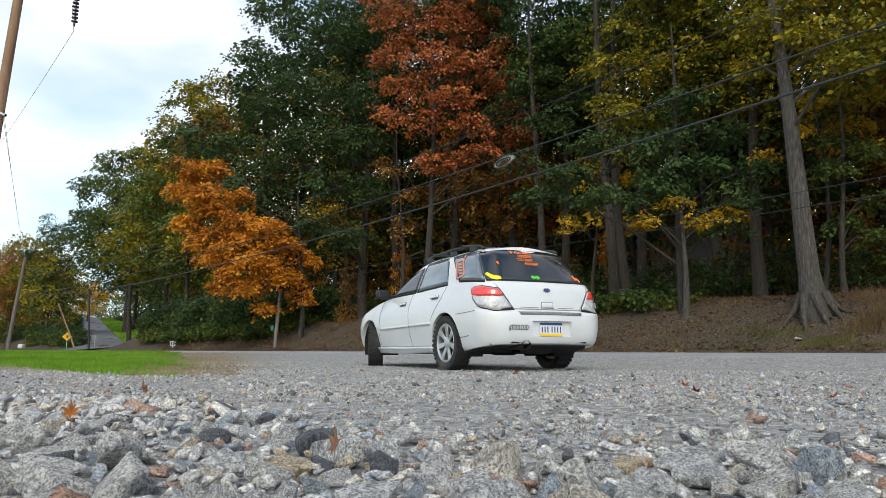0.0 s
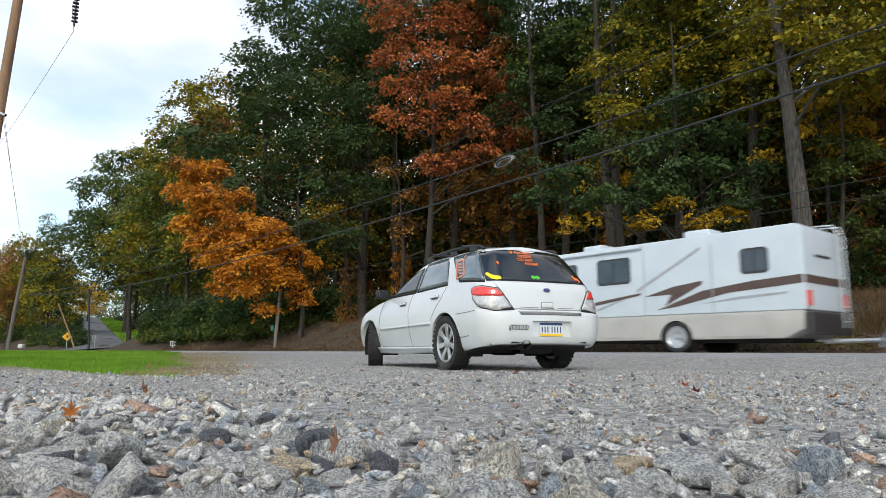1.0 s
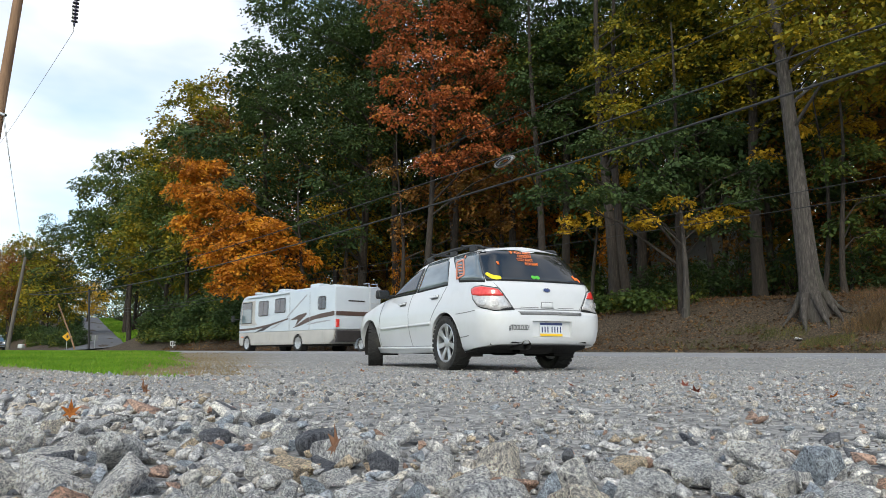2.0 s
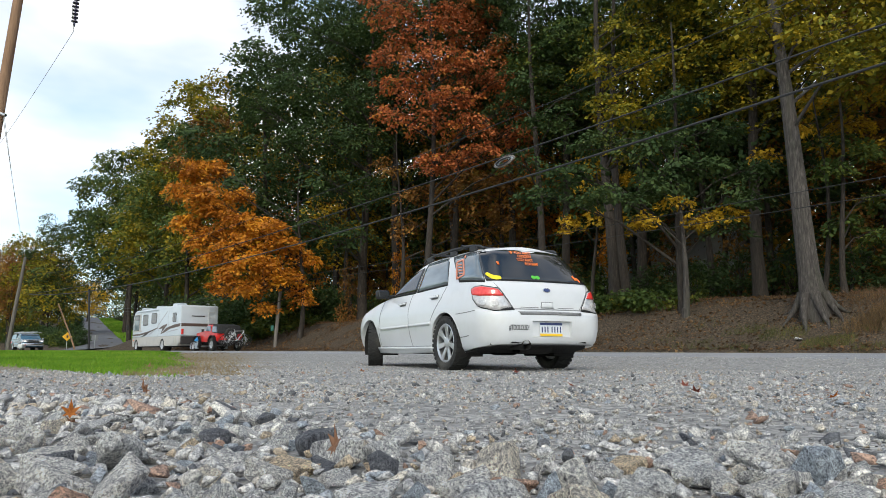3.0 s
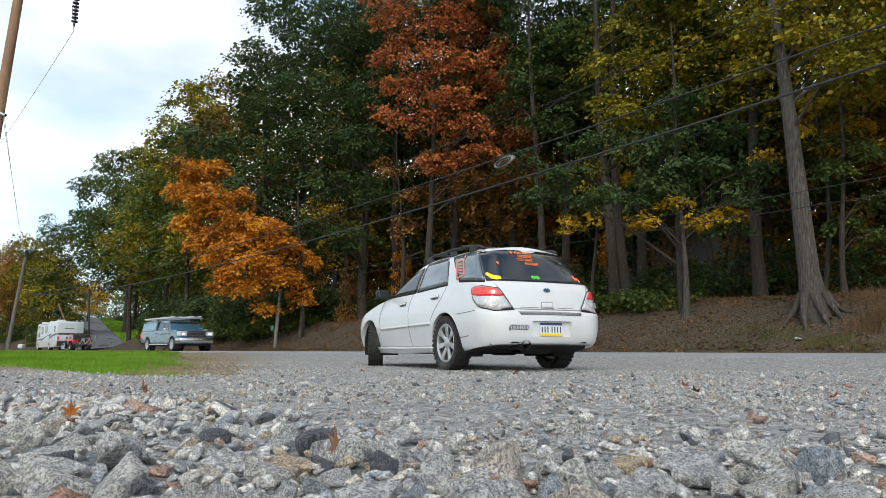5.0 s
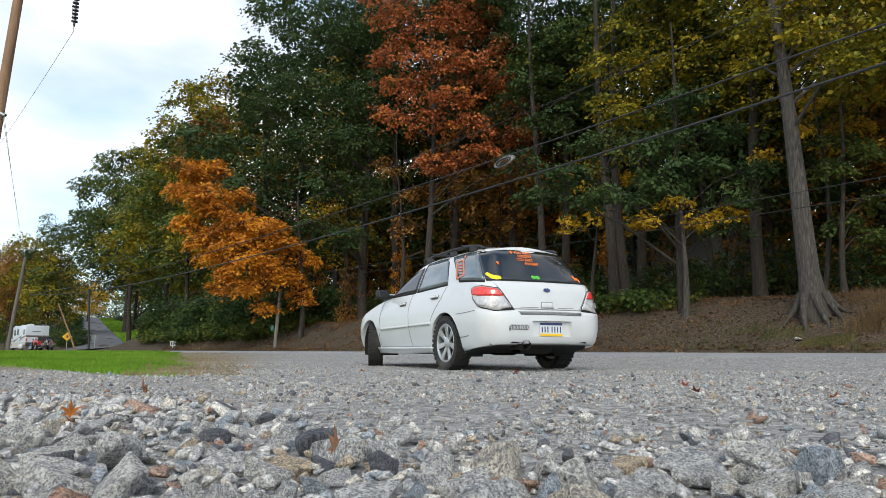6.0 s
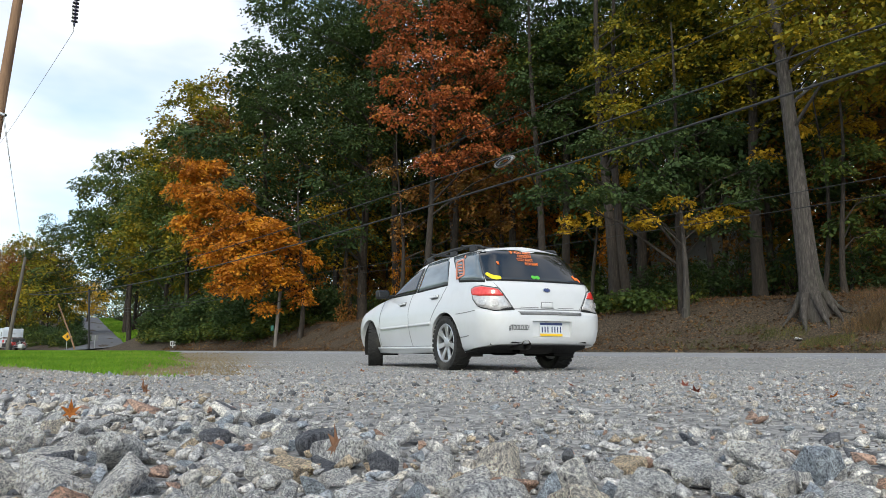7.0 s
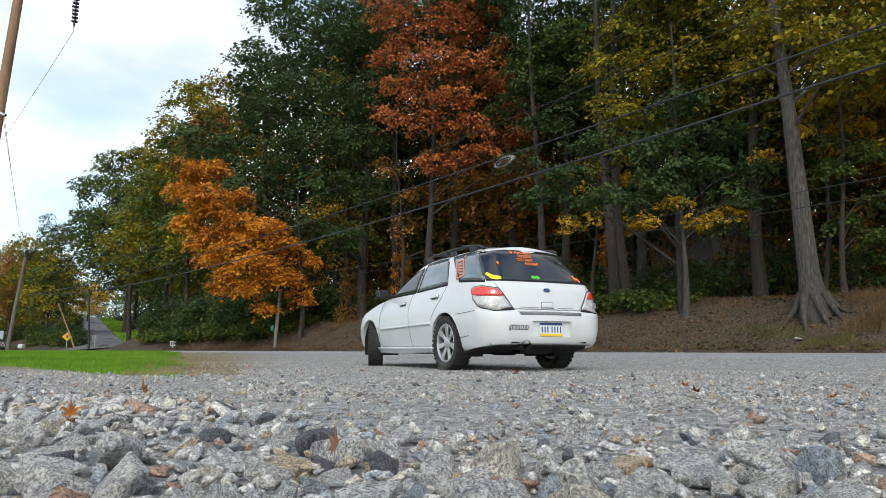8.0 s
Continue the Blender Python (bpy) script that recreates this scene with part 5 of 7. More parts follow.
def build_car():
    car = thing("estate_car", pose(0.764, 8.544, 0.0, 0, 0, 26.5), "white estate car with stickers, parked on the gravel", "car")
    body = link("body", car_body(), PAINT, car)
    shade(body, 32)
    # side windows, on both sides
    for mirror in (False, True):
        front = ([(1.96, 0.985), (1.5, 0.99), (0.98, 0.995)], [(1.88, 1.02), (1.50, 1.25), (1.24, 1.36), (1.03, 1.388)])
        rear = ([(0.92, 1.0), (0.08, 1.03)], [(0.96, 1.385), (0.60, 1.395), (0.36, 1.39)])
        quarter = ([(-0.24, 1.045), (-0.45, 1.03), (-0.725, 1.005)], [(0.22, 1.375), (-0.1, 1.385), (-0.385, 1.37)])
        for lo, hi, tag in ((front[0], front[1], "front"), (rear[0], rear[1], "rear"), (quarter[0], quarter[1], "quarter")):
            grow = 0.022
            lo2 = [(y, z - grow) for y, z in lo]
            hi2 = [(y, z + grow * 0.7) for y, z in hi]
            for line in (lo2, hi2):
                step = grow if line[0][0] > line[-1][0] else -grow
                line[0], line[-1] = (line[0][0] + step, line[0][1]), (line[-1][0] - step, line[-1][1])
            part("window_trim", skin_patch(lo2, hi2, 0.003, 18, 6, True, mirror), BLACK, car)
            part("side_window", skin_patch(lo, hi, 0.006, 18, 6, True, mirror), GLASS if tag == "front" else SIDE_GLASS, car)
    # rear screen from pillar to pillar
    part("rear_screen", skin_patch([(0.715, 0.998), (0.35, 1.0), (0, 1.0), (-0.35, 1.0), (-0.715, 0.998)], [(0.685, 1.365), (0.3, 1.402), (0, 1.405), (-0.3, 1.402), (-0.685, 1.365)], 0.005, 40, 8), GLASS, car, "dark rear screen")
    part("windscreen", skin_patch([(round_to(1.0, 1.98), 1.0), (round_to(1.0, 1.98) + 0.75, 1.0)], [(round_to(1.36, 1.2), 1.38), (round_to(1.36, 1.2) + 0.7, 1.38)], 0.004, 14, 6), GLASS, car)
    # tail lamps: dark rim, clear lower lens, red upper lens, reflectors
    for sg in (1, -1):
        lower = [(0.93, 0.80), (0.86, 0.715), (0.70, 0.665), (0.465, 0.683)]
        upper = [(0.96, 0.905), (0.88, 0.935), (0.78, 0.938), (0.61, 0.905)]
        m = lambda line, sg=sg: [(a * sg, z) for a, z in line]
        rimlo = [(a + (0.014 if i == 0 else -0.014 if i == 3 else 0), z - 0.012) for i, (a, z) in enumerate(lower)]
        rimhi = [(a + (0.014 if i == 0 else -0.014 if i == 3 else 0), z + 0.010) for i, (a, z) in enumerate(upper)]
        lamp = part("tail_lamp", skin_patch(m(rimlo), m(rimhi), 0.004, 20, 6), BLACK, car, "red and clear tail lamp")
        part("clear_lens", skin_patch(m(lower), m(upper), 0.012, 20, 6, thick=0.01), CLEAR_LENS, lamp)
        part("red_lens", skin_patch(m([(0.935, 0.845), (0.84, 0.828), (0.70, 0.825), (0.565, 0.825)]), m([(0.958, 0.90), (0.88, 0.932), (0.78, 0.934), (0.615, 0.90)]), 0.018, 20, 5, thick=0.008), RED_LENS, lamp)
        for a, z, r, mat in ((0.80, 0.755, 0.040, ALLOY), (0.665, 0.745, 0.045, ALLOY)):
            ring = [(a + r * math.cos(t), z + r * math.sin(t)) for t in np.linspace(math.pi, 2 * math.pi, 9)]
            top = [(a + r * math.cos(t), z + r * math.sin(t)) for t in np.linspace(math.pi, 0, 9)]
            part("reflector", skin_patch(m(ring), m(top), 0.020, 11, 6, thick=0.006), CLEAR_LENS, lamp)
    # tailgate: gaps, creases and handle recess shaded by dark strips, badge
    for sg in (1, -1):
        part("panel_gap", skin_strip([(0.64 * sg, 0.975), (0.575 * sg, 0.88), (0.45 * sg, 0.69)], 0.006, 0.003), SEAM_AND_SHADE, car)
    part("panel_gap", skin_strip([(0.49, 0.684), (0, 0.684), (-0.49, 0.684)], 0.010, 0.004), SEAM_AND_SHADE, car)
    part("tailgate_crease_shade", skin_strip([(0.36, 0.705), (0.13, 0.703)], 0.006, 0.003), SEAM_AND_SHADE, car)
    part("tailgate_crease_shade", skin_strip([(-0.13, 0.703), (-0.36, 0.705)], 0.006, 0.003), SEAM_AND_SHADE, car)
    hb = part("tailgate_handle", skin_patch([(0.095, 0.705), (-0.065, 0.705)], [(0.085, 0.76), (-0.055, 0.76)], 0.014, 8, 4, thick=0.02), PAINT, car)
    part("handle_shadow_gap", skin_patch([(0.102, 0.699), (-0.072, 0.699)], [(0.092, 0.767), (-0.062, 0.767)], 0.004, 8, 4), SEAM_AND_SHADE, hb)
    badge = [(0.052 * math.cos(t), 0.905 + 0.026 * math.sin(t)) for t in np.linspace(math.pi, 2 * math.pi, 12)]
    badge_top = [(0.052 * math.cos(t), 0.905 + 0.026 * math.sin(t)) for t in np.linspace(math.pi, 0, 12)]
    bd = part("badge", skin_patch(badge, badge_top, 0.010, 14, 5, thick=0.008), CHROME, car, "oval chrome badge")
    part("badge_field", skin_patch([(a * 0.8, 0.905 + (z - 0.905) * 0.75) for a, z in badge], [(a * 0.8, 0.905 + (z - 0.905) * 0.75) for a, z in badge_top], 0.013, 14, 5), PLATE_BLUE, bd)
    part("bumper_step", skin_patch([(0.40, 0.618), (0, 0.622), (-0.40, 0.618)], [(0.43, 0.655), (0, 0.66), (-0.43, 0.655)], 0.006, 24, 4), GREY_TRIM, car, "grey ribbed loading strip on the bumper")
    for k in range(4):
        part("rib", skin_strip([(0.41, 0.625 + 0.008 * k), (0, 0.628 + 0.008 * k), (-0.41, 0.625 + 0.008 * k)], 0.003, 0.009), SEAM_AND_SHADE, car)
    # bumper: gap to the wing, low crease's shade drawn as a dark strip
    for mirror in (False, True):
        part("panel_gap", skin_strip([(-0.30, 0.645), (-0.55, 0.655), (-0.72, 0.67)], 0.007, 0.003, True, mirror), SEAM_AND_SHADE, car)
        part("bumper_crease_shade", skin_strip([(-0.36, 0.375), (-0.56, 0.395)], 0.008, 0.003, True, mirror), SEAM_AND_SHADE, car)
        # doors: gaps, handles, rubbing strip, sill
        part("panel_gap", skin_strip([(1.03, 0.965), (1.07, 0.75), (1.03, 0.50), (0.99, 0.285)], 0.008, 0.003, True, mirror), SEAM_AND_SHADE, car)
        part("panel_gap", skin_strip([(0.06, 0.99), (0.12, 0.86), (0.26, 0.72), (0.37, 0.60)], 0.008, 0.003, True, mirror), SEAM_AND_SHADE, car)
        part("panel_gap", skin_strip([(1.99, 0.94), (2.09, 0.75), (2.12, 0.5), (2.10, 0.29)], 0.008, 0.003, True, mirror), SEAM_AND_SHADE, car)
        part("panel_gap", skin_strip([(2.11, 0.285), (1.2, 0.282), (0.40, 0.285)], 0.007, 0.003, True, mirror), SEAM_AND_SHADE, car)
        part("rubbing_strip", skin_strip([(2.03, 0.535), (1.08, 0.548)], 0.034, 0.014, True, mirror, 20, 0.014), PAINT, car)
        part("rubbing_strip", skin_strip([(1.02, 0.550), (0.37, 0.562)], 0.034, 0.014, True, mirror, 20, 0.014), PAINT, car)
        part("sill", skin_patch([(2.20, 0.19), (1.3, 0.185), (0.36, 0.205)], [(2.16, 0.272), (1.3, 0.268), (0.36, 0.275)], 0.045, 24, 5, True, mirror, 0.06), PAINT, car)
        for y, z in ((1.27, 0.85), (0.29, 0.882)):
            base = part("door_handle", skin_patch([(y + 0.10, z - 0.030), (y - 0.09, z - 0.027)], [(y + 0.10, z + 0.022), (y - 0.09, z + 0.027)], 0.005, 8, 4, True, mirror), SEAM_AND_SHADE, car)
            part("grip", skin_patch([(y + 0.105, z - 0.012), (y - 0.095, z - 0.008)], [(y + 0.105, z + 0.012), (y - 0.095, z + 0.016)], 0.032, 10, 4, True, mirror, 0.018), PAINT, base)
        sx = 1 if mirror else -1
        mb = box_bm(sx * 0.905, 1.84, 1.02, 0.19, 0.10, 0.125, 0.035, 3)
        mirror_ob = shade(part("door_mirror", mb, BLACK, car, "black door mirror"), 60)
        part("mirror_glass", box_bm(sx * 0.905, 1.786, 1.02, 0.16, 0.006, 0.09, 0.01), GLASS, mirror_ob)
        part("mirror_foot", box_bm(sx * 0.79, 1.87, 0.99, 0.14, 0.06, 0.06, 0.015), BLACK, mirror_ob)
        # roof rail on three feet
        rail = [(sx * 0.545, 1.18, 1.415), (sx * 0.55, 1.08, 1.455), (sx * 0.55, 0.85, 1.478), (sx * 0.55, 0.3, 1.49), (sx * 0.54, -0.15, 1.482), (sx * 0.53, -0.34, 1.455), (sx * 0.52, -0.42, 1.415)]
        r_ob = tube("roof_rail", rail, [0.014, 0.018, 0.018, 0.018, 0.018, 0.018, 0.014], BLACK, car, "black roof rail", 10)
        for y in (0.98, 0.30, -0.22):
            part("rail_foot", box_bm(sx * 0.55, y, 1.435, 0.04, 0.16, 0.075, 0.015), BLACK, r_ob)
    # black crossbar ends over the roof
    for y in (0.92, 0.05):
        tube("cross_bar", [(-0.58, y, 1.505), (0.58, y, 1.505)], 0.016, BLACK, car)
    # wheel wells, underbody, exhaust
    for y in (0.0, 2.525):
        for sx in (-1, 1):
            bm = bmesh.new()
            ring = []
            for k in range(25):
                a = -0.45 + (math.pi + 0.9) * k / 24
                ring.append([bm.verts.new((sx * xx, y + 0.358 * math.cos(a), 0.315 + 0.358 * math.sin(a))) for xx in (0.80 if y < 1 else 0.785, 0.50)])
            for p, q in zip(ring, ring[1:]):
                bm.faces.new((p[0], p[1], q[1], q[0]))
            bm.faces.new([r[1] for r in ring])
            part("wheel_well", bm, UNDER, car, "black wheel well lining")
    part("underbody", box_bm(0, 1.62, 0.235, 1.30, 2.7, 0.10, 0.03), UNDER, car)
    # black block, added to darken the pale underside behind the bumper
    part("underside_shade_block", box_bm(0, -0.55, 0.335, 1.42, 0.62, 0.10, 0.03), UNDER, car, "added black block for the dark under the bumper")
    # black sheet, added over the bumper's white underside in place of shade
    bm = bmesh.new()
    lo = [bm.verts.new(p) for p in ((-0.50, -0.97, 0.312), (0.50, -0.97, 0.312), (0.74, -0.62, 0.245), (0.74, -0.36, 0.200), (-0.74, -0.36, 0.200), (-0.74, -0.62, 0.245))]
    hi = [bm.verts.new(p) for p in ((-0.50, -0.97, 0.325), (0.50, -0.97, 0.325), (0.74, -0.62, 0.26), (0.74, -0.36, 0.214), (-0.74, -0.36, 0.214), (-0.74, -0.62, 0.26))]
    bm.faces.new(lo[::-1])
    bm.faces.new(hi)
    for k in range(6):
        bm.faces.new((lo[k], lo[(k + 1) % 6], hi[(k + 1) % 6], hi[k]))
    part("underside_shade_sheet", bm, UNDER, car, "added black sheet for the shade under the rear bumper")
    ex = tube("exhaust", [(-0.30, -0.50, 0.29), (-0.32, -0.80, 0.285), (-0.33, -1.0, 0.29)], [0.04, 0.05, 0.052], UNDER, car, "dark exhaust pipe", 20)
    tube("silencer", [(-0.25, -0.66, 0.29), (0.18, -0.66, 0.29)], 0.10, UNDER, ex, "", 18)
    tube("rear_axle", [(-0.66, 0.0, 0.29), (0.66, 0.0, 0.29)], 0.045, UNDER, car, "", 12)
    part("differential", box_bm(0, 0.02, 0.27, 0.28, 0.3, 0.2, 0.06), UNDER, car)
    # number plate, its characters as plain bars
    plate = part("number_plate", box_bm(0, -0.990, (PLATE_LOW + PLATE_HIGH) / 2, 0.305, 0.006, PLATE_HIGH - PLATE_LOW, 0.002, 1), PLATE_WHITE, car, "white number plate with blue and yellow bands")
    part("plate_band", box_bm(0, -0.9945, PLATE_HIGH - 0.016, 0.30, 0.003, 0.026), PLATE_BLUE, plate)
    part("plate_band", box_bm(0, -0.9945, PLATE_LOW + 0.016, 0.30, 0.003, 0.028), PLATE_YELLOW, plate)
    for k, x in enumerate((-0.122, -0.084, -0.046, 0.010, 0.048, 0.086, 0.124)):
        part("plate_bar", box_bm(x, -0.9945, 0.460, 0.013, 0.003, 0.064), PLATE_BLUE, plate)
    # lettering and stickers
    skin_text("#TOOLOUD!", 0.555, 0.443, 0.245, 0.066, BLACK_VINYL, "bumper_lettering", car, 0.006, "black block lettering")
    for words, a0, z, w in (("IF YOU AIN'T", 0.265, 1.350, 0.275), ("CROCKIN'", 0.195, 1.305, 0.19), ("YOU AIN'T", 0.225, 1.258, 0.215), ("ROCKIN'", 0.140, 1.208, 0.175)):
        skin_text(words, a0, z, w, 0.036, ORANGE_VINYL, "window_lettering", car, 0.014, "orange lettering on the rear screen")
    blob_lo = [(0.680, 1.060), (0.645, 1.025), (0.60, 1.010), (0.535, 1.018)]
    blob_hi = [(0.690, 1.085), (0.660, 1.106), (0.610, 1.068), (0.530, 1.056)]
    part("sticker", skin_patch(blob_lo, blob_hi, 0.012, 14, 5), YELLOW_VINYL, car, "yellow shoe-shaped sticker")
    for da in (0.0, -0.055):
        ring = [(0.115 + da + 0.028 * math.cos(t), 1.055 + 0.024 * math.sin(t)) for t in np.linspace(math.pi, 2 * math.pi, 8)]
        top = [(0.115 + da + 0.028 * math.cos(t), 1.055 + 0.024 * math.sin(t)) for t in np.linspace(math.pi, 0, 8)]
        part("sticker", skin_patch(ring, top, 0.012, 10, 4), GREEN_VINYL, car, "small green sticker")
    part("sticker", skin_strip([(-0.475, 1.105), (-0.50, 1.06), (-0.53, 1.07), (-0.555, 1.03)], 0.030, 0.012), ORANGE_VINYL, car, "orange sticker")
    part("sticker", skin_patch([(0.50, 1.20), (0.475, 1.20)], [(0.50, 1.24), (0.475, 1.235)], 0.012, 4, 3), ORANGE_VINYL, car, "orange sticker")
    # quarter window sticker: a tilted frame with bars
    frame_pts = [(0.055, 1.30), (-0.10, 1.315), (-0.28, 1.11), (-0.13, 1.075), (0.055, 1.30)]
    st = part("sticker", skin_strip(frame_pts, 0.026, 0.012, True, False, 40), SALMON_VINYL, car, "faded orange framed sticker")
    for k in range(4):
        y, z = -0.01 - 0.045 * k, 1.255 - 0.04 * k
        part("sticker_bar", skin_strip([(y, z), (y - 0.10, z - 0.004)], 0.016, 0.012, True, False, 6), SALMON_VINYL, st)
    part("sticker_bar", skin_strip([(-0.13, 1.335), (-0.09, 1.365)], 0.03, 0.012, True, False, 6), SALMON_VINYL, st)
    # wheels
    for sx in (-1, 1):
        wheel(car, sx * 0.735, 0.0, 0.318, 0.318, 0.215, 0.225, 7, sx, RUBBER, ALLOY, blade=0.34)
        wheel(car, sx * 0.735, 2.525, 0.318, 0.318, 0.215, 0.225, 7, sx, RUBBER, ALLOY, steer=-22, blade=0.34)
    return car


build_car()

# ---- the vehicles on the road; each one's own frame: forwards +y, right +x, road z = 0 ----
def prism(outline_yz, half, bevel=0.0, seg=2, top_in=0.0, z_from=0.0, z_to=1.0):
    """A body from its side view (y, z), as wide as 2 * half, drawn in towards the top between two heights."""
    bm = bmesh.new()
    left = [bm.verts.new((-half, y, z)) for y, z in outline_yz]
    right = [bm.verts.new((half, y, z)) for y, z in outline_yz]
    bm.faces.new(left)
    bm.faces.new(right[::-1])
    n = len(left)
    for k in range(n):
        bm.faces.new((left[k], right[k], right[(k + 1) % n], left[(k + 1) % n]))
    if top_in:
        for v in bm.verts:
            t = min(1.0, max(0.0, (v.co.z - z_from) / (z_to - z_from)))
            v.co.x *= 1 - top_in * t / half
    bmesh.ops.recalc_face_normals(bm, faces=bm.faces[:])
    if bevel:
        bmesh.ops.bevel(bm, geom=bm.edges[:], offset=bevel, segments=seg, affect="EDGES", profile=0.6, clamp_overlap=True)
    return bm


def panel(points_yz, x, thick=0.012):
    """A flat piece on a side wall at x, from its outline (y, z)."""
    bm = bmesh.new()
    s = 1 if x > 0 else -1
    a = [bm.verts.new((x + s * thick, y, z)) for y, z in points_yz]
    b = [bm.verts.new((x, y, z)) for y, z in points_yz]
    bm.faces.new(a)
    n = len(a)
    for k in range(n):
        bm.faces.new((a[k], b[k], b[(k + 1) % n], a[(k + 1) % n]))
    bmesh.ops.recalc_face_normals(bm, faces=bm.faces[:])
    bmesh.ops.triangulate(bm, faces=[f for f in bm.faces if len(f.verts) > 4])
    return bm


def rect(y0, y1, z0, z1, c=0.05):
    return [(y0 + c, z0), (y1 - c, z0), (y1, z0 + c), (y1, z1 - c), (y1 - c, z1), (y0 + c, z1), (y0, z1 - c), (y0, z0 + c)]


VAN_WHITE = surface("cream_fibreglass", [(0.52, 0.58, 0.645), (0.60, 0.65, 0.70)], 1.2, 0.4, coat=0.2)
VAN_TAN = surface("beige_lower_panels", [(0.40, 0.38, 0.36), (0.48, 0.46, 0.43)], 1.5, 0.5)
VAN_BROWN = surface("brown_stripe_vinyl", [(0.075, 0.045, 0.036), (0.11, 0.07, 0.058)], 3, 0.5)
VAN_BLACK = surface("black_stripe_vinyl", [(0.025, 0.022, 0.022), (0.045, 0.04, 0.04)], 3, 0.5)
VAN_GREY = surface("grey_stripe_vinyl", [(0.32, 0.33, 0.36), (0.40, 0.41, 0.44)], 3, 0.5)
WINDOW = surface("dark_vehicle_window", [(0.022, 0.032, 0.048), (0.045, 0.062, 0.088)], 2, 0.10, coat=0.5)
WIND_LIGHT = surface("pale_cab_window", [(0.10, 0.15, 0.17), (0.18, 0.24, 0.26)], 2, 0.08, coat=0.5)
# the sky's light behind the glass is put into its blue base
BLUE_GLASS = surface("sky_lit_blue_window", [(0.05, 0.09, 0.14), (0.11, 0.17, 0.24)], 3, 0.10, coat=0.5)
RED_PAINT = surface("red_vehicle_paint", [(0.46, 0.008, 0.006), (0.54, 0.014, 0.010)], 2, 0.35, coat=0.25)
SOFT_TOP = surface("black_soft_top", [(0.012, 0.012, 0.013), (0.03, 0.03, 0.032)], 12, 0.85, bump=0.3, bump_scale=20)
TEAL_PAINT = surface("metallic_teal_paint", [(0.028, 0.095, 0.155), (0.055, 0.155, 0.225)], 2, 0.26, metal=0.2, coat=0.7)
TEAL_DARK = surface("dark_teal_wrap", [(0.02, 0.045, 0.055), (0.035, 0.07, 0.08)], 2, 0.35, coat=0.5)
BLUE_WRAP = surface("light_blue_wrap_panels", [(0.05, 0.15, 0.24), (0.20, 0.36, 0.46)], 4, 0.35, coat=0.4)
ALUMINIUM = surface("bare_aluminium", [(0.55, 0.56, 0.58), (0.72, 0.73, 0.74)], 12, 0.38, metal=0.8)
STRAP_BLUE = surface("blue_tie_strap", [(0.02, 0.22, 0.52), (0.04, 0.32, 0.66)], 8, 0.7)
HEADLAMP = surface("headlamp_glass", [(0.55, 0.56, 0.58), (0.75, 0.76, 0.78)], 12, 0.12, metal=0.4, coat=0.8)
SPINNERS = []       # (wheel, its resting place, radius, travel)


def lit(name, colour, strength):
    m, n, l, p = nodes_of(name)
    p.inputs["Base Color"].default_value = (*colour, 1)
    p.inputs["Emission Color"].default_value = (*colour, 1)
    p.inputs["Emission Strength"].default_value = strength
    return m


LIT_LAMP = lit("lit_headlamp", (1.0, 0.95, 0.85), 1.8)
LIT_TAIL = lit("lit_tail_lamp", (0.9, 0.03, 0.02), 0.7)


def road_wheel(parent, x, y, r, width, rim, spokes, out, travel, rim_mat=None, z=None, blade=0.4):
    w = wheel(parent, x, y, r if z is None else z, r, width, rim, spokes, out, RUBBER, rim_mat or ALLOY, tread=False, dish=0.05, blade=blade)
    SPINNERS.append((w, (x, y, r if z is None else z), r, travel))
    return w


def cut_rounds(bm, spots, half, z, r):
    """The body with round wheel arches cut through both sides; spots: the arches' places along y."""
    made = []
    for source in (bm, bmesh.new()):
        if made:
            for y in spots:
                for sx in (-1, 1):
                    bmesh.ops.create_cone(source, cap_ends=True, segments=36, radius1=r, radius2=r, depth=0.7, matrix=Matrix.Translation((sx * half, y, z)) @ Matrix.Rotation(math.pi / 2, 4, "Y"))
        me = bpy.data.meshes.new("arch_cut")
        source.to_mesh(me)
        source.free()
        ob = bpy.data.objects.new("arch_cut", me)
        scene.collection.objects.link(ob)
        made.append(ob)
    mod = made[0].modifiers.new("cut", "BOOLEAN")
    mod.object, mod.operation, mod.solver = made[1], "DIFFERENCE", "EXACT"
    bpy.context.view_layer.update()
    done = bpy.data.meshes.new_from_object(made[0].evaluated_get(bpy.context.evaluated_depsgraph_get()))
    for ob in made:
        bpy.data.objects.remove(ob)
    return done


def wheel_well(parent, sx, y, z, r, x0, x1):
    """The dark lining of a wheel arch, open towards its side."""
    bm = lathe_bm([(sx * x0, 0.02), (sx * x0, r), (sx * x1, r)], 36)
    bmesh.ops.delete(bm, geom=[f for f in bm.faces if len(f.verts) > 4], context="FACES")
    bmesh.ops.translate(bm, verts=bm.verts[:], vec=(0, y, z))
    return part("wheel_well", bm, UNDER, parent, "black wheel well lining")


def arch_ring(y, z, r0, r1):
    """The outline of a half ring round a wheel."""
    outer = [(y + r1 * math.cos(a), z + r1 * math.sin(a)) for a in np.linspace(0, math.pi, 17)]
    return outer + [(y + r0 * math.cos(a), z + r0 * math.sin(a)) for a in np.linspace(math.pi, 0, 17)]


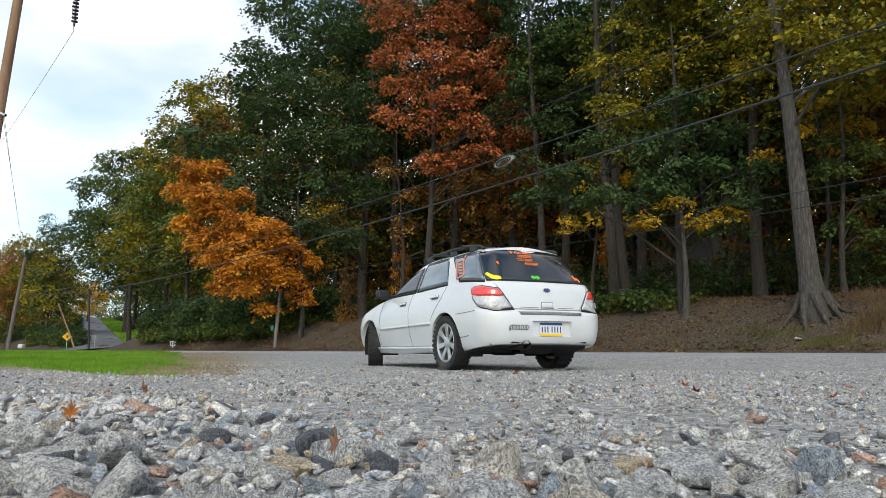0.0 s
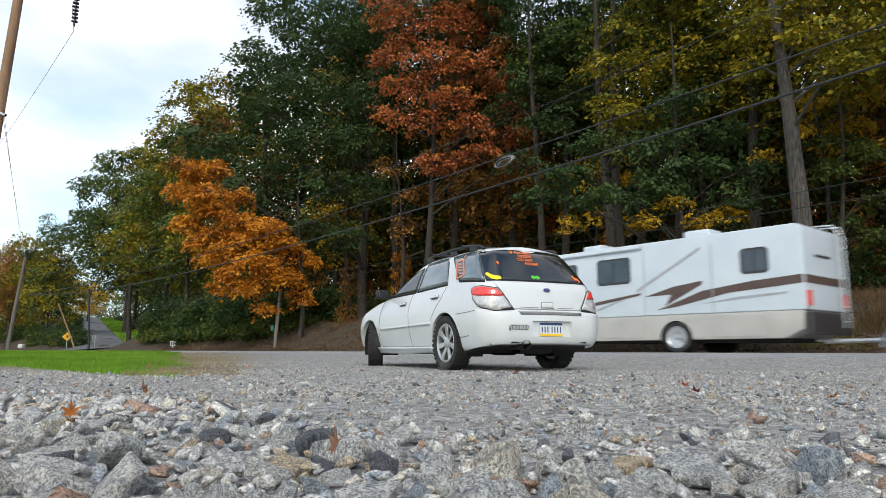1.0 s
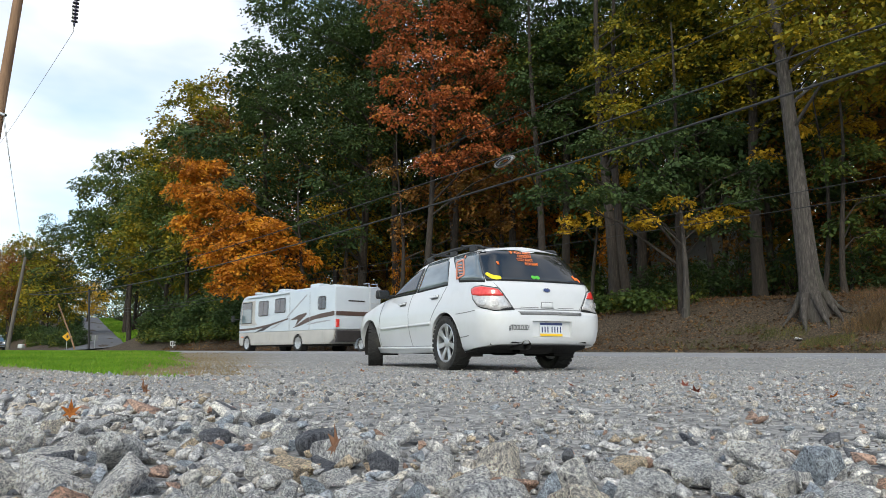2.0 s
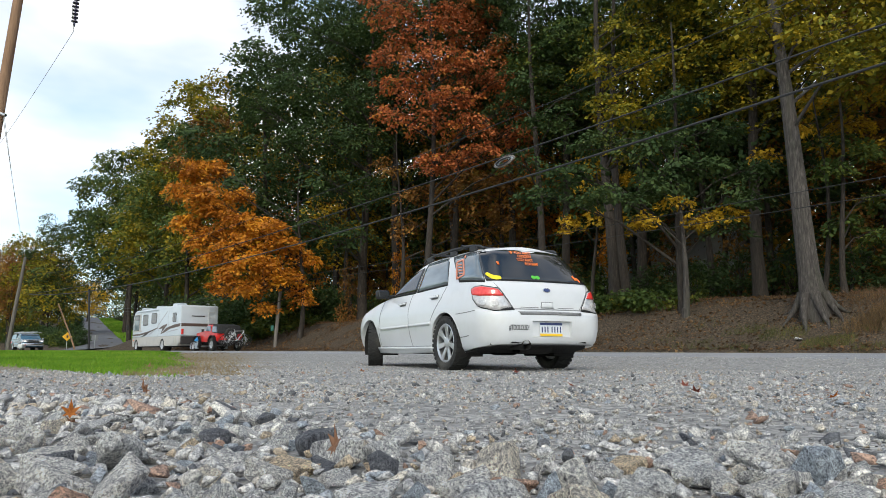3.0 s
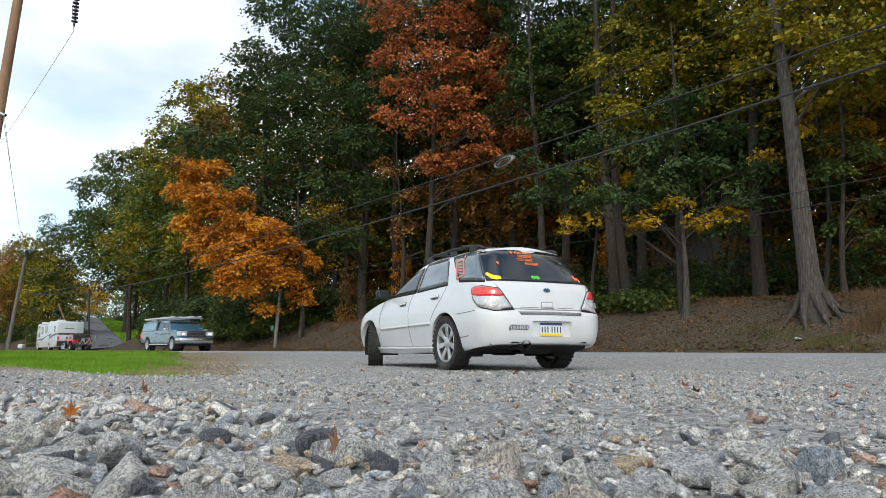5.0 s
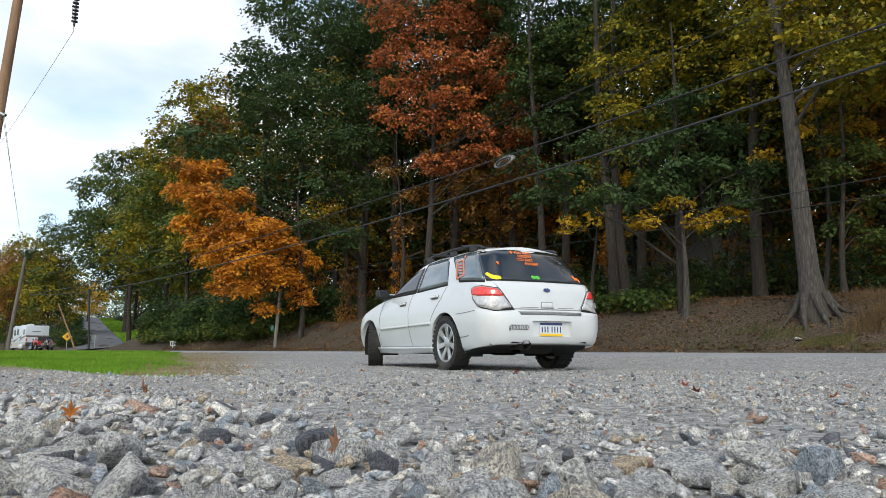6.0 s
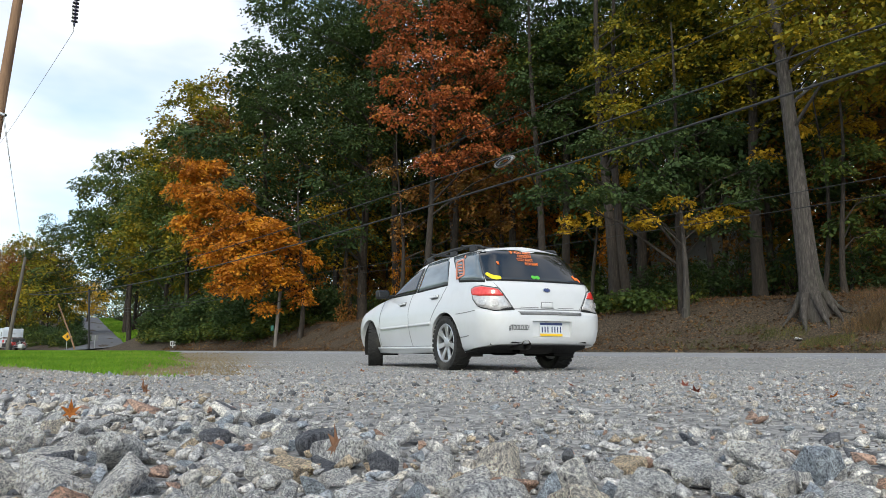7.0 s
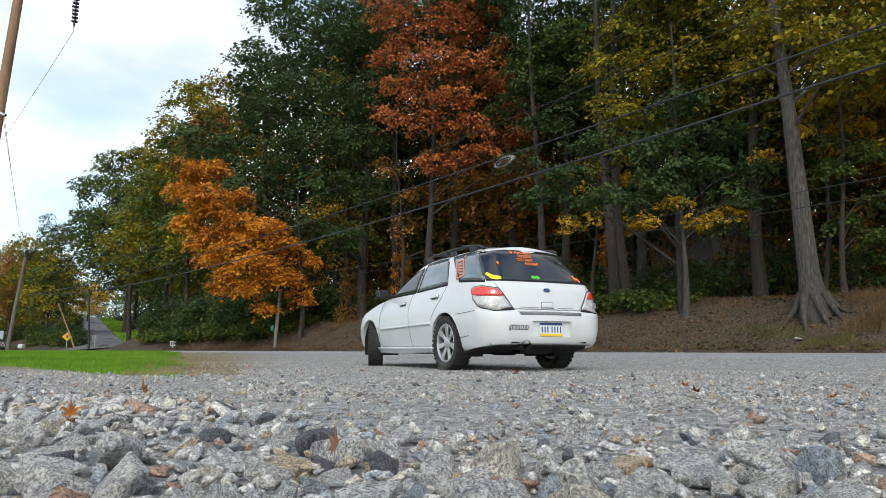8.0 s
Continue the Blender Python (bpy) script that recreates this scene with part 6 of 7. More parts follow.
def build_motorhome():
    m = thing("motorhome", Matrix(), "cream motorhome with brown swoosh stripes, towing a dolly", "motorhome")
    L = 9.85
    side = [(0.0, 0.98), (0.0, 2.90), (0.12, 3.0), (9.05, 2.96), (9.40, 2.86), (9.58, 2.70), (9.85, 1.30), (9.85, 0.98)]
    shade(part("body", prism(side, 1.25, 0.05, 3), VAN_WHITE, m), 30)
    low = [(0.06, 0.98), (0.10, 0.55), (0.5, 0.34), (9.70, 0.30), (9.84, 0.45), (9.86, 0.98)]
    shade(link("lower_panel", cut_rounds(prism(low, 1.245, 0.03, 2), (3.27, 8.84), 1.245, 0.36, 0.47), VAN_TAN, m, "beige lower skirt panels"), 30)
    part("rear_cap", box_bm(0, -0.03, 0.68, 2.40, 0.16, 0.52, 0.04), VAN_BLACK, m, "dark lower rear cap")
    part("undercarriage", box_bm(0, 4.9, 0.40, 1.9, 8.8, 0.30, 0.02), UNDER, m)
    tow = tube("tow_bar", [(0, 0.3, 0.30), (0, -1.25, 0.28)], 0.045, ALUMINIUM, m, "pale metal tow bar")
    for sx in (-1, 1):
        X = sx * 1.252
        glaz = [(9.42, 2.56), (8.36, 2.55), (8.36, 1.50), (9.50, 1.50)]
        part("cab_surround", panel([(9.56, 2.68), (7.95, 2.66), (7.95, 1.62), (7.70, 1.36), (9.70, 1.36)], X - sx * 0.006), VAN_TAN, m, "beige surround of the cab window")
        part("corner_window", panel([(9.63, 2.56), (9.55, 2.58), (9.62, 1.45), (9.815, 1.45)], X), WIND_LIGHT, m)
        part("cab_window_frame", panel([(9.47, 2.62), (8.30, 2.61), (8.30, 1.45), (9.56, 1.45)], X), VAN_BLACK, m, "black frame of the cab window")
        wn = part("cab_window", panel(glaz[::-1] if sx < 0 else glaz, X + sx * 0.006), WIND_LIGHT, m, "large pale cab window")
        part("window_bar", panel(rect(8.38, 9.40, 2.24, 2.54, 0.02), X + sx * 0.010), WINDOW, wn)
        for y0, y1, z0, z1 in ((6.42, 7.55, 1.80, 2.60), (4.58, 5.70, 1.90, 2.64), (0.78, 1.46, 1.90, 2.52)):
            fr = part("side_window", panel(rect(y0, y1, z0, z1, 0.07), X), VAN_BLACK, m, "dark framed window")
            part("pane", panel(rect(y0 + 0.05, (y0 + y1) / 2 - 0.02, z0 + 0.05, z1 - 0.05, 0.04), X + sx * 0.008), WINDOW, fr)
            part("pane", panel(rect((y0 + y1) / 2 + 0.02, y1 - 0.05, z0 + 0.05, z1 - 0.05, 0.04), X + sx * 0.008), WINDOW, fr)
        shades = [
            (VAN_BROWN, [(9.82, 1.20), (9.82, 1.08), (8.12, 1.11), (6.4, 1.24), (4.3, 1.55), (4.26, 1.62), (6.2, 1.38), (8.1, 1.22)]),
            (VAN_BLACK, [(7.95, 0.97), (6.9, 1.06), (5.82, 1.35), (6.9, 1.22)]),
            (VAN_BROWN, [(4.15, 1.50), (3.35, 1.52), (3.55, 1.22), (2.5, 1.72), (2.48, 1.82), (3.3, 1.72)]),
            (VAN_BROWN, [(3.80, 1.12), (3.2, 1.19), (1.8, 1.47), (0.02, 1.60), (0.02, 1.80), (1.2, 1.72), (2.5, 1.56)]),
            (VAN_GREY, [(2.6, 1.22), (0.4, 1.37), (0.4, 1.42), (1.6, 1.36)]),
            (VAN_GREY, [(4.4, 1.62), (2.5, 2.62), (2.5, 2.70), (4.4, 1.72)]),
            (VAN_GREY, [(6.2, 1.10), (5.0, 1.44), (4.7, 1.50), (5.6, 1.20)]),
        ]
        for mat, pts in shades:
            part("stripe", panel(pts, X, 0.006), mat, m)
        for y in (4.15, 7.98, 2.2):
            part("panel_joint", panel(rect(y, y + 0.025, 1.0, 2.75, 0.002), X, 0.008), VAN_GREY, m)
        for y0, y1 in ((4.2, 6.1), (6.2, 8.1), (0.9, 2.3)):
            part("locker_door", panel(rect(y0, y1, 0.40, 0.90, 0.04), X - sx * 0.004, 0.012), VAN_TAN, m)
        for y in (3.27, 8.84):
            wheel_well(m, sx, y, 0.36, 0.465, 0.92, 1.23)
            part("wheel_arch", panel(arch_ring(y, 0.36, 0.465, 0.53), X - sx * 0.006, 0.022), VAN_TAN, m)
            road_wheel(m, sx * 1.15, y, 0.40, 0.24, 0.28, 8, sx, "van", blade=0.7)
        part("tail_lamp", box_bm(sx * 1.12, -0.035, 1.25, 0.16, 0.06, 0.36, 0.02), RED_LENS, m, "red tail lamp")
        part("marker_lamp", panel(rect(9.3, 9.55, 0.72, 0.78, 0.01), X), ORANGE_VINYL, m)
        arm = tube("mirror_arm", [(sx * 1.2, 9.7, 1.75), (sx * 1.55, 9.95, 1.70)], 0.02, BLACK, m)
        shade(part("mirror", box_bm(sx * 1.58, 9.97, 1.75, 0.18, 0.10, 0.36, 0.03), BLACK, arm), 40)
        tube("awning", [(sx * 1.28, 4.2, 2.86), (sx * 1.28, 8.9, 2.84)], 0.05, VAN_WHITE, m, "", 10)
    part("windscreen", prism([(9.60, 2.64), (9.63, 2.64), (9.84, 1.46), (9.81, 1.46)], 1.20, 0.008), WIND_LIGHT, m)
    part("rear_stripe", box_bm(0, -0.006, 1.70, 2.40, 0.02, 0.19), VAN_BROWN, m)
    part("rear_stripe", box_bm(-0.1, -0.006, 2.28, 0.9, 0.02, 0.06), VAN_BLACK, m)
    part("rear_window", box_bm(0.25, -0.006, 0.70, 0.5, 0.20, 0.14, 0.02), VAN_TAN, m)
    for y, w, h in ((2.9, 0.75, 0.26), (8.15, 0.36, 0.14), (6.3, 0.7, 0.22)):
        shade(part("roof_unit", box_bm(-0.3 if y != 8.15 else -0.8, y, 3.0 + h / 2, 0.7, w, h, 0.08, 3), VAN_WHITE, m), 40)
    for k in range(7):
        tube("ladder_rung", [(0.55, -0.14, 0.75 + 0.36 * k), (0.98, -0.14, 0.75 + 0.36 * k)], 0.016, ALUMINIUM, m)
    for x in (0.55, 0.98):
        tube("ladder_rail", [(x, -0.14, 0.6), (x, -0.14, 2.85), (x, -0.05, 3.12), (x, 0.4, 3.14)], 0.02, ALUMINIUM, m)
    return m


def build_dolly():
    d = thing("tow_dolly", Matrix(), "white tow dolly with blue straps under a car's front wheels", "trailer")
    part("frame", box_bm(0, 0, 0.34, 1.7, 0.7, 0.08, 0.02), ALUMINIUM, d)
    tube("tongue", [(0, 0.2, 0.32), (0, 1.9, 0.26)], 0.05, ALUMINIUM, d)
    for sx in (-1, 1):
        bm = bmesh.new()
        ring = []
        for k in range(13):
            a = -0.2 + 3.5 * k / 12
            ring.append([bm.verts.new((sx * (0.83 + dx), 0.42 * math.cos(a), 0.20 + 0.36 * math.sin(a))) for dx in (-0.02, 0.24)])
        for p, q in zip(ring, ring[1:]):
            bm.faces.new((p[0], p[1], q[1], q[0]))
        bmesh.ops.solidify(bm, geom=bm.faces[:], thickness=0.03)
        part("mudguard", bm, VAN_WHITE, d)
        for k in range(4):
            tube("strap", [(sx * 0.98, -0.62 + 0.10 * k, 0.62), (sx * 0.99, -0.52 + 0.14 * k, 0.85 - 0.06 * k)], 0.035, STRAP_BLUE, d, "blue tie-down strap", 6)
        road_wheel(d, sx * 0.95, 0.0, 0.30, 0.18, 0.19, 8, sx, "van", blade=0.5)
    return d


def build_jeep():
    j = thing("off_roader", Matrix(), "red two-door off-roader with black soft top, towed backwards of a motorhome", "car")
    j["label"] = "red two-door off-roader with black soft top under tow"
    # front axle at y = 0, rear axle at -2.42
    tub = [(0.30, 0.62), (0.42, 0.80), (0.42, 1.10), (-0.85, 1.22), (-0.95, 1.22), (-2.98, 1.05), (-3.0, 0.58), (-2.6, 0.54), (-0.5, 0.54)]
    shade(part("body", prism(tub, 0.78, 0.03, 2), RED_PAINT, j), 30)
    part("chassis", box_bm(0, -1.2, 0.45, 0.9, 3.5, 0.16, 0.02), UNDER, j)
    cab = [(-0.88, 1.18), (-1.22, 1.55), (-1.30, 1.59), (-2.05, 1.61), (-2.05, 1.05)]
    shade(part("cab_frame", prism(cab, 0.76, 0.02, 2, 0.10, 1.15, 1.7), RED_PAINT, j), 30)
    top = [(-1.18, 1.58), (-1.30, 1.635), (-2.2, 1.635), (-2.93, 1.55), (-3.02, 1.05), (-2.0, 1.05), (-2.0, 1.58)]
    shade(part("soft_top", prism(top, 0.765, 0.03, 2, 0.10, 1.05, 1.7), SOFT_TOP, j, "black fabric soft top"), 30)
    part("windscreen", prism([(-0.84, 1.22), (-0.90, 1.22), (-1.20, 1.53), (-1.14, 1.53)], 0.66, 0.005), WINDOW, j)
    for sx in (-1, 1):
        part("door_window", panel([(-1.04, 1.22), (-1.88, 1.20), (-1.90, 1.51), (-1.29, 1.52)], sx * 0.745, 0.02), BLUE_GLASS, j)
        part("rear_window", panel([(-2.12, 1.16), (-2.86, 1.12), (-2.80, 1.46), (-2.15, 1.50)], sx * 0.745, 0.025), BLUE_GLASS, j)
        part("door_line", panel(rect(-2.0, -1.985, 0.58, 1.15, 0.002), sx * 0.778, 0.008), SEAM_AND_SHADE, j)
        part("door_line", panel(rect(-0.92, -0.905, 0.58, 1.18, 0.002), sx * 0.778, 0.008), SEAM_AND_SHADE, j)
        part("door_handle", box_bm(sx * 0.80, -1.88, 1.04, 0.04, 0.14, 0.035, 0.01), BLACK, j)
        shade(part("door_mirror", box_bm(sx * 0.93, -1.0, 1.26, 0.14, 0.08, 0.18, 0.02), BLACK, j), 40)
        for y in (0.0, -2.42):
            bm = bmesh.new()
            ring = []
            for a in (-0.25, 0.35, 0.85, 1.25, 1.9, 2.3, 2.8, 3.4):
                ring.append([bm.verts.new((sx * (0.74 + dx), y + 0.52 * math.cos(a), 0.46 + 0.50 * math.sin(a))) for dx in (0.0, 0.22)])
            for p, q in zip(ring, ring[1:]):
                bm.faces.new((p[0], p[1], q[1], q[0]))
            bmesh.ops.solidify(bm, geom=bm.faces[:], thickness=0.05)
            part("fender_flare", bm, BLACK, j)
            arch = [(y + 0.46 * math.cos(a), 0.48 + 0.46 * math.sin(a)) for a in np.linspace(0, math.pi, 13)]
            part("wheel_well", panel(arch, sx * 0.779, 0.010), UNDER, j)
            if y < -1:
                road_wheel(j, sx * 0.80, y * 0.95, 0.385, 0.24, 0.23, 5, sx, "van", blade=0.5)
            else:
                wheel(j, sx * 0.80, y, 0.52, 0.385, 0.24, 0.23, 5, sx, RUBBER, ALLOY, tread=False, dish=0.05, blade=0.5)
        part("tail_lamp", box_bm(sx * 0.72, -3.06, 0.86, 0.12, 0.06, 0.20, 0.01), RED_LENS, j)
        lampb = lathe_bm([(0.40, 0.09), (0.46, 0.085), (0.47, 0.01)], 20, "Y")
        round_lamp = part("headlamp", lampb, HEADLAMP, j)
        round_lamp.location = (sx * 0.48, 0.0, 0.92)
    part("rear_bumper", box_bm(0, -3.14, 0.56, 1.45, 0.16, 0.18, 0.03), BLACK, j)
    part("front_bumper", box_bm(0, 0.55, 0.62, 1.6, 0.16, 0.16, 0.03), BLACK, j)
    sp = wheel(j, 0, -3.22, 1.02, 0.385, 0.24, 0.2, 5, -1, RUBBER, ALLOY, tread=False, name="spare_wheel")
    sp.matrix_local = pose(0, -3.02, 1.0, 0, 0, 90)
    # a short wheelbase
    for ob in j.children:
        if ob.type == "MESH":
            ob.data.transform(Matrix.Diagonal((1.0, 0.95, 1.0, 1.0)))
    return j


def build_bicycle(label, mat):
    b = thing("bicycle", Matrix(), label, "bicycle", "bicycles on the rack")
    # frame across the car: along x
    for x in (-0.53, 0.53):
        bm = bmesh.new()
        merge(bm, lathe_bm([(-0.02, 0.31), (-0.025, 0.335), (0.0, 0.345), (0.025, 0.335), (0.02, 0.31)], 28, "Y"))
        bmesh.ops.delete(bm, geom=[f for f in bm.faces if len(f.verts) > 4], context="FACES")
        w = part("bicycle_wheel", bm, RUBBER, b)
        w.location = (x, 0, 0.345)
        V = [([(0, 0.01 * (-1) ** k, 0), (0.31 * math.cos(k * math.pi / 8), 0, 0.31 * math.sin(k * math.pi / 8))], 0.004, 4) for k in range(16)]
        link("spoke", tubes_mesh("spoke", V), ALUMINIUM, w)
    tube("top_tube", [(-0.22, 0, 0.88), (0.34, 0, 0.90)], 0.022, mat, b)
    tube("down_tube", [(-0.05, 0, 0.32), (0.36, 0, 0.84)], 0.024, mat, b)
    tube("seat_tube", [(-0.05, 0, 0.32), (-0.26, 0, 0.98)], 0.02, mat, b)
    tube("seat_stay", [(-0.22, 0, 0.86), (-0.53, 0, 0.345)], 0.014, mat, b)
    tube("chain_stay", [(-0.05, 0, 0.32), (-0.53, 0, 0.345)], 0.014, mat, b)
    tube("fork", [(0.33, 0, 0.95), (0.40, 0, 0.70), (0.53, 0, 0.345)], 0.018, mat, b)
    tube("handlebar", [(0.31, -0.28, 1.02), (0.33, 0, 0.98), (0.31, 0.28, 1.02)], 0.014, BLACK, b)
    shade(part("saddle", box_bm(-0.28, 0, 1.0, 0.26, 0.13, 0.05, 0.02), BLACK, b), 50)
    return b


def build_pickup():
    k = thing("pickup_truck", Matrix(), "teal pickup truck with painted cap and ladders on a roof rack", "pickup truck")
    # front axle at y = 0, rear axle at -3.89
    hull = [(0.76, 0.44), (0.78, 0.82), (0.74, 1.14), (0.56, 1.22), (-0.45, 1.28), (-5.02, 1.22), (-5.06, 0.62), (-4.9, 0.50), (0.6, 0.40)]
    shade(link("body", cut_rounds(prism(hull, 1.0, 0.05, 3), (0.0, -3.89), 1.0, 0.42, 0.48), TEAL_PAINT, k), 30)
    cab = [(-0.32, 1.18), (-1.02, 1.76), (-1.20, 1.84), (-2.35, 1.86), (-2.50, 1.78), (-2.55, 1.18)]
    shade(part("cab", prism(cab, 0.95, 0.05, 3, 0.16, 1.2, 1.84), TEAL_PAINT, k), 30)
    cap = [(-2.62, 1.20), (-2.62, 1.84), (-2.75, 1.90), (-4.90, 1.88), (-5.04, 1.70), (-5.06, 1.20)]
    shade(part("bed_cap", prism(cap, 0.97, 0.04, 3, 0.10, 1.2, 1.88), TEAL_DARK, k, "dark teal cap over the bed"), 30)
    part("windscreen", prism([(-0.36, 1.19), (-0.42, 1.19), (-1.08, 1.76), (-1.02, 1.765)], 0.80, 0.006), GLASS, k)
    part("chassis", box_bm(0, -2.0, 0.42, 1.5, 5.2, 0.22, 0.03), UNDER, k)
    for sx in (-1, 1):
        X = sx * 1.0
        for pts in ([(-0.66, 1.24), (-1.46, 1.24), (-1.46, 1.72), (-1.10, 1.71)], [(-1.58, 1.24), (-2.38, 1.24), (-2.34, 1.70), (-1.58, 1.73)]):
            bm = panel(pts, sx * 0.94, 0.02)
            for v in bm.verts:
                v.co.x -= sx * 0.15 * (v.co.z - 1.2) / 0.64
            part("door_window", bm, GLASS, k)
        bm = panel(rect(-4.90, -2.74, 1.28, 1.74, 0.04), sx * 0.965, 0.02)
        for v in bm.verts:
            v.co.x -= sx * 0.095 * (v.co.z - 1.2) / 0.68
        part("cap_panel", bm, BLUE_WRAP, k, "light blue printed side panel")
        part("painted_swoosh", panel([(-1.3, 0.98), (-2.9, 0.90), (-2.2, 1.10), (-1.9, 1.12)], X, 0.006), BLUE_WRAP, k)
        part("painted_swoosh", panel([(-0.5, 1.08), (-1.4, 1.12), (-2.3, 1.06), (-1.4, 1.09)], X, 0.007), TEAL_DARK, k)
        for mat, lift, thick in ((SIGN_WHITE, 0.0, 0.010), (TEAL_DARK, -0.045, 0.009)):
            wave = [(-0.5 - 0.2 * i, 1.06 + lift + 0.05 * math.sin(0.9 * i)) for i in range(11)]
            part("painted_stripe", panel(wave + [(y, z + 0.022) for y, z in wave[::-1]], X, thick), mat, k)
        part("lower_trim", panel(rect(-3.3, -0.6, 0.46, 0.56, 0.01), X, 0.008), TEAL_DARK, k)
        part("painted_swoosh", panel([(-4.95, 1.02), (-4.5, 1.16), (-2.7, 1.13), (-2.62, 0.98), (-3.6, 1.06)], X, 0.006), BLUE_WRAP, k)
        part("painted_swoosh", panel([(-1.0, 0.70), (-2.6, 0.72), (-2.4, 0.88), (-1.6, 0.86)], X, 0.006), BLUE_WRAP, k)
        for y in (-0.46, -1.52, -2.56):
            part("door_line", panel(rect(y, y + 0.015, 0.52, 1.2, 0.002), X - sx * 0.002, 0.008), SEAM_AND_SHADE, k)
        for y in (-1.36, -2.4):
            part("door_handle", box_bm(sx * 1.01, y, 1.08, 0.04, 0.16, 0.04, 0.01), TEAL_PAINT, k)
        part("running_board", box_bm(sx * 0.99, -1.94, 0.40, 0.14, 2.9, 0.06, 0.02), CHROME, k, "chrome running board")
        mir = part("door_mirror", box_bm(sx * 1.12, -0.66, 1.30, 0.20, 0.15, 0.13, 0.03), CHROME, k)
        for y in (0.0, -3.89):
            wheel_well(k, sx, y, 0.42, 0.475, 0.66, 0.985)
            road_wheel(k, sx * 0.90, y * 1.03, 0.37, 0.26, 0.26, 6, sx, "pickup", ALLOY, blade=0.9)
        part("tail_lamp", box_bm(sx * 0.94, -5.03, 0.98, 0.15, 0.12, 0.30, 0.02), LIT_TAIL, k, "glowing red tail lamp")
        hl = part("headlamp", box_bm(sx * 0.79, 0.72, 1.02, 0.44, 0.30, 0.26, 0.04), HEADLAMP, k)
        part("bulb", box_bm(sx * 0.80, 0.872, 1.0, 0.16, 0.02, 0.09, 0.01), LIT_LAMP, hl, "lit headlamp bulb")
    part("grille", box_bm(0, 0.83, 0.94, 1.12, 0.08, 0.44, 0.02), BLACK, k, "black grille with chrome bars")
    for z in (0.80, 0.94, 1.08):
        part("grille_bar", box_bm(0, 0.875, z, 1.06, 0.02, 0.03, 0.005), CHROME, k)
    shade(part("front_bumper", box_bm(0, 0.71, 0.64, 2.04, 0.50, 0.30, 0.07, 3), CHROME, k, "chrome front bumper"), 40)
    shade(part("rear_bumper", box_bm(0, -5.14, 0.58, 1.9, 0.20, 0.22, 0.04, 3), UNDER, k), 40)
    # roof rack with its rails
    for y in (-0.55, -2.6, -4.7):
        tube("rack_bar", [(-0.92, y, 1.98), (0.92, y, 1.98)], 0.022, ALUMINIUM, k)
    for sx in (-1, 1):
        for y in (-2.6, -4.7):
            tube("rack_post", [(sx * 0.88, y, 1.30), (sx * 0.90, y, 1.98)], 0.022, BLACK, k)
    # a long, low truck: its panels are drawn out and set lower than the first outlines
    for ob in k.children_recursive:
        if ob.type == "MESH" and not (ob.parent and ob.parent.name.startswith("wheel")):
            ob.data.transform(Matrix.Diagonal((1.0, 1.03, 0.91, 1.0)))
            for v in ob.data.vertices:
                v.co.x *= 1 - 0.22 * max(0.0, v.co.y - 0.45)
    return k


def build_ladder(label, length):
    d = thing("ladder", Matrix(), label, "ladder", "ladders on the rack")
    for x in (-0.2, 0.2):
        part("stile", box_bm(x, 0, 0, 0.03, length, 0.08, 0.006), ALUMINIUM, d)
    for i in range(int(length / 0.3)):
        tube("rung", [(-0.2, -length / 2 + 0.15 + 0.3 * i, 0), (0.2, -length / 2 + 0.15 + 0.3 * i, 0)], 0.016, ALUMINIUM, d, "", 6)
    return d


motorhome, dolly, jeep, pickup = build_motorhome(), build_dolly(), build_jeep(), build_pickup()
bicycle_a = build_bicycle("black bicycle hung on a rear rack", BLACK)
bicycle_b = build_bicycle("silver bicycle hung on a rear rack", ALUMINIUM)
ladder_a = build_ladder("long aluminium ladder tied on a truck's rack", 5.0)
ladder_b = build_ladder("aluminium ladder tied on a truck's rack", 5.2)

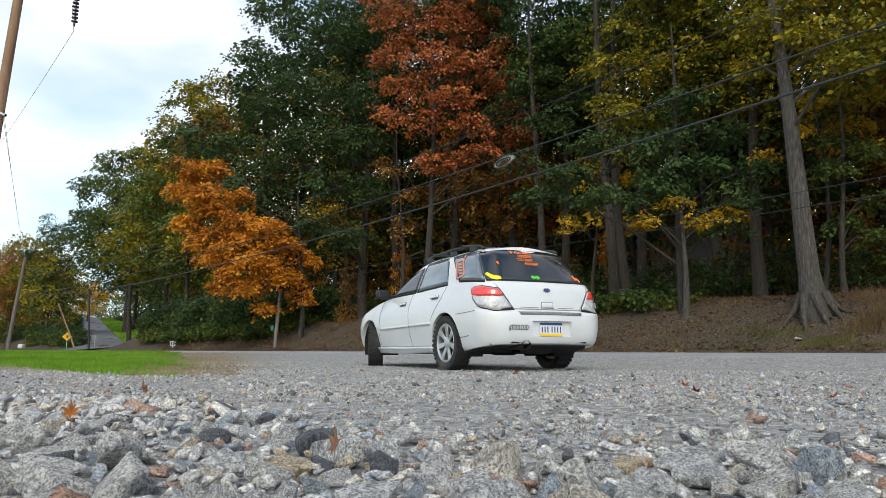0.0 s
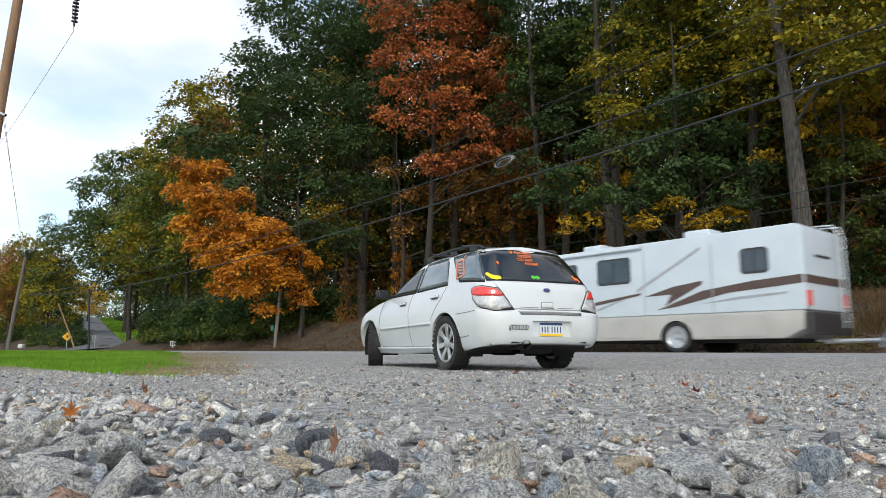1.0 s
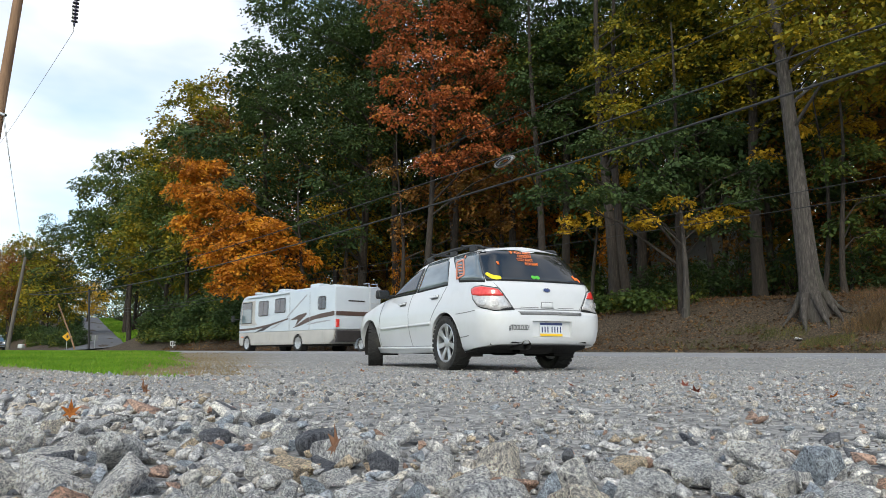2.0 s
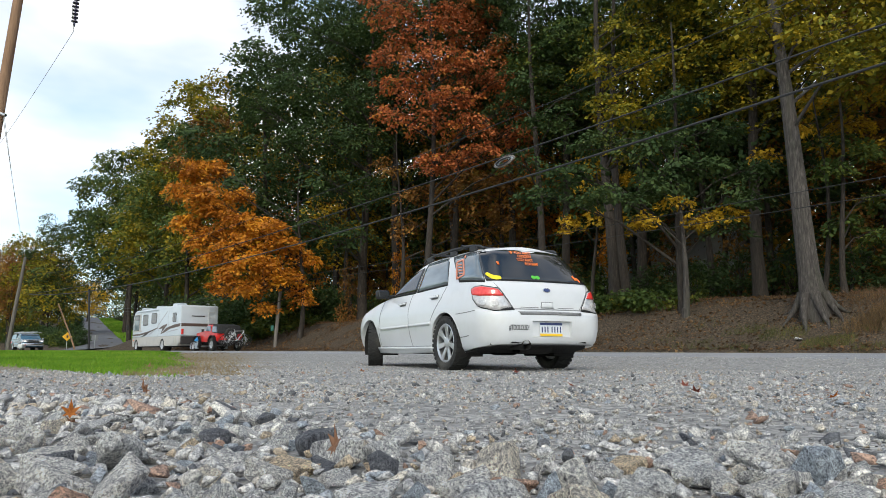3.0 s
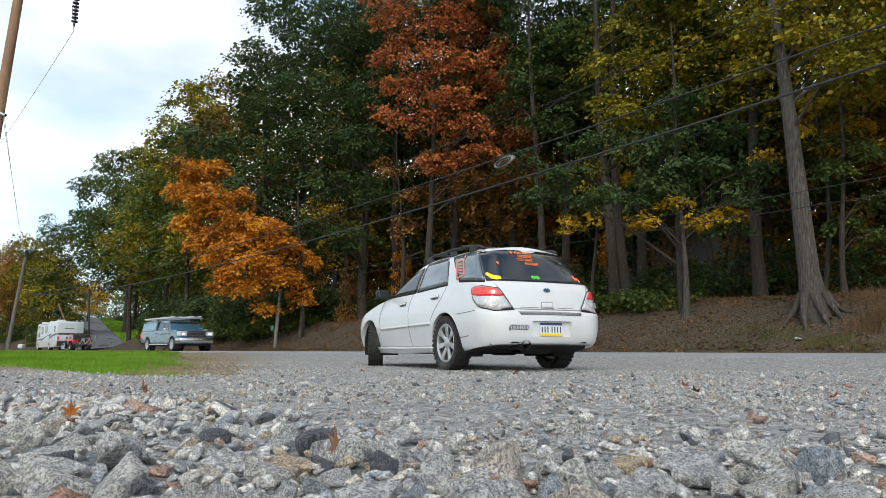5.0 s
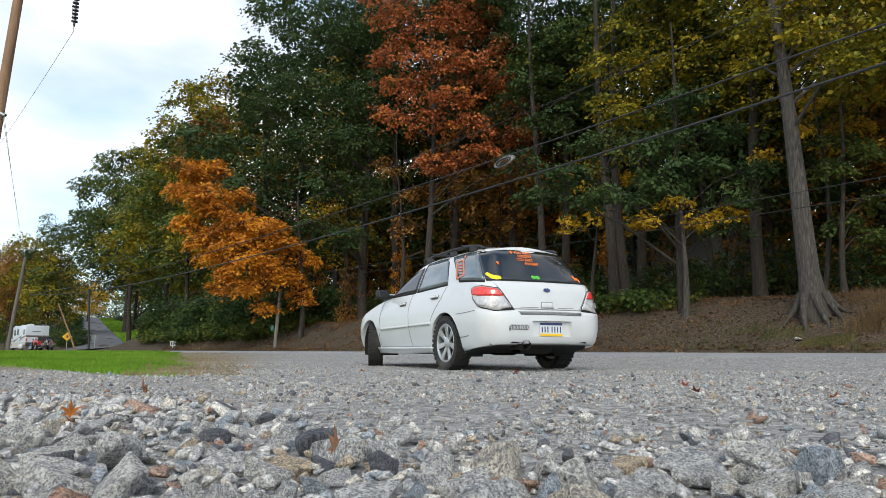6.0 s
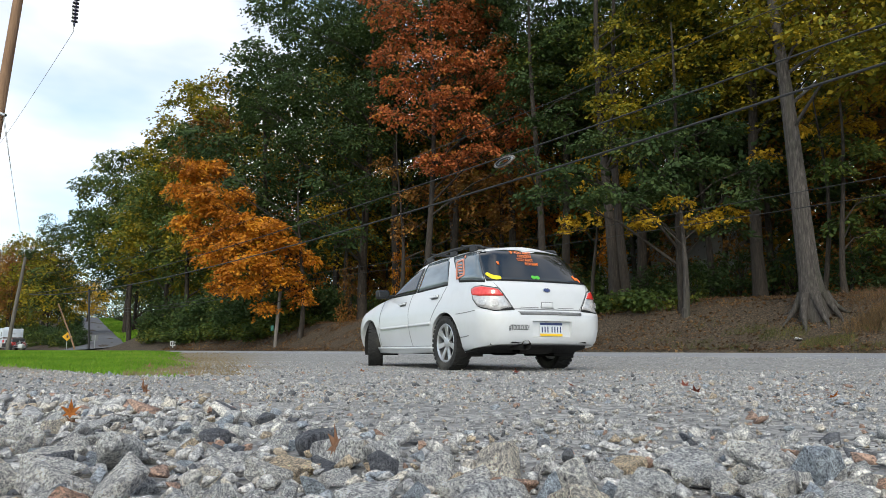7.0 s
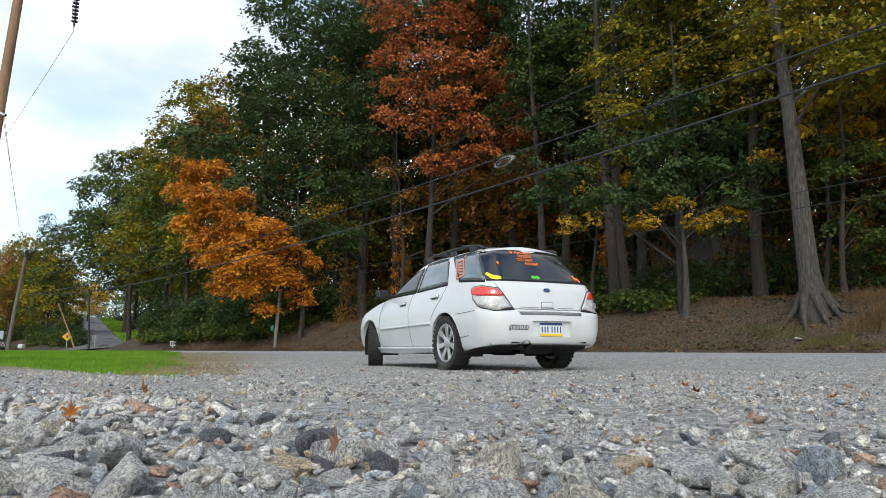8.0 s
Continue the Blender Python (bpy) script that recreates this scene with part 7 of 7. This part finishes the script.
# ---- stones, gravel, grass, fallen leaves ----
def stone_material(name, k_speck, k_vein, k_bump, relief, calm=0.0, pale=1.0):
    m, n, l, p = nodes_of(name)
    info, geo, co = n.new("ShaderNodeObjectInfo"), n.new("ShaderNodeNewGeometry"), n.new("ShaderNodeTexCoord")
    add = n.new("ShaderNodeMath")
    add.operation = "ADD"
    l.new(info.outputs["Random"], add.inputs[0])
    l.new(geo.outputs["Random Per Island"], add.inputs[1])
    fr = n.new("ShaderNodeMath")
    fr.operation = "FRACT"
    l.new(add.outputs[0], fr.inputs[0])
    tone = ramp(n, [tuple(c * min(pale, 0.80 / max(q)) for c in q) for q in [(0.13, 0.135, 0.15), (0.46, 0.455, 0.45), (0.56, 0.55, 0.535), (0.63, 0.61, 0.585), (0.57, 0.52, 0.45), (0.42, 0.27, 0.20), (0.72, 0.69, 0.64), (0.52, 0.42, 0.30), (0.34, 0.375, 0.415)]],
                [0.0, 0.07, 0.27, 0.46, 0.64, 0.75, 0.80, 0.87, 0.92], "CONSTANT")
    l.new(fr.outputs[0], tone.inputs["Fac"])
    speck = noise_node(n, l, k_speck, 8, 0.75, co.outputs["Object"])
    vein = noise_node(n, l, k_vein, 8, 0.7, co.outputs["Object"])
    vein.inputs["Distortion"].default_value = 1.2
    sr = ramp(n, [(0.26, 0.26, 0.28), (0.95, 0.95, 0.95), (1.5, 1.48, 1.45)], [0.39, 0.5, 0.61])
    vr = ramp(n, [(0.50, 0.50, 0.53), (1.0, 1.0, 1.0), (1.35, 1.33, 1.28)], [0.38, 0.5, 0.62])
    l.new(speck.outputs["Fac"], sr.inputs["Fac"])
    l.new(vein.outputs["Fac"], vr.inputs["Fac"])
    col = tone.outputs["Color"]
    for r in (sr, vr):
        k = n.new("ShaderNodeMixRGB")
        k.blend_type, k.inputs["Fac"].default_value = "MULTIPLY", 1.0
        l.new(col, k.inputs["Color1"])
        l.new(r.outputs[0], k.inputs["Color2"])
        col = k.outputs[0]
    k = n.new("ShaderNodeMixRGB")
    k.inputs["Fac"].default_value, k.inputs["Color2"].default_value = calm, (0.30, 0.29, 0.275, 1)
    l.new(col, k.inputs["Color1"])
    l.new(k.outputs[0], p.inputs["Base Color"])
    p.inputs["Roughness"].default_value, p.inputs["Specular IOR Level"].default_value = 0.82, 0.3
    b = n.new("ShaderNodeBump")
    b.inputs["Strength"].default_value, b.inputs["Distance"].default_value = 1.0, relief
    h = noise_node(n, l, k_bump, 8, 0.7, co.outputs["Object"])
    l.new(h.outputs["Fac"], b.inputs["Height"])
    l.new(b.outputs[0], p.inputs["Normal"])
    return m


STONE = stone_material("crushed_stone", 30, 4.5, 13, 0.034, 0.0, 1.55)
GRAVEL = stone_material("crushed_gravel", 260, 60, 180, 0.004, 0.15, 0.88)
STREWN = stone_material("strewn_stone", 200, 40, 120, 0.004, 0.1, 0.9)


def rock_bm(rng, points=15, bevel=0.05, cuts=1):
    """An angular broken stone about one unit across."""
    bm = bmesh.new()
    axes = np.array([0.5, 0.5 * rng.uniform(0.6, 0.95), 0.5 * rng.uniform(0.36, 0.64)])
    for _ in range(points):
        d = rng.normal(0, 1, 3)
        d /= np.linalg.norm(d)
        bm.verts.new(d * axes * rng.uniform(0.85, 1.12))
    res = bmesh.ops.convex_hull(bm, input=bm.verts[:])
    loose = [v for v in bm.verts if not v.link_faces]
    bmesh.ops.delete(bm, geom=loose, context="VERTS")
    bmesh.ops.dissolve_limit(bm, angle_limit=radians(14), verts=bm.verts[:], edges=bm.edges[:])
    if bevel:
        bmesh.ops.bevel(bm, geom=bm.edges[:], offset=bevel, segments=1, affect="EDGES", profile=0.6, clamp_overlap=True)
    bmesh.ops.triangulate(bm, faces=bm.faces[:])
    for _ in range(cuts):
        bmesh.ops.subdivide_edges(bm, edges=bm.edges[:], cuts=1, use_grid_fill=True)
        for v in bm.verts:
            q = v.co * 4.2 + Vector(rng.normal(0, 0.01, 3))
            v.co += v.co.normalized() * 0.05 * noise.noise(q * 1.3 + Vector((points, 0, 0)))
    return bm


def turn_matrices(rng, n, tilt=0.5):
    """n turns: any heading, some tilt."""
    a, b, c = rng.uniform(0, 2 * np.pi, n), rng.normal(0, tilt, n), rng.normal(0, tilt, n)
    ca, sa, cb, sb, cc, sc = np.cos(a), np.sin(a), np.cos(b), np.sin(b), np.cos(c), np.sin(c)
    z, o = np.zeros(n), np.ones(n)
    Rz = np.stack([ca, -sa, z, sa, ca, z, z, z, o], 1).reshape(n, 3, 3)
    Rx = np.stack([o, z, z, z, cb, -sb, z, sb, cb], 1).reshape(n, 3, 3)
    Ry = np.stack([cc, z, sc, z, o, z, -sc, z, cc], 1).reshape(n, 3, 3)
    return Rz @ Rx @ Ry


def scatter(rng, n, y0, y1, power=1.0, spread=0.75, margin=0.35):
    y = y0 + (y1 - y0) * rng.random(n) ** power
    x = rng.uniform(-1, 1, n) * (y * spread + margin)
    return x, y


def heap(x, y):
    """How thickly the large stones lie: a full heap near the eye, reaching further out on one side."""
    reach = 1.30 + 1.9 * smooth(0.05, -0.60, x / np.maximum(y, 0.3))
    return 1 - smooth(reach * 0.70, reach * 1.2, y)


def lay_stones():
    rng = np.random.default_rng(42)
    shapes = []
    for k in range(14):
        me = bpy.data.meshes.new("stone")
        bm = rock_bm(rng, int(rng.integers(9, 15)), 0.022, 1)
        bm.to_mesh(me)
        bm.free()
        me.materials.append(STONE)
        shapes.append(me)
    plain = []
    for k in range(8):
        bm = rock_bm(rng, int(rng.integers(9, 13)), 0.03, 0)
        bm.verts.index_update()
        plain.append((np.array([v.co[:] for v in bm.verts]), np.array([[v.index for v in f.verts] for f in bm.faces])))
        bm.free()
    # large stones one by one, kept apart by their size
    placed, cells = [], {}
    made = 0

    def try_place(x, y, size, gap):
        key = (int(x / 0.2), int(y / 0.2))
        for i in (-1, 0, 1):
            for j in (-1, 0, 1):
                for px, py, ps in cells.get((key[0] + i, key[1] + j), ()):
                    if math.hypot(px - x, py - y) < (size + ps) * gap:
                        return False
        cells.setdefault(key, []).append((x, y, size))
        placed.append((x, y, size))
        return True

    xs, ys = scatter(rng, 9000, 0.86, 6.5, 1.25)
    thick = heap(xs, ys)
    for x, y, k, u, v in zip(xs, ys, thick, rng.random(9000), rng.random(9000)):
        if u > k * 0.97 + 0.04:
            continue
        size = (0.055 + 0.085 * v ** 1.4) * (1.0 if k > 0.5 else 0.5) * (1.0 if y < 1.9 else 0.85)
        try_place(x, y, size, 0.36)
    big = len(placed)
    xs, ys = scatter(rng, 14000, 0.86, 4.5, 1.25)
    for x, y, k, u, v in zip(xs, ys, heap(xs, ys), rng.random(14000), rng.random(14000)):
        if u < k and len(placed) < big + 1500:
            try_place(x, y, 0.022 + 0.03 * v, 0.36)
    placed.sort(key=lambda p: p[1] - 4 * (p[2] > 0.055))
    rest_v, rest_f, count = [], [], 0
    R = turn_matrices(rng, len(placed), 0.32)
    for i, (x, y, size) in enumerate(placed):
        m = shapes[int(rng.integers(0, len(shapes)))]
        z = gz(x, y) + size * rng.uniform(0.05, 0.26) + (0.012 if size < 0.05 else 0)
        if i < 300:
            ob = new("stone", m)
            ob.parent = ground
            ob.matrix_world = Matrix.Translation((x, y, z)) @ Matrix(R[i].tolist()).to_4x4() @ Matrix.Diagonal((size * 1.12, size * 1.12, size * 1.12, 1))
        else:
            pv, pf = plain[i % 8]
            co = pv * size * 1.12
            rest_v.append(co @ R[i].T + np.array([x, y, z]))
            rest_f.append(pf + count)
            count += len(co)
    if rest_v:
        ob = link("stones", np_mesh("stones", np.concatenate(rest_v), np.concatenate(rest_f)), STREWN)
        tagged(ob, "broken grey stones strewn at the lot's edge", "stones", kind="stuff")
    # small gravel
    small = []
    for k in range(9):
        bm = rock_bm(rng, 8, 0.0, 0)
        bm.verts.ensure_lookup_table()
        bm.verts.index_update()
        small.append((np.array([v.co[:] for v in bm.verts]), np.array([[v.index for v in f.verts] for f in bm.faces])))
        bm.free()
    V, F, base = [], [], 0
    for n, y0, y1, power, lo, hi in ((24000, 0.85, 4.0, 1.25, 0.005, 0.026), (26000, 3.0, 8.0, 1.2, 0.009, 0.034), (11000, 7.0, 14.0, 1.1, 0.014, 0.034), (1500, 1.5, 7.0, 1.2, 0.03, 0.075)):
        x, y = scatter(rng, n, y0, y1, power)
        size = lo + (hi - lo) * rng.random(n) ** 3.0
        drift = np.sin(x * 2.1 + 0.7 * y) * np.sin(y * 1.7 - 0.6 * x) + 0.4 * np.sin(x * 5.3 + y * 3.1)
        keep = (lawn_mask(x, y) < 0.3) & (rng.random(n) > heap(x, y) * 0.85) & ((drift > 0.05) | (rng.random(n) < (0.12 if lo >= 0.03 else 0.55)))
        x, y, size = x[keep], y[keep], size[keep]
        z = ground_z(x, y) + size * 0.15
        R = turn_matrices(rng, len(x), 0.6)
        pick = rng.integers(0, len(small), len(x))
        for k, (sv, sf) in enumerate(small):
            q = np.where(pick == k)[0]
            if not len(q):
                continue
            co = np.einsum("nij,vj->nvi", R[q], sv) * size[q][:, None, None] * 1.2 + np.stack([x[q], y[q], z[q]], 1)[:, None, :]
            V.append(co.reshape(-1, 3))
            F.append((sf[None] + (np.arange(len(q)) * len(sv))[:, None, None]).reshape(-1, 3) + base)
            base += len(q) * len(sv)
    ob = link("gravel", np_mesh("gravel", np.concatenate(V), np.concatenate(F)), GRAVEL)
    tagged(ob, "loose crushed grey gravel over the lot", "gravel", kind="stuff")

    # a flat pale rock lying on the bank
    bx, by = at(20.95, 8.4)
    bm = rock_bm(np.random.default_rng(3), 12, 0.03, 1)
    bmesh.ops.scale(bm, verts=bm.verts[:], vec=(0.62, 0.62, 0.34))
    rock = part("rock", bm, STONE)
    rock.matrix_world = pose(bx, by, gz(bx, by) + 0.06, 6, 4, 40)
    tagged(rock, "flat pale tan rock lying on the bank", "rock")


lay_stones()


def grow_grass():
    rng = np.random.default_rng(9)
    green = leaf_material("lawn_blades", [(0.07, 0.15, 0.012), (0.13, 0.27, 0.018), (0.20, 0.35, 0.028), (0.30, 0.36, 0.06)], [0.0, 0.4, 0.75, 1.0])
    dry = leaf_material("dry_grass", [(0.15, 0.12, 0.07), (0.26, 0.20, 0.11), (0.36, 0.27, 0.16), (0.20, 0.22, 0.07)], [0.0, 0.4, 0.75, 1.0])

    weeds = leaf_material("reddish_dry_weeds", [(0.06, 0.04, 0.025), (0.13, 0.08, 0.045), (0.22, 0.125, 0.07), (0.11, 0.12, 0.04)], [0.0, 0.4, 0.75, 1.0])

    def blades(x, y, h, w, name, mat, label, category):
        n = len(x)
        z = ground_z(x, y) - 0.005
        a = rng.uniform(0, 2 * np.pi, n)
        lean = rng.normal(0, 0.35, (n, 2)) * h[:, None]
        p = np.stack([x, y, z], 1)
        d = np.stack([np.cos(a), np.sin(a), np.zeros(n)], 1) * w[:, None]
        tip = p + np.concatenate([lean, h[:, None]], 1)
        v = np.stack([p - d, p + d, tip], 1).reshape(-1, 3)
        f = np.arange(3 * n).reshape(-1, 3)
        tagged(link(name, np_mesh(name, v, f), mat), label, category, kind="stuff")

    n = 520000
    y = 5.0 + 52 * rng.random(n) ** 1.9
    x = -0.72 * y + (0.42 * y) * rng.random(n)
    k = lawn_mask(x, y)
    sel = rng.random(n) < k ** 1.4 * 0.62
    x, y = x[sel], y[sel]
    blades(x, y, rng.uniform(0.025, 0.06, len(x)), rng.uniform(0.003, 0.007, len(x)) * (1 + y / 14), "lawn_grass", green, "bright green mown grass", "grass")
    # worn dry grass where the lawn runs out into the gravel
    n = 60000
    y = 6.5 + 22 * rng.random(n) ** 1.6
    q = rng.random(n)
    x = -0.46 * y + 0.19 * y * q ** 1.2
    sel = (x * NX + y * NY < ROAD_NEAR) & (rng.random(n) < 0.35 * (1 - q))
    x, y = x[sel], y[sel]
    blades(x, y, rng.uniform(0.015, 0.04, len(x)), rng.uniform(0.004, 0.008, len(x)) * (1 + y / 14), "dry_lawn_edge", dry, "thin dry grass at the lawn's edge", "grass")
    # dry weeds on the bank
    n = 95000
    s = rng.uniform(-2, 48, n)
    o = 20.3 + 4.2 * rng.random(n)
    patch = np.sin(s * 0.55 + 1.2) * np.sin(o * 1.6 + s * 0.4)
    near = smooth(9.0, 6.0, s)
    sel = rng.random(n) < np.clip(0.16 + 0.6 * near * smooth(20.8, 22.0, o) + 0.5 * (patch > 0.30) * smooth(21.8, 23.4, o), 0, 1)
    o, s = o[sel], s[sel]
    x, y = o * NX + s * UX, o * NY + s * UY
    blades(x, y, rng.uniform(0.06, 0.50, len(x)) * (0.22 + 0.25 * smooth(22.4, 23.6, o) + 0.6 * smooth(9, 4, s)), rng.uniform(0.003, 0.009, len(x)), "dry_weeds", weeds, "dry reddish-brown weeds on the bank", "weeds")
    # tall rusty weeds where the bank is open to the light
    n = 14000
    s, o = rng.uniform(2.5, 8.0, n), 21.3 + 2.6 * rng.random(n)
    sel = rng.random(n) < smooth(7.9, 6.6, s) * (0.45 + 0.55 * np.sin(s * 3.1 + o * 2.0))
    o, s = o[sel], s[sel]
    x, y = o * NX + s * UX, o * NY + s * UY
    rusty = leaf_material("rusty_weeds", [(0.07, 0.05, 0.028), (0.14, 0.092, 0.044), (0.23, 0.14, 0.065), (0.15, 0.15, 0.05)], [0.0, 0.4, 0.75, 1.0])
    blades(x, y, rng.uniform(0.12, 0.42, len(x)), rng.uniform(0.004, 0.010, len(x)), "rusty_weeds", rusty, "tall rust-brown dry weeds on the bank", "weeds")
    # green tufts by the great tree's roots
    n = 9000
    s, o = rng.normal(8.2, 2.0, n), rng.normal(21.0, 0.5, n)
    sel = (np.sin(s * 2.3) * np.sin(o * 4.1 + s) > 0.05) & (o > 19.6)
    o, s = o[sel], s[sel]
    x, y = o * NX + s * UX, o * NY + s * UY
    bank_green = leaf_material("bank_grass", [(0.05, 0.06, 0.02), (0.09, 0.10, 0.03), (0.15, 0.14, 0.045), (0.22, 0.18, 0.07)], [0.0, 0.4, 0.75, 1.0])
    blades(x, y, rng.uniform(0.05, 0.20, len(x)), rng.uniform(0.004, 0.009, len(x)), "bank_grass", bank_green, "thin olive-green grass tufts on the bank", "grass")
    # grass verge beside the side road
    n = 16000
    k, w = rng.random(n) * 1.3, rng.uniform(3.2, 8, n)
    x, y = -40.0 - 63 * k + 0.884 * w, 81.0 + 119 * k + 0.468 * w
    blades(x, y, rng.uniform(0.15, 0.4, n), rng.uniform(0.10, 0.25, n), "verge_grass", green, "green grass verge beside the side road", "grass")
    # fallen leaves on the bank, and a few on the lot
    brown = leaf_material("fallen_leaves", [(0.05, 0.03, 0.016), (0.12, 0.068, 0.032), (0.21, 0.115, 0.05), (0.34, 0.21, 0.10)], [0.0, 0.35, 0.7, 1.0])
    n = 34000
    s, o = rng.uniform(-6, 60, n), 20.2 + 9 * rng.random(n) ** 1.3
    x, y = o * NX + s * UX, o * NY + s * UY
    c = np.stack([x, y, ground_z(x, y) + 0.02], 1)
    me = leaves_mesh("leaf_litter", c, 1, 0.01, 0.11, rng, 0.5)
    tagged(link("leaf_litter", me, brown), "brown fallen leaves over the wooded bank", "leaves", kind="stuff")


grow_grass()


def dry_leaf(x, y, z, size, turn, tilt, mat, label):
    """A fallen maple leaf: five pointed lobes, cupped."""
    bm = bmesh.new()
    mid = bm.verts.new((0, 0, 0))
    ring = []
    tips = [(-90, 0.45), (-50, 0.22), (-25, 0.62), (5, 0.30), (35, 0.88), (62, 0.42), (90, 1.0), (118, 0.42), (145, 0.88), (175, 0.30), (205, 0.62), (230, 0.22)]
    for a, r in tips:
        ring.append(bm.verts.new((r * math.cos(radians(a)) * 0.5, r * math.sin(radians(a)) * 0.5, 0.22 * r * r * (0.6 + 0.4 * math.sin(a)))))
    for p, q in zip(ring, ring[1:] + ring[:1]):
        bm.faces.new((mid, p, q))
    bmesh.ops.solidify(bm, geom=bm.faces[:], thickness=0.012)
    ob = part("fallen_leaf", bm, mat)
    ob.matrix_world = pose(x, y, z, tilt, 0, turn) @ Matrix.Diagonal((size, size, size, 1))
    return tagged(ob, label, "leaf", "fallen leaves on the gravel")


def drop_leaves():
    orange = surface("orange_dry_leaf", [(0.42, 0.13, 0.02), (0.58, 0.21, 0.03)], 30, 0.7)
    brown = surface("brown_dry_leaf", [(0.26, 0.13, 0.07), (0.40, 0.22, 0.13)], 30, 0.7)
    red = surface("red_dry_leaf", [(0.20, 0.05, 0.03), (0.32, 0.09, 0.05)], 30, 0.7)
    spots = [(-0.80, 1.50, 0.105, 0.055, 20, 62, orange, "bright orange dry leaf standing among stones"), (-0.77, 1.46, 0.09, 0.05, 150, 15, brown, "curled pale brown dry leaf between stones"),
             (-0.175, 1.13, 0.085, 0.07, 300, 68, brown, "curled brown dry leaf wedged between stones"), (-1.05, 2.45, 0.10, 0.08, 80, 55, brown, "brown dry leaf on the stones"),
             (1.43, 4.1, 0, 0.10, 10, 20, red, "dark red dry leaf on the gravel"), (1.24, 3.4, 0, 0.09, 130, 25, red, "dark red dry leaf on the gravel"),
             (1.62, 2.9, 0, 0.08, 200, 20, orange, "orange-brown dry leaf on the gravel"), (0.75, 4.0, 0, 0.09, 60, 12, red, "reddish dry leaf on the gravel"),
             (-2.4, 8.6, 0, 0.10, 60, 15, orange, "orange-brown dry leaf on the gravel"), (-0.8, 6.9, 0, 0.10, 160, 15, orange, "orange-brown dry leaf on the gravel"),
             (0.7, 6.6, 0, 0.12, 10, 20, red, "reddish dry leaf on the gravel"), (-3.7, 8.7, 0, 0.16, 10, 15, brown, "pale dry leaf on the grass")]
    for x, y, z, size, turn, tilt, mat, label in spots:
        if z == 0:
            z = gz(x, y) + 0.028
        dry_leaf(x, y, z, size, turn, tilt, mat, label)


drop_leaves()

# ---- what moves ----
# metres along the road: the motorhome's tail, and the pickup's front axle
VAN_TRAVEL = [(0.0, -13.7), (1.0, 6.3), (1.7, 20.4), (2.8, 41.3), (3.5, 54.2), (4.5, 71.5), (5.8, 93.0), (6.5, 104.5), (8.0, 129.0)]
PICKUP_TRAVEL = [(0.0, 145.0), (2.8, 84.8), (3.5, 69.7), (4.5, 49.1), (5.8, 18.2), (6.2, 8.65), (6.5, 1.55), (8.0, -33.8)]


def motions():
    def rows(travel, ahead, o, turn, z=0.0):
        return [(t, pose(*at(o, s + ahead), ROAD_Z + z, 0, 0, turn)) for t, s in travel]

    walk(motorhome, rows(VAN_TRAVEL, 0.0, 17.6, ROAD_TURN))
    walk(dolly, rows(VAN_TRAVEL, -1.78, 17.6, ROAD_TURN))
    walk(jeep, rows(VAN_TRAVEL, -2.0, 17.6, ROAD_TURN))
    walk(bicycle_a, rows(VAN_TRAVEL, -5.52, 17.55, ROAD_TURN, 0.26))
    walk(bicycle_b, rows(VAN_TRAVEL, -5.70, 17.75, ROAD_TURN, 0.30))
    walk(pickup, rows(PICKUP_TRAVEL, 0.0, 14.25, ROAD_TURN + 180))
    walk(ladder_a, rows(PICKUP_TRAVEL, 3.15, 13.75, ROAD_TURN + 180, 1.866))
    walk(ladder_b, rows(PICKUP_TRAVEL, 2.2, 14.45, ROAD_TURN + 180, 1.866))
    # the wheels roll; beyond a quarter turn a step they slip back by whole spokes
    for w, (x, y, z), r, travel in SPINNERS:
        rate = 20.0 / r if travel == "van" else 23.0 / r
        step = math.degrees(rate) / FPS
        while step > 85:
            step -= 60 if travel == "pickup" else 45
        walk(w, [(i / FPS, pose(x, y, z) @ pose(0, 0, 0, -step * i, 0, 0)) for i in range(int(8 * FPS) + 1)])


motions()
